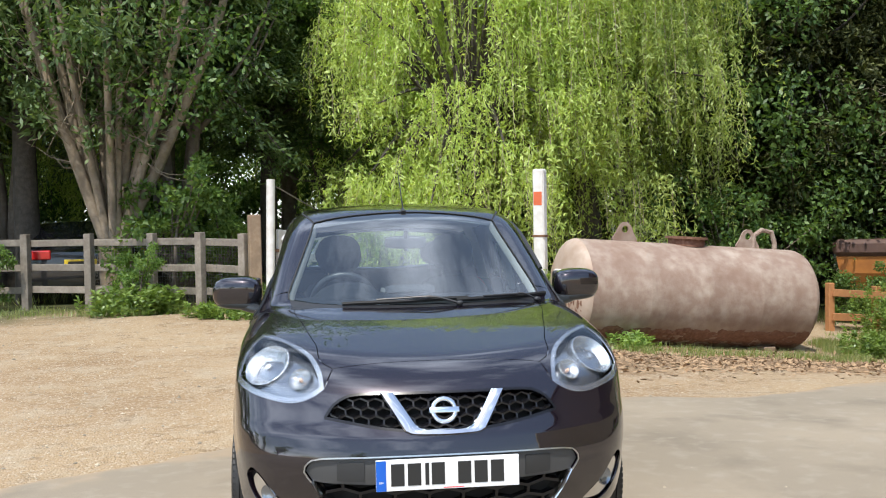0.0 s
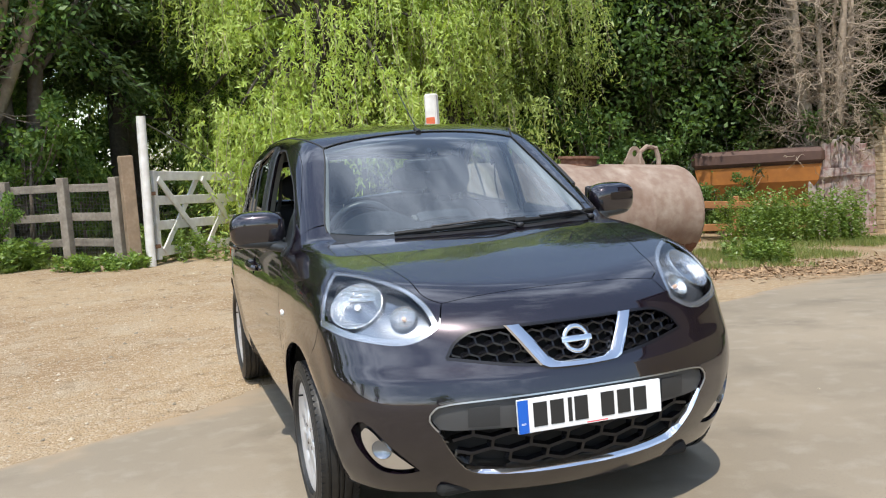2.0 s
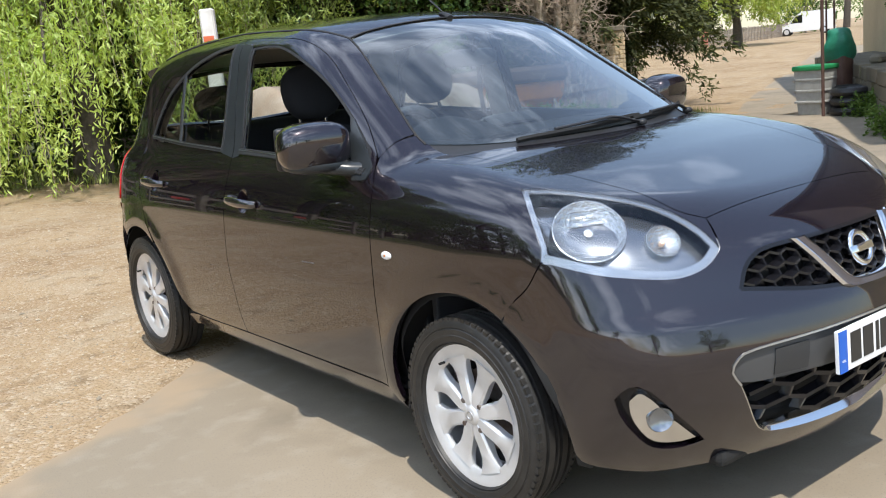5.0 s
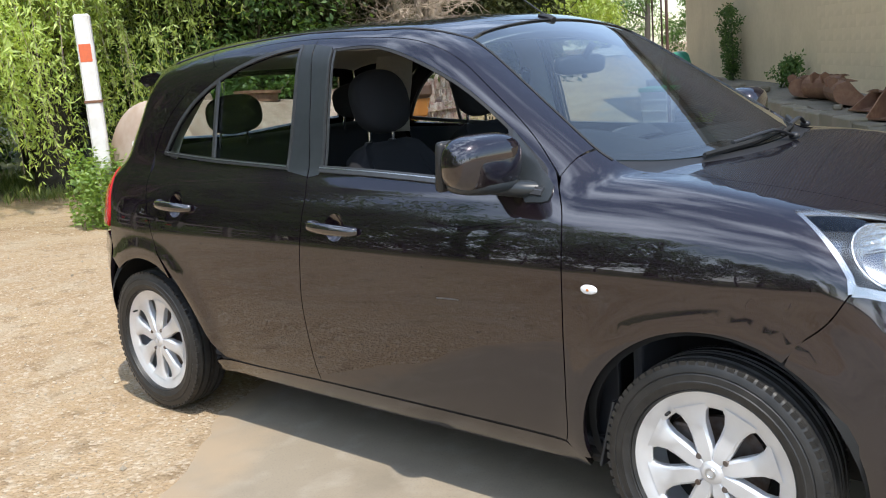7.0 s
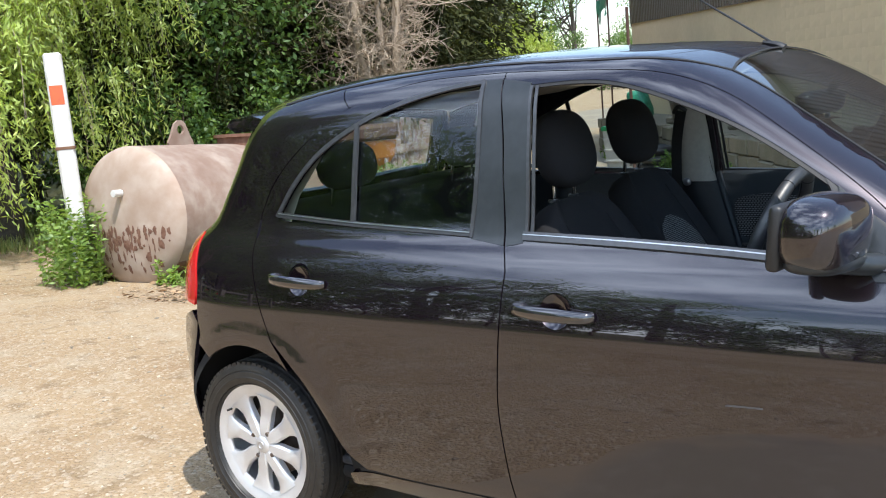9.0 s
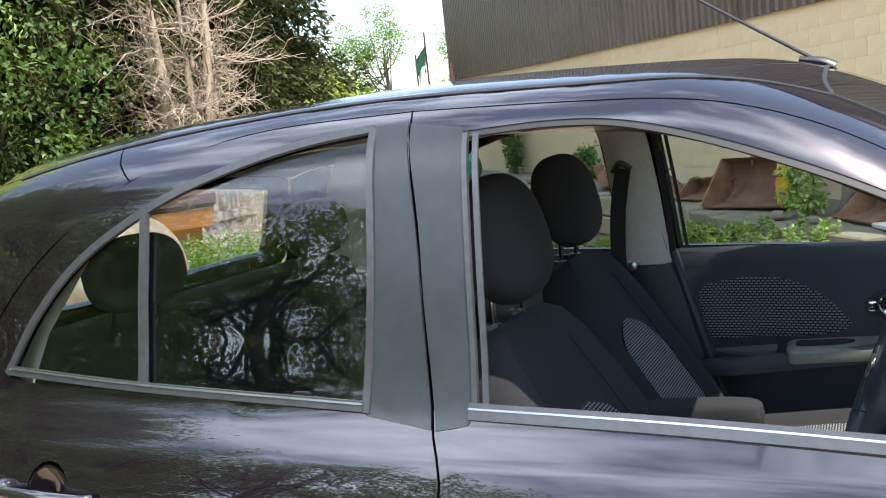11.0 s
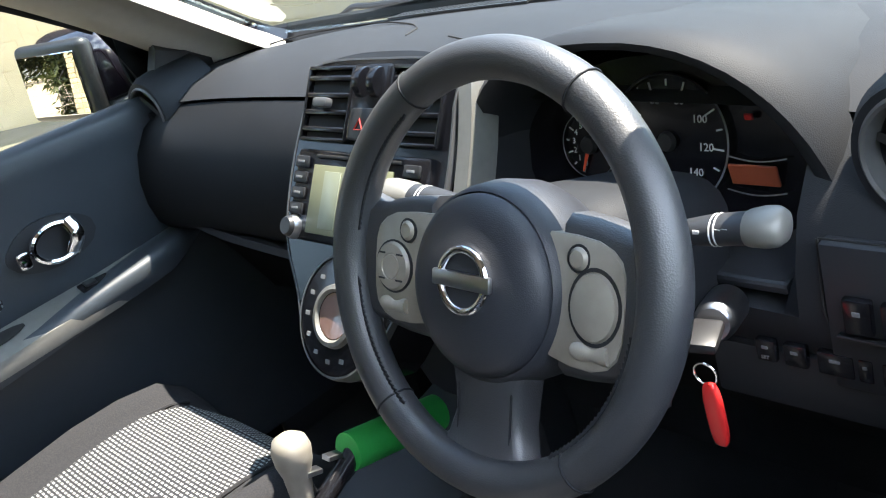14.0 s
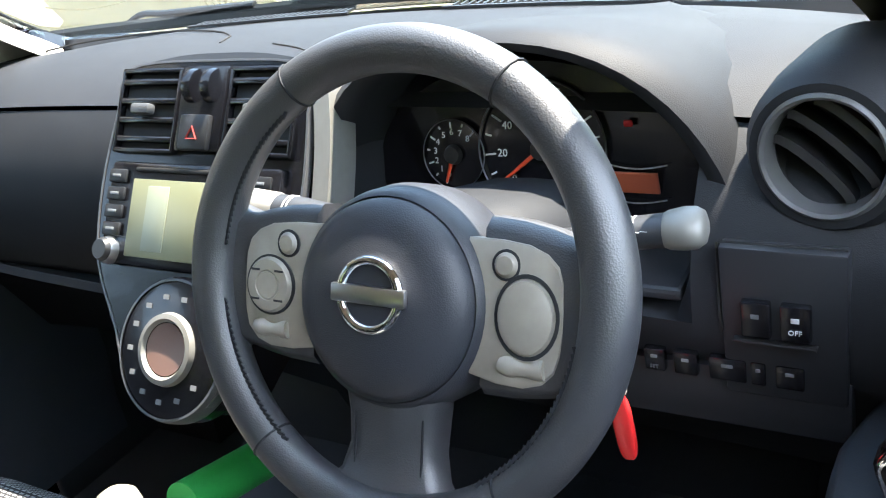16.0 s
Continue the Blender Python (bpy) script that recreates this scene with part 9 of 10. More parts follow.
ring = root("steel_ring", tuple(wall_at(3.65, .6, .02)), "grey curved steel band leaning on the wall", "scrap steel")
path = [Vector(wall_at(3.62 + .22 * math.cos(a), .62, .42 + .40 * math.sin(a))) for a in np.linspace(-1.55, 1.75, 22)]
part("band", sweep([tuple(p) for p in path], tuple(V), [(-.05, -.10), (.05, -.10), (.05, .10), (-.05, .10)]), mat("grey_scrap_steel", (.22, .205, .185), .7, .3, grain=(20, (.15, .12, .10), .7)), ring)

trough = root("trough", tuple(wall_at(6.3, .7, ledge_top(6.3))), "long brown rusty trough on the ledge", "trough")
rows = []
for x in (-.65, .65):
    c = Vector(wall_at(6.3 + x, .7, ledge_top(6.3)))
    rows.append([c + V * a + Vector((0, 0, b)) for a, b in ((-.12, 0), (.12, 0), (.2, .25), (.18, .25), (.10, .03), (-.10, .03), (-.18, .25), (-.2, .25))])
part("shell", loft(rows, True, True), "rust", trough)
for x in (-.65, .65):
    c = Vector(wall_at(6.3 + x, .7, ledge_top(6.3)))
    part("end_plate", loft([[c + U * d + V * a + Vector((0, 0, b)) for a, b in ((-.12, 0), (.12, 0), (.2, .25), (-.2, .25))] for d in (-.01, .01)], True, True), "rust", trough)
paver = root("paving_slab", tuple(wall_at(5.05, 1.0, ledge_top(5))), "pale paving slab lying on the ledge", "slab")
part("slab", oriented(Vector(wall_at(5.05, 1.0, ledge_top(5) + .03)), (.5, .35, .045), U + V * .3, .008), mat("pale_slab", (.55, .53, .49), .9, grain=(20, (.45, .43, .40), .6)), paver)
for uu, vv, s in ((5.5, 1.1, .14), (4.0, 1.25, .12), (3.4, 1.3, .15), (-5.9, 1.2, .22), (-4.6, 1.0, .2), (-8.6, 1.1, .3), (.2, 1.25, .13)):
    rk = root("rubble_block", tuple(wall_at(uu, vv, ledge_top(uu))), "broken lump of concrete rubble on the ledge", "rubble", "rubble lumps")
    part("lump", oriented(Vector(wall_at(uu, vv, ledge_top(uu) + s * .28)), (s * 1.3, s, s * .65), U + V * rb.uniform(-1, 1), s * .18), "ledge_block", rk)

rng = np.random.default_rng(71)


def climber(name, u, v, z0, z1, spread, label, material="leaf_dark", n=34, per=55):
    ob = root(name, tuple(wall_at(u, v, z0)), label, "climbing plant")
    c = np.array([wall_at(u + rng.normal(0, spread), v + abs(rng.normal(0, .10)), rng.uniform(z0 + .1, z1)) for _ in range(n)])
    part("stem", join(*[tube([wall_at(u, v, z0), (np.array(wall_at(u, v, z0)) + p) / 2 + rng.normal(0, .05, 3), p], [.012, .008, .004], 4) for p in c[:10]]), "bark_dark", ob)
    mass("foliage", clump(c, .16, per, .075, .045, rng), material, ob)


climber("ivy", -10.2, .25, .15, 2.1, .35, "dark ivy climbing the cream wall", n=60)
climber("leafy_plant", 3.5, .95, .08, .60, .09, "bright green leafy plant among the buckets", "weed", 26)
climber("ivy", -5.0, .3, .15, .8, .3, "dark ivy at the foot of the wall", n=26)


# ---------------------------------------------------------------- fences and gate
def fence_run(name, posts, label, rails, tall, material, width=.10, rail=(.04, .10), sink=.3, group="fences", top=0.0):
    first = posts[0]
    ob = root(name, (first[0], first[1], gz(*first)), label, "fence", group)
    for i, (x, y) in enumerate(posts):
        z = gz(x, y)
        way = Vector((*posts[min(i + 1, len(posts) - 1)], 0)) - Vector((*posts[max(i - 1, 0)], 0))
        part("post", oriented((x, y, z + (tall + top - sink) / 2), (width, width, tall + top + sink), way, .008), material, ob)
    for (xa, ya), (xb, yb) in zip(posts, posts[1:]):
        off = Vector((yb - ya, xa - xb, 0)).normalized() * (width / 2 + rail[0] / 2 + .002)
        for f in rails:
            part("rail", beam(Vector((xa, ya, gz(xa, ya) + f)) + off, Vector((xb, yb, gz(xb, yb) + f + rb.uniform(-.015, .015))) + off, rail[0], rail[1]), material, ob)
    return ob


def mesh_panel(ob, a, b, z0, z1, off=.0, pitch=.05):
    """Square wire mesh between two points, as one part."""
    a, b = Vector(a), Vector(b)
    n = int((b - a).length / pitch)
    bits = []
    for i in range(n + 1):
        p = a.lerp(b, i / n)
        bits.append(tube([(p.x, p.y, p.z + z0), (p.x, p.y, p.z + z1)], [.0016, .0016], 3))
    for j in range(int((z1 - z0) / pitch) + 1):
        z = z0 + j * pitch
        bits.append(tube([(a.x, a.y, a.z + z), (b.x, b.y, b.z + z)], [.0016, .0016], 3))
    tagged(part("wire_mesh", join(*bits), "wire", ob, "square galvanised wire mesh"), kind="stuff")


left_posts = [(-1.62, 10.62), (-2.3, 11.1), (-3.1, 11.65), (-4.15, 12.1), (-5.2, 12.4), (-6.3, 12.7), (-7.5, 13), (-8.7, 13.3), (-10, 13.6)]
fl = fence_run("timber_fence", left_posts, "grey weathered three-rail timber fence with wire mesh", (.32, .68, 1.08), 1.22, "grey_wood", .12, (.045, .11))
for a, b in list(zip(left_posts, left_posts[1:]))[:3]:
    mesh_panel(fl, (*a, gz(*a)), (*b, gz(*b)), .1, 1.1)
gp = root("gate_side_post", (-1.45, 10.52, gz(-1.45, 10.52)), "thick brown timber post at the end of the fence", "post")
part("post", oriented((-1.45, 10.52, .72), (.17, .15, 1.66), (1, .3, 0), .012), "brown_wood", gp)
wp = root("gate_post", (-1.24, 10.5, gz(-1.24, 10.5)), "leaning white-painted steel gate post with peeling paint", "post")
bm = bmesh.new()
rod(bm, (-1.25, 10.5, -.2), (-1.20, 10.52, 2.06), .065, .062, 16)
soft(part("post", bm, "white_wood", wp), 40)
part("hinge", box((-1.16, 10.58, 1.02), (.12, .05, .05), (0, 0, 40), .006), "rust", wp)
part("hinge", box((-1.16, 10.58, .30), (.12, .05, .05), (0, 0, 40), .006), "rust", wp)

gate = root("field_gate", (-1.1, 10.65, .15), "open white five-bar field gate with diagonal braces", "gate")
ga, gb = Vector((-1.12, 10.66, .12)), Vector((.24, 12.85, .0))
for f in (.10, .46, .80, 1.14):
    part("bar", beam(ga + Vector((0, 0, f)), gb + Vector((0, 0, f)), .035, .13), "white_wood", gate)
gw = (gb - ga).normalized()
for q, z1 in ((0.0, 1.22), (1.0, 1.18)):
    p = ga.lerp(gb, q)
    part("stile", oriented(p + Vector((0, 0, .6)), (.09, .05, z1), gw, .006), "white_wood", gate)
side_off = Vector((-gw.y, gw.x, 0)) * -.03
for q0, q1, z0, z1 in ((.03, .49, 1.10, .10), (.03, .49, .10, 1.10), (.51, .97, 1.10, .10), (.51, .97, .10, 1.10)):
    part("brace", beam(ga.lerp(gb, q0) + side_off + Vector((0, 0, z0)), ga.lerp(gb, q1) + side_off * (1 if z0 > .5 else -1) + Vector((0, 0, z1)), .028, .10), "white_wood", gate)
part("stay_wire", tube([(-1.205, 10.52, 2.0), tuple(gb + Vector((0, 0, 1.16)))], [.010, .010], 5), "wire", gate, "thin stay wire to the gate's end")
part("latch", oriented(gb + Vector((0, 0, .95)) + gw * .05, (.10, .02, .04), gw, .004), "rust", gate)

mark = root("marker_post", (2.55, 9.5, gz(2.55, 9.5)), "white-painted post with an orange-red patch, rusting", "post")
bm = oriented((2.55, 9.5, .86), (.17, .13, 2.5), (.8, -.6, 0), .02)
part("post", bm, "white_wood", mark)
part("patch", oriented((2.512, 9.456, 1.70), (.125, .02, .19), (.8, -.6, 0), .003), "sign_red", mark, "orange-red painted patch")
part("rust_stain", oriented((2.517, 9.463, 1.40), (.05, .008, .35), (.8, -.6, 0), .002), mat("rust_run", (.56, .33, .17), .8, grain=(18, (.72, .66, .58), .8)), mark, "pale rust run below the patch")
part("strap", oriented((2.55, 9.5, 1.18), (.185, .145, .03), (.8, -.6, 0), .004), "rust", mark, "rusty strap")

fr = fence_run("timber_fence", [(6.85, 9.95), (7.65, 10.05), (8.45, 10.15), (9.2, 10.2)], "orange-brown timber rail fence behind tall weeds", (.42, .78), .92, "orange_wood", .10, (.045, .11))

# leaning plank fence that runs away behind the pillar
pf = root("plank_fence", (11.2, 10.0, gz(11.2, 10)), "silvered close-board plank fence running into the distance", "fence", "fences")
line = dense([(11.15, 10.05), (12.6, 11.6), (15.6, 14.2), (20.3, 17.9)], .17)
for i, (a, b) in enumerate(zip(line, line[1:])):
    z = gz(*a)
    h = float(np.interp(i / len(line), (0, .2, 1), (1.0, .95, 1.5)))
    t = Vector((*(b - a), 0))
    part("plank", oriented((a[0], a[1], z + h / 2 - .05 + rb.uniform(-.05, .05)), (.15, .022, h + .1), t, .004), "plank", pf)
for f in (.3, .8):
    part("rail", sweep([(p[0] - .03, p[1] + .03, gz(*p) + f) for p in line[::4]], (0, 0, 1), [(-.02, -.04), (.02, -.04), (.02, .04), (-.02, .04)]), "plank", pf)

# arched weathered door and brick pillar
ad = root("garden_door", (9.85, 10.12, gz(9.85, 10.12)), "arched plank door in peeling white paint over maroon", "door")
for i in range(9):
    x = -.66 + i * .15
    h = 2.0 - .42 * (x / .68) ** 2 * 1.0 - .02 * (i % 2)
    part("plank", oriented((9.85 + x, 10.12, -.85 + h / 2), (.146, .04, h), (1, .03, 0), .006), "door_paint", ad)
for z in (-.45, .55):
    part("ledge_board", oriented((9.85, 10.075, z), (1.2, .035, .14), (1, .03, 0), .006), "door_paint", ad)
pil = root("brick_pillar", (10.62, 10.08, -.85), "square pillar of cream bricks with a pale cap", "pillar")
part("core", box((10.62, 10.08, .30), (.27, .27, 2.3)), "mortar", pil)
brick_me = box((0, 0, 0), (.150, .07, .066), bevel=.005, segments=1)
first = part("brick", brick_me, "brick_cream", pil)
spots_b = []
for row in range(30):
    z = -.80 + row * .075
    for s, axis in ((-1, 0), (1, 0), (-1, 1), (1, 1)):
        for c in (-.078, .078):
            shift = .0 if row % 2 else .055
            if axis == 0:
                spots_b.append((10.62 + c + (shift if c < 0 else -shift) * 0, 10.08 + s * .115, z, 0))
            else:
                spots_b.append((10.62 + s * .115, 10.08 + c, z, 90))
for i, (x, y, z, a) in enumerate(spots_b):
    ob = first if i == 0 else new("brick", first.data)
    ob.parent = pil
    ob.matrix_parent_inverse = pil.matrix_world.inverted()
    ob.matrix_world = pose(x + rb.uniform(-.004, .004), y + rb.uniform(-.004, .004), z, 0, 0, a)
part("cap", box((10.62, 10.08, 1.49), (.36, .36, .09), bevel=.015), "ledge_block", pil)


# ---------------------------------------------------------------- the rusty tank
A, B = Vector((2.86, 8.98, .44)), Vector((6.12, 9.42, .20))
tank = root("tank", (4.8, 9.0, gz(4.8, 9)), "large pink-brown rusty cylindrical tank lying on the ground", "tank")
R = .71
axis = (B - A).normalized()
tm = Matrix.Translation(A) @ axis.to_track_quat("Z", "Y").to_matrix().to_4x4()
L = (B - A).length
prof = [(R, .0)]
for f in (.25, .5, .75):
    prof += [(R, L * f - .02), (R + .004, L * f), (R, L * f + .02)]
prof += [(R, L)]
soft(part("shell", lathe(prof, 56, tm), "tank_paint", tank), 50)
dome = [(R * math.sin(a), -.20 * math.cos(a)) for a in np.linspace(0, math.pi / 2, 9)]
soft(part("domed_end", lathe(dome, 56, tm), "tank_end", tank, "chalky pale domed end"), 50)
soft(part("domed_end", lathe([(r, L - z) for r, z in dome[::-1]], 56, tm), "tank_paint", tank), 50)
bm = bmesh.new()
sidev = axis.cross(Vector((0, 0, 1))).normalized()
upv = sidev.cross(axis).normalized()
# blistered rust and runs on the pale end
rng_e = np.random.default_rng(78)
spots = []
for _ in range(150):
    cx, cy = rng_e.normal(.05, .30), -.10 - abs(rng_e.normal(0, .22))
    w_, h_ = rng_e.uniform(.006, .030), rng_e.uniform(.012, .060)
    if math.hypot(cx, cy) > R - .09:
        continue
    pts = []
    for k_ in range(7):
        a = k_ * 2 * math.pi / 7
        px, py = cx + w_ * math.cos(a) * rng_e.uniform(.5, 1.3), cy + h_ * math.sin(a) * rng_e.uniform(.5, 1.3)
        pts.append(A + sidev * px + upv * py - axis * (.2035 * math.sqrt(max(0, 1 - (px * px + py * py) / (R * R)))))
    spots.append((pts + [sum(pts, Vector()) / 7 - axis * .003], [(k_, (k_ + 1) % 7, 7) for k_ in range(7)]))
tagged(part("rust_blister", join(*spots), "tank_rust", tank, "reddish rust blisters on the pale end"), kind="stuff")
# flaking rusty skin along the lower flank
rngt = np.random.default_rng(77)
for _ in range(420):
    s = rngt.uniform(.05, L - .05)
    g_ = radians(-38 - abs(rngt.normal(0, 16)))
    r_ = rngt.uniform(.015, .07)
    ring_pts = []
    for k_ in range(7):
        a = k_ * 2 * math.pi / 7
        rr = r_ * rngt.uniform(.55, 1.25)
        ang = g_ + rr * math.sin(a) / R * 1.0
        nrm = sidev * math.cos(ang) + upv * math.sin(ang)
        ring_pts.append(A + axis * (s + 1.6 * rr * math.cos(a)) + nrm * (R + .003))
    nrm = sidev * math.cos(g_) + upv * math.sin(g_)
    centre = A + axis * s + nrm * (R + .008 + r_ * .12)
    vs = [bm.verts.new(p) for p in ring_pts]
    cv = bm.verts.new(centre)
    for k_ in range(7):
        bm.faces.new((vs[k_], vs[(k_ + 1) % 7], cv))
tagged(part("rust_flake", bm, "tank_rust", tank, "dark flaking rust along the lower side"), kind="stuff")


def lug(s):
    c = A + axis * s + upv * (R - .01)
    outline = [(-.17, 0), (.17, 0), (.13, .12), (.07, .24), (.0, .27), (-.07, .24), (-.13, .12)]
    hole = [(.045 * math.cos(a), .17 + .045 * math.sin(a)) for a in np.linspace(0, 2 * math.pi, 14, endpoint=False)]
    n = 28
    outer = dense([(a, b, 0) for a, b in outline], .02, True)
    idx = np.linspace(0, len(outer), n, endpoint=False).astype(int)
    ang = np.arctan2(outer[idx, 1] - .17, outer[idx, 0])
    inner = np.stack([.048 * np.cos(ang), .17 + .048 * np.sin(ang)], 1)
    rows = []
    for d in (-.015, .015):
        rows.append(([c + axis * p[0] + upv * p[1] + sidev * d for p in outer[idx]], [c + axis * p[0] + upv * p[1] + sidev * d for p in inner]))
    ring_rows = [rows[0][1], rows[0][0], rows[1][0], rows[1][1], rows[0][1]]
    part("lifting_lug", loft(ring_rows, True), "tank_paint", tank)


lug(.72)
lug(2.62)
hatch = A + axis * 1.66 + upv * (R - .03)
bm = bmesh.new()
rod(bm, hatch, hatch + upv * .10, .25, None, 28)
rod(bm, hatch + upv * .10, hatch + upv * .135, .29, None, 28)
part("hatch", bm, "tank_rust", tank, "round rusty hatch cover")
p0 = A + axis * 2.72 + upv * R
part("pipe_loop", tube([p0, p0 + upv * .18, p0 + upv * .26 + axis * .12, p0 + upv * .24 + axis * .28, p0 + upv * .08 + axis * .34, p0 + axis * .34 - upv * .03], [.035, .035], 10), "tank_paint", tank)
nozzle = A - axis * .19 + upv * .25 + sidev * .05
bm = bmesh.new()
rod(bm, nozzle, nozzle - axis * .10, .035, None, 12)
part("nozzle", bm, "white_wood", tank, "short pale nozzle on the end")
for s in (.6, 2.7):
    c = A + axis * s
    part("cradle", oriented((c.x, c.y, gz(c.x, c.y) + (c.z - R - gz(c.x, c.y)) / 2 + .02), (1.0, .18, max(.05, c.z - R - gz(c.x, c.y) + .10)), sidev, .01), "brown_wood", tank)


# ---------------------------------------------------------------- things along the far side
hop = root("hopper", (8.7, 10.95, gz(8.7, 10.95)), "orange steel hopper trailer with a dark brown lid", "hopper")
c0 = Vector((8.75, 11.0, 0))
dirv = Vector((1.5, -1.0, 0)).normalized()
sid = Vector((-dirv.y, dirv.x, 0))
rows = []
for z, a, b in ((.10, .70, .35), (.45, .95, .55), (.72, 1.0, .6)):
    rows.append([c0 + dirv * sx * a + sid * sy * b + Vector((0, 0, z)) for sx, sy in ((-1, -1), (1, -1), (1, 1), (-1, 1))])
part("body", loft(rows, True, True), "orange_steel", hop)
part("lid", oriented(c0 + Vector((0, 0, .86)), (2.1, 1.3, .26), dirv, .06), "brown_steel", hop, "dark brown steel lid")
for sx in (-.6, .6):
    for sy in (-.4, .4):
        p = c0 + dirv * sx + sid * sy
        part("leg", oriented((p.x, p.y, -.3), (.08, .08, .95), dirv, .005), "brown_steel", hop)

# the garden boundary and the hopper stand well beyond the tank
EYE_LINE = Vector((-1.45, -2.65, 1.345))
for ob in (fr, pf, ad, pil, hop):
    ob.matrix_world = Matrix.Translation(EYE_LINE) @ Matrix.Diagonal((1.2, 1.2, 1.2, 1)) @ Matrix.Translation(-EYE_LINE) @ ob.matrix_world

bin_ = root("wheelie_bin", (17.4, 10.6, gz(17.4, 10.6)), "grey ribbed bin with a green lid", "bin")
zb = gz(17.4, 10.6)
rows = [[Vector((17.4 + sx * a, 10.6 + sy * a, zb + z)) for sx, sy in ((-1, -1), (1, -1), (1, 1), (-1, 1))] for z, a in ((.02, .27), (.5, .31), (1.0, .33))]
part("body", loft(rows, True, True), "grey_plastic", bin_)
for z in (.3, .55, .8):
    part("rib", box((17.4, 10.6, zb + z), (.67, .67, .05), bevel=.01), "grey_plastic", bin_)
part("lid", box((17.4, 10.6, zb + 1.05), (.74, .74, .11), bevel=.03), "green_plastic", bin_, "green plastic lid")
tp = root("tarpaulin_stack", (18.6, 10.62, gz(18.6, 10.62)), "green tarpaulin draped over a stack of junk", "tarpaulin")
part("stack", blob((18.65, 10.75, -.15), (.55, .55, 1.4), 4, 24), "brown_steel", tp)
vs, fs = blob((18.65, 10.75, .62), (.62, .6, .95), 3.2, 40)
vs = [v + Vector((.05 * math.sin(9 * v.z + 4 * v.y), .05 * math.sin(8 * v.z + 5 * v.x), .04 * math.sin(6 * v.x))) for v in vs]
soft(part("tarpaulin", (vs, fs), "tarp", tp), 80)
pole = root("pole", (16.65, 9.98, gz(16.65, 9.98)), "dark slim upright pole by the bins", "pole")
bm = bmesh.new()
rod(bm, (16.65, 9.98, -1), (16.65, 9.98, 2.9), .035, None, 10)
part("pole", bm, "brown_steel", pole)
jk = root("junk_pile", (17.1, 9.7, gz(17.1, 9.7)), "heap of dark scrap tyres and boxes", "scrap")
for i, (x, y, s) in enumerate(((17.0, 9.6, .5), (17.5, 9.7, .6), (17.9, 10.2, .65))):
    bm = bmesh.new()
    z = gz(x, y)
    for k_ in range(3):
        soft_m = pose(x + .03 * k_, y, z + .10 + k_ * .2)
        v_, f_ = lathe([(.30 + .10 * math.cos(a), .09 * math.sin(a)) for a in np.linspace(0, 2 * math.pi, 11)], 22, soft_m)
        soft(part("scrap_tyre", (v_, f_), "tyre", jk), 70)

net = root("netting", tuple(wall_at(-17.0, .9, -.8)), "green netting slung between thin poles", "netting")
for a in (-17.9, -16.2):
    p = Vector(wall_at(a, 1.0, 0))
    bm = bmesh.new()
    rod(bm, (p.x, p.y, -.9), (p.x, p.y, 4.4 + .3 * (a + 17)), .03, None, 8)
    part("pole", bm, "brown_steel", net)
pa, pb = Vector(wall_at(-17.9, 1.0, 3.9)), Vector(wall_at(-16.2, 1.0, 4.2))
part("cross_pole", tube([tuple(pa), tuple(pb)], [.025, .025], 8), "brown_steel", net)
rows = [[pa.lerp(pb, f) - Vector((0, 0, d * (.75 + .25 * math.sin(9 * f)))) + V * (.06 * math.sin(12 * f + 5 * d)) for f in np.linspace(.05, .95, 18)] for d in np.linspace(0, .8, 6)]
soft(part("net", loft(rows), "tarp", net), 80)

pale = [(47.0, 39.0), (51.0, 40.0), (55.0, 41.0), (59.0, 42.0), (63.0, 43.0), (67.0, 44.0), (71.0, 45.2)]
pfence = root("picket_fence", (47.0, 39.0, gz(47.0, 39.0)), "pale grey picket fence along the far track", "fence", "fences")
fenceline = dense(pale, .30)
for p in fenceline:
    z = gz(*p)
    part("picket", oriented((p[0], p[1], z + .50), (.18, .03, 1.15 + rb.uniform(-.1, .08)), (.97, .24, 0)), "plank", pfence)
for f in (.25, .65):
    part("rail", sweep([(p[0] - .02, p[1] + .05, gz(*p) + f) for p in fenceline[::5]], (0, 0, 1), [(-.02, -.05), (.02, -.05), (.02, .05), (-.02, .05)]), "white_wood", pfence)
rp = root("red_post", (53.0, 40.2, gz(53.0, 40.2)), "faded red upright post in the far fence", "post")
part("post", box((53.0, 40.2, gz(53.0, 40.2) + .7), (.5, .2, 1.5), bevel=.02), mat("faded_red", (.42, .14, .11), .8, grain=(8, (.34, .12, .1), .6)), rp)


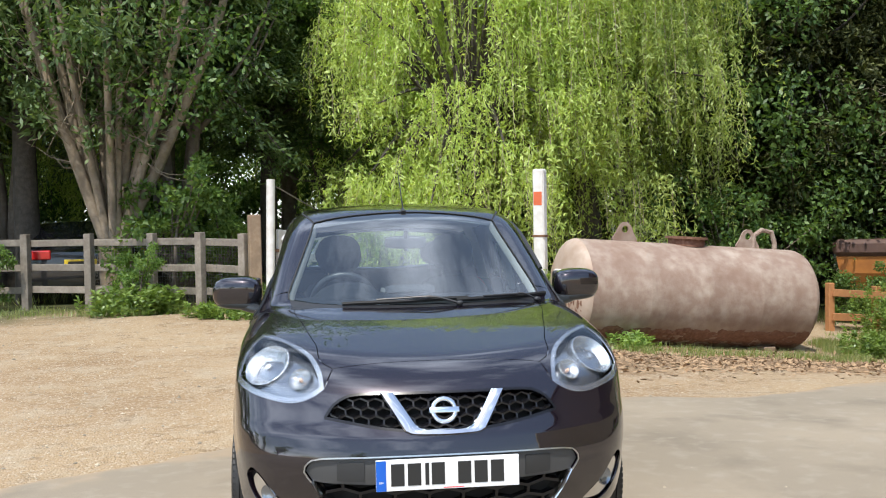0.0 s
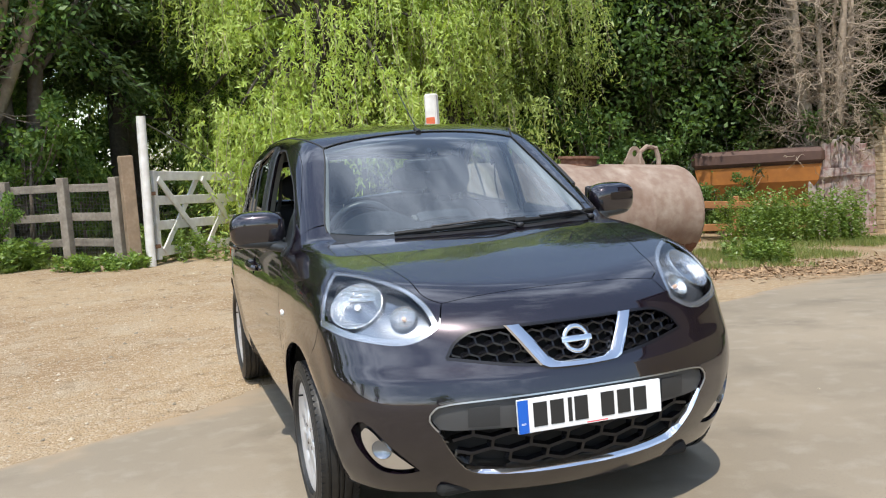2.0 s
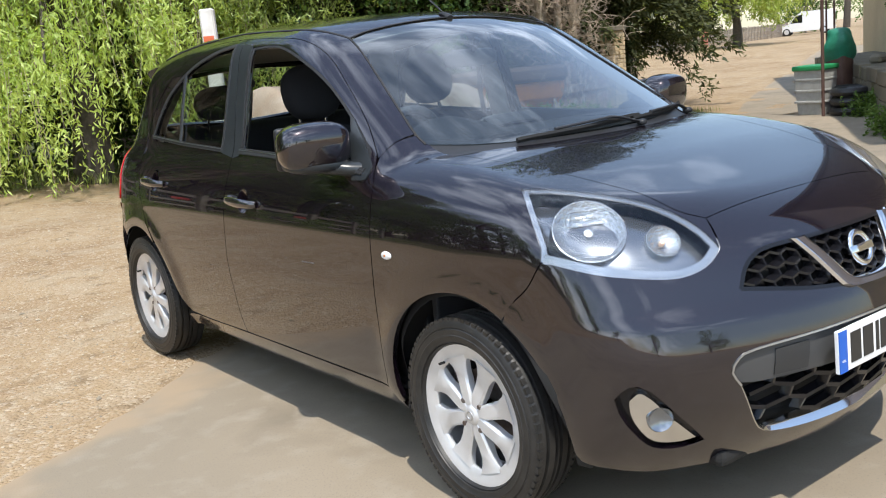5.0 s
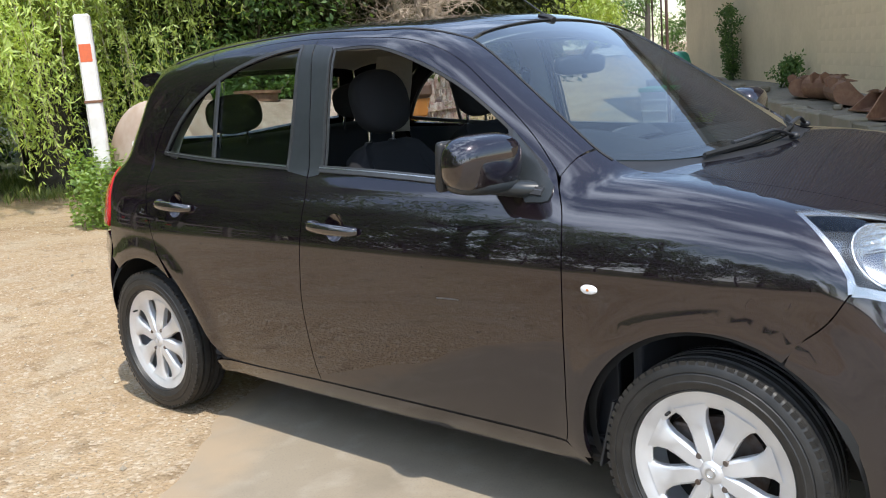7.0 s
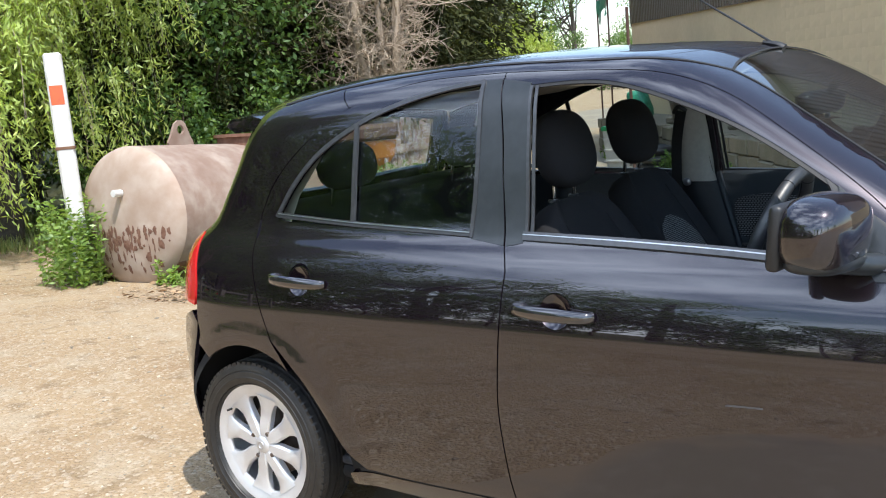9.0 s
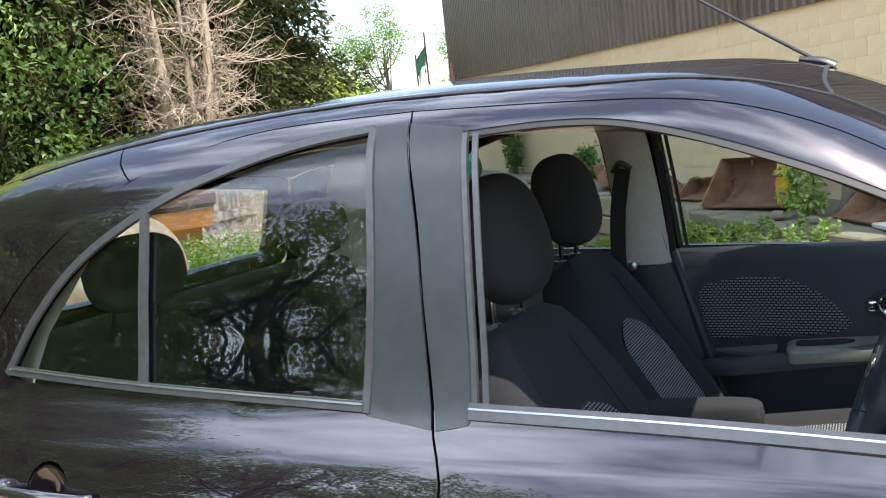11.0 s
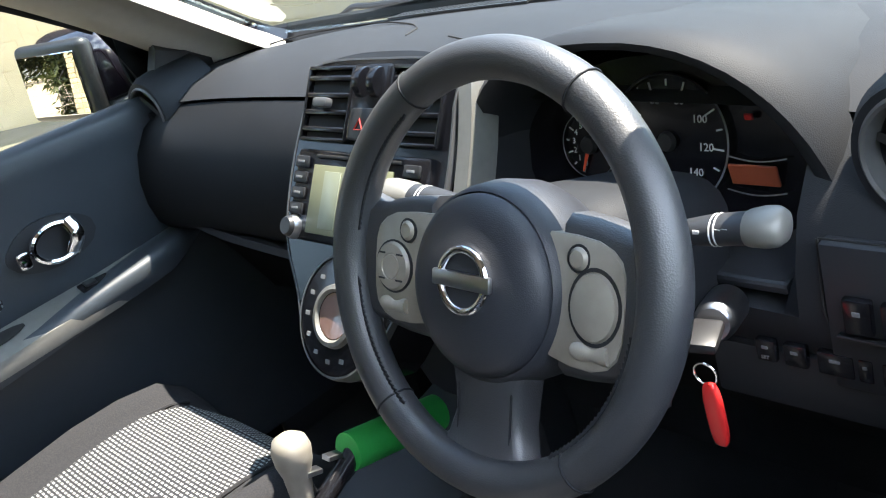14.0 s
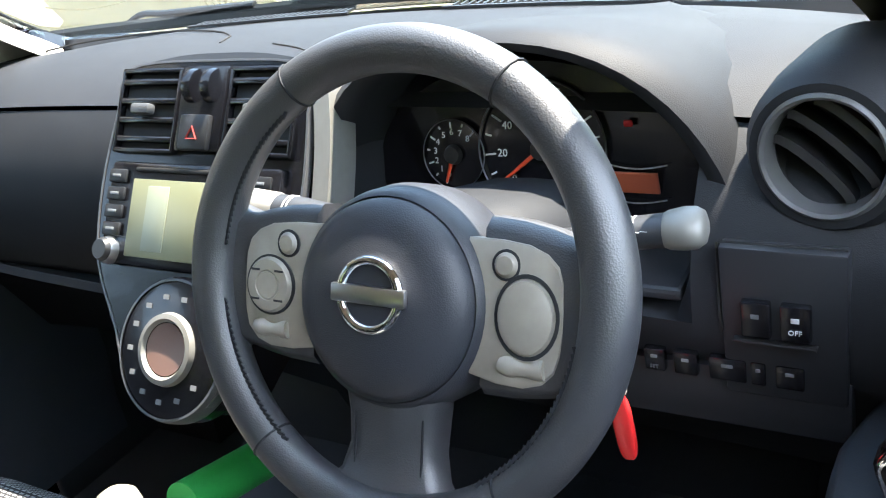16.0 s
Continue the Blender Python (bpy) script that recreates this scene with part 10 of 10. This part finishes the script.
def parked_car(x, y, turn, paint, label, length=4.2, width=1.72, tall=1.45, van=False, plate="plate_yellow"):
    """A plain parked vehicle: body, glasshouse, wheels, lamps. It faces its local -y."""
    z = gz(x, y)
    ob = root("van" if van else "parked_car", (x, y, z), label, "van" if van else "car", "parked vehicles")
    m = pose(x, y, z, 0, 0, turn)
    h = tall
    if van:
        side_pts = [(-.5, .30), (-.5, .62), (-.46, .82), (-.28, .92), (-.16, 1.62 / 1.9 * h), (-.05, h), (.47, h), (.5, h * .92), (.5, .32)]
    else:
        side_pts = [(-.5, .32), (-.495, .62), (-.45, .74), (-.22, .90), (-.08, 1.34), (.08, h), (.26, h - .03), (.40, .98), (.485, .90), (.5, .55), (.49, .32)]
    n = 11
    rows = []
    for f in np.linspace(-1, 1, n):
        k_ = 1 - .05 * abs(f) ** 6
        tuck = abs(f) ** 3
        rows.append([m @ Vector(((f * width / 2) * (1 - .16 * max(0, (b - .85) / .6) * (not van)) * (1 - .05 * max(0, .5 - b)), a * length * (1 - .03 * tuck), b - .04 * tuck * (b > 1.2))) for a, b in side_pts])
    soft(part("body", loft(rows, False), paint, ob), 35)
    for s in (-1, 1):
        cap = [m @ Vector((s * (width / 2) * (1 - .16 * max(0, (b - .85) / .6) * (not van)) * (1 - .05 * max(0, .5 - b)), a * length * .97, b - .04 * (b > 1.2))) for a, b in side_pts]
        part("side_panel", (cap, [tuple(range(len(cap)))]), paint, ob)
        if not van:
            gl = [(-.19, .95), (-.075, 1.30), (.08, h - .10), (.24, h - .14), (.36, .97)]
            part("side_window", ([m @ Vector((s * ((width / 2) * (1 - .16 * max(0, (b - .85) / .6)) + .006), a * length * .97, b)) for a, b in gl], [tuple(range(len(gl)))]), "car_glass", ob)
        else:
            gl = [(-.255, .98), (-.15, h * .83), (-.04, h * .86), (-.04, 1.0)]
            part("side_window", ([m @ Vector((s * (width / 2 + .006), a * length * .97, b)) for a, b in gl], [tuple(range(len(gl)))]), "car_glass", ob)
        for wy in (-.31, .31):
            v_, f_ = lathe([(.0, -.10), (.20, -.10), (.29, -.09), (.31, -.05), (.31, .05), (.29, .09), (.20, .10), (.0, .10)], 24, m @ pose(s * (width / 2 - .09), wy * length, .31, 0, 90, 0))
            wheel = soft(part("wheel", (v_, f_), "tyre", ob), 40)
            v_, f_ = lathe([(.0, s * .105), (.17, s * .105), (.20, s * .10)], 20, m @ pose(s * (width / 2 - .09), wy * length, .31, 0, 90, 0))
            part("rim", (v_, f_), "alloy", wheel)
        part("tail_lamp", box((0, 0, 0), (.30, .05, .16), bevel=.02), "red_lens", ob).matrix_world = m @ pose(s * width * .36, length * .485, .86)
        part("headlamp", box((0, 0, 0), (.34, .06, .15), bevel=.03), "alloy", ob).matrix_world = m @ pose(s * width * .34, -length * .475, .70)
    back = (.265, .385, 1.32, 1.0) if not van else (.502, .502, h * .86, 1.05)
    y0, y1 = back[0] * length + .03, back[1] * length + .03
    part("rear_window", ([m @ Vector(p) for p in ((-width * .34, y0, back[2]), (width * .34, y0, back[2]), (width * .38, y1, back[3]), (-width * .38, y1, back[3]))], [(0, 1, 2, 3)]), "car_glass", ob)
    fy = (-.078, -.205, 1.33, .96) if not van else (-.052, -.265, h * .93, .95)
    part("windscreen", ([m @ Vector(p) for p in ((-width * .36, fy[0] * length - .03, fy[2]), (width * .36, fy[0] * length - .03, fy[2]), (width * .40, fy[1] * length - .03, fy[3]), (-width * .40, fy[1] * length - .03, fy[3]))], [(0, 1, 2, 3)]), "car_glass", ob)
    pl = part("number_plate", box((0, 0, 0), (.52, .02, .11), bevel=.004), plate, ob, "plain yellow plate")
    pl.matrix_world = m @ pose(0, length * .50 + .012, .72)
    bar = part("plate_bar", box((0, 0, 0), (.40, .004, .05)), "plate_ink", pl)
    bar.matrix_world = m @ pose(0, length * .50 + .025, .72)
    return ob


parked_car(-5.0, 15.3, 192, "dark_car", "dark parked car with red tail lamps behind the fence")
parked_car(-7.6, 16.2, 188, "dark_car", "dark parked car in the shade of the trees")
parked_car(-4.3, 18.6, 170, "dark_car", "dark parked car deep under the trees")
parked_car(71.0, 43.5, 205, "white_paint", "white panel van parked on the far track", 4.6, 1.9, 1.9, True)
parked_car(52, 43.5, 215, "silver_car", "silver parked car far along the track")

# ---------------------------------------------------------------- wall blocks, nearest stretch singly
BW, BH = .45, .225
shared = None
far_rows = []
for row in range(13):
    z0 = -.02 + row * BH
    u = U0 + (BW / 2 if row % 2 else 0)
    while u + BW < UW + .01:
        top = eave(u + BW / 2) if u < U1 else 2.2
        if z0 + BH < top + .05 and not any(abs(u + BW / 2 - uj) < .02 for uj in (-7.5, 0)):
            if -4.6 < u < 7.2:
                if shared is None:
                    shared = part("block", oriented((0, 0, 0), (BW - .003, .028, BH - .003), U, .0015), "blockwork", building).data
                    ob = [o for o in building.children if o.data == shared][0]
                else:
                    ob = new("block", shared)
                    ob.parent = building
                    ob.matrix_parent_inverse = building.matrix_world.inverted()
                ob.matrix_world = Matrix.Translation(Vector(wall_at(u + BW / 2, -.004 + rb.uniform(-.001, .001), z0 + BH / 2)))
            else:
                a, b = u + .0015, u + BW - .0015
                c_, d_ = z0 + .0015, z0 + BH - .0015
                far_rows.append(loft([[wall_at(a, .01, c_), wall_at(b, .01, c_), wall_at(b, .01, d_), wall_at(a, .01, d_)], [wall_at(a, -.02, c_), wall_at(b, -.02, c_), wall_at(b, -.02, d_), wall_at(a, -.02, d_)]], True) )
        u += BW
verts_, faces_ = join(*far_rows)
faces_ += [(8 * i, 8 * i + 1, 8 * i + 2, 8 * i + 3) for i in range(len(far_rows))]
tagged(part("far_blockwork", (verts_, faces_), "blockwork", building), kind="stuff")
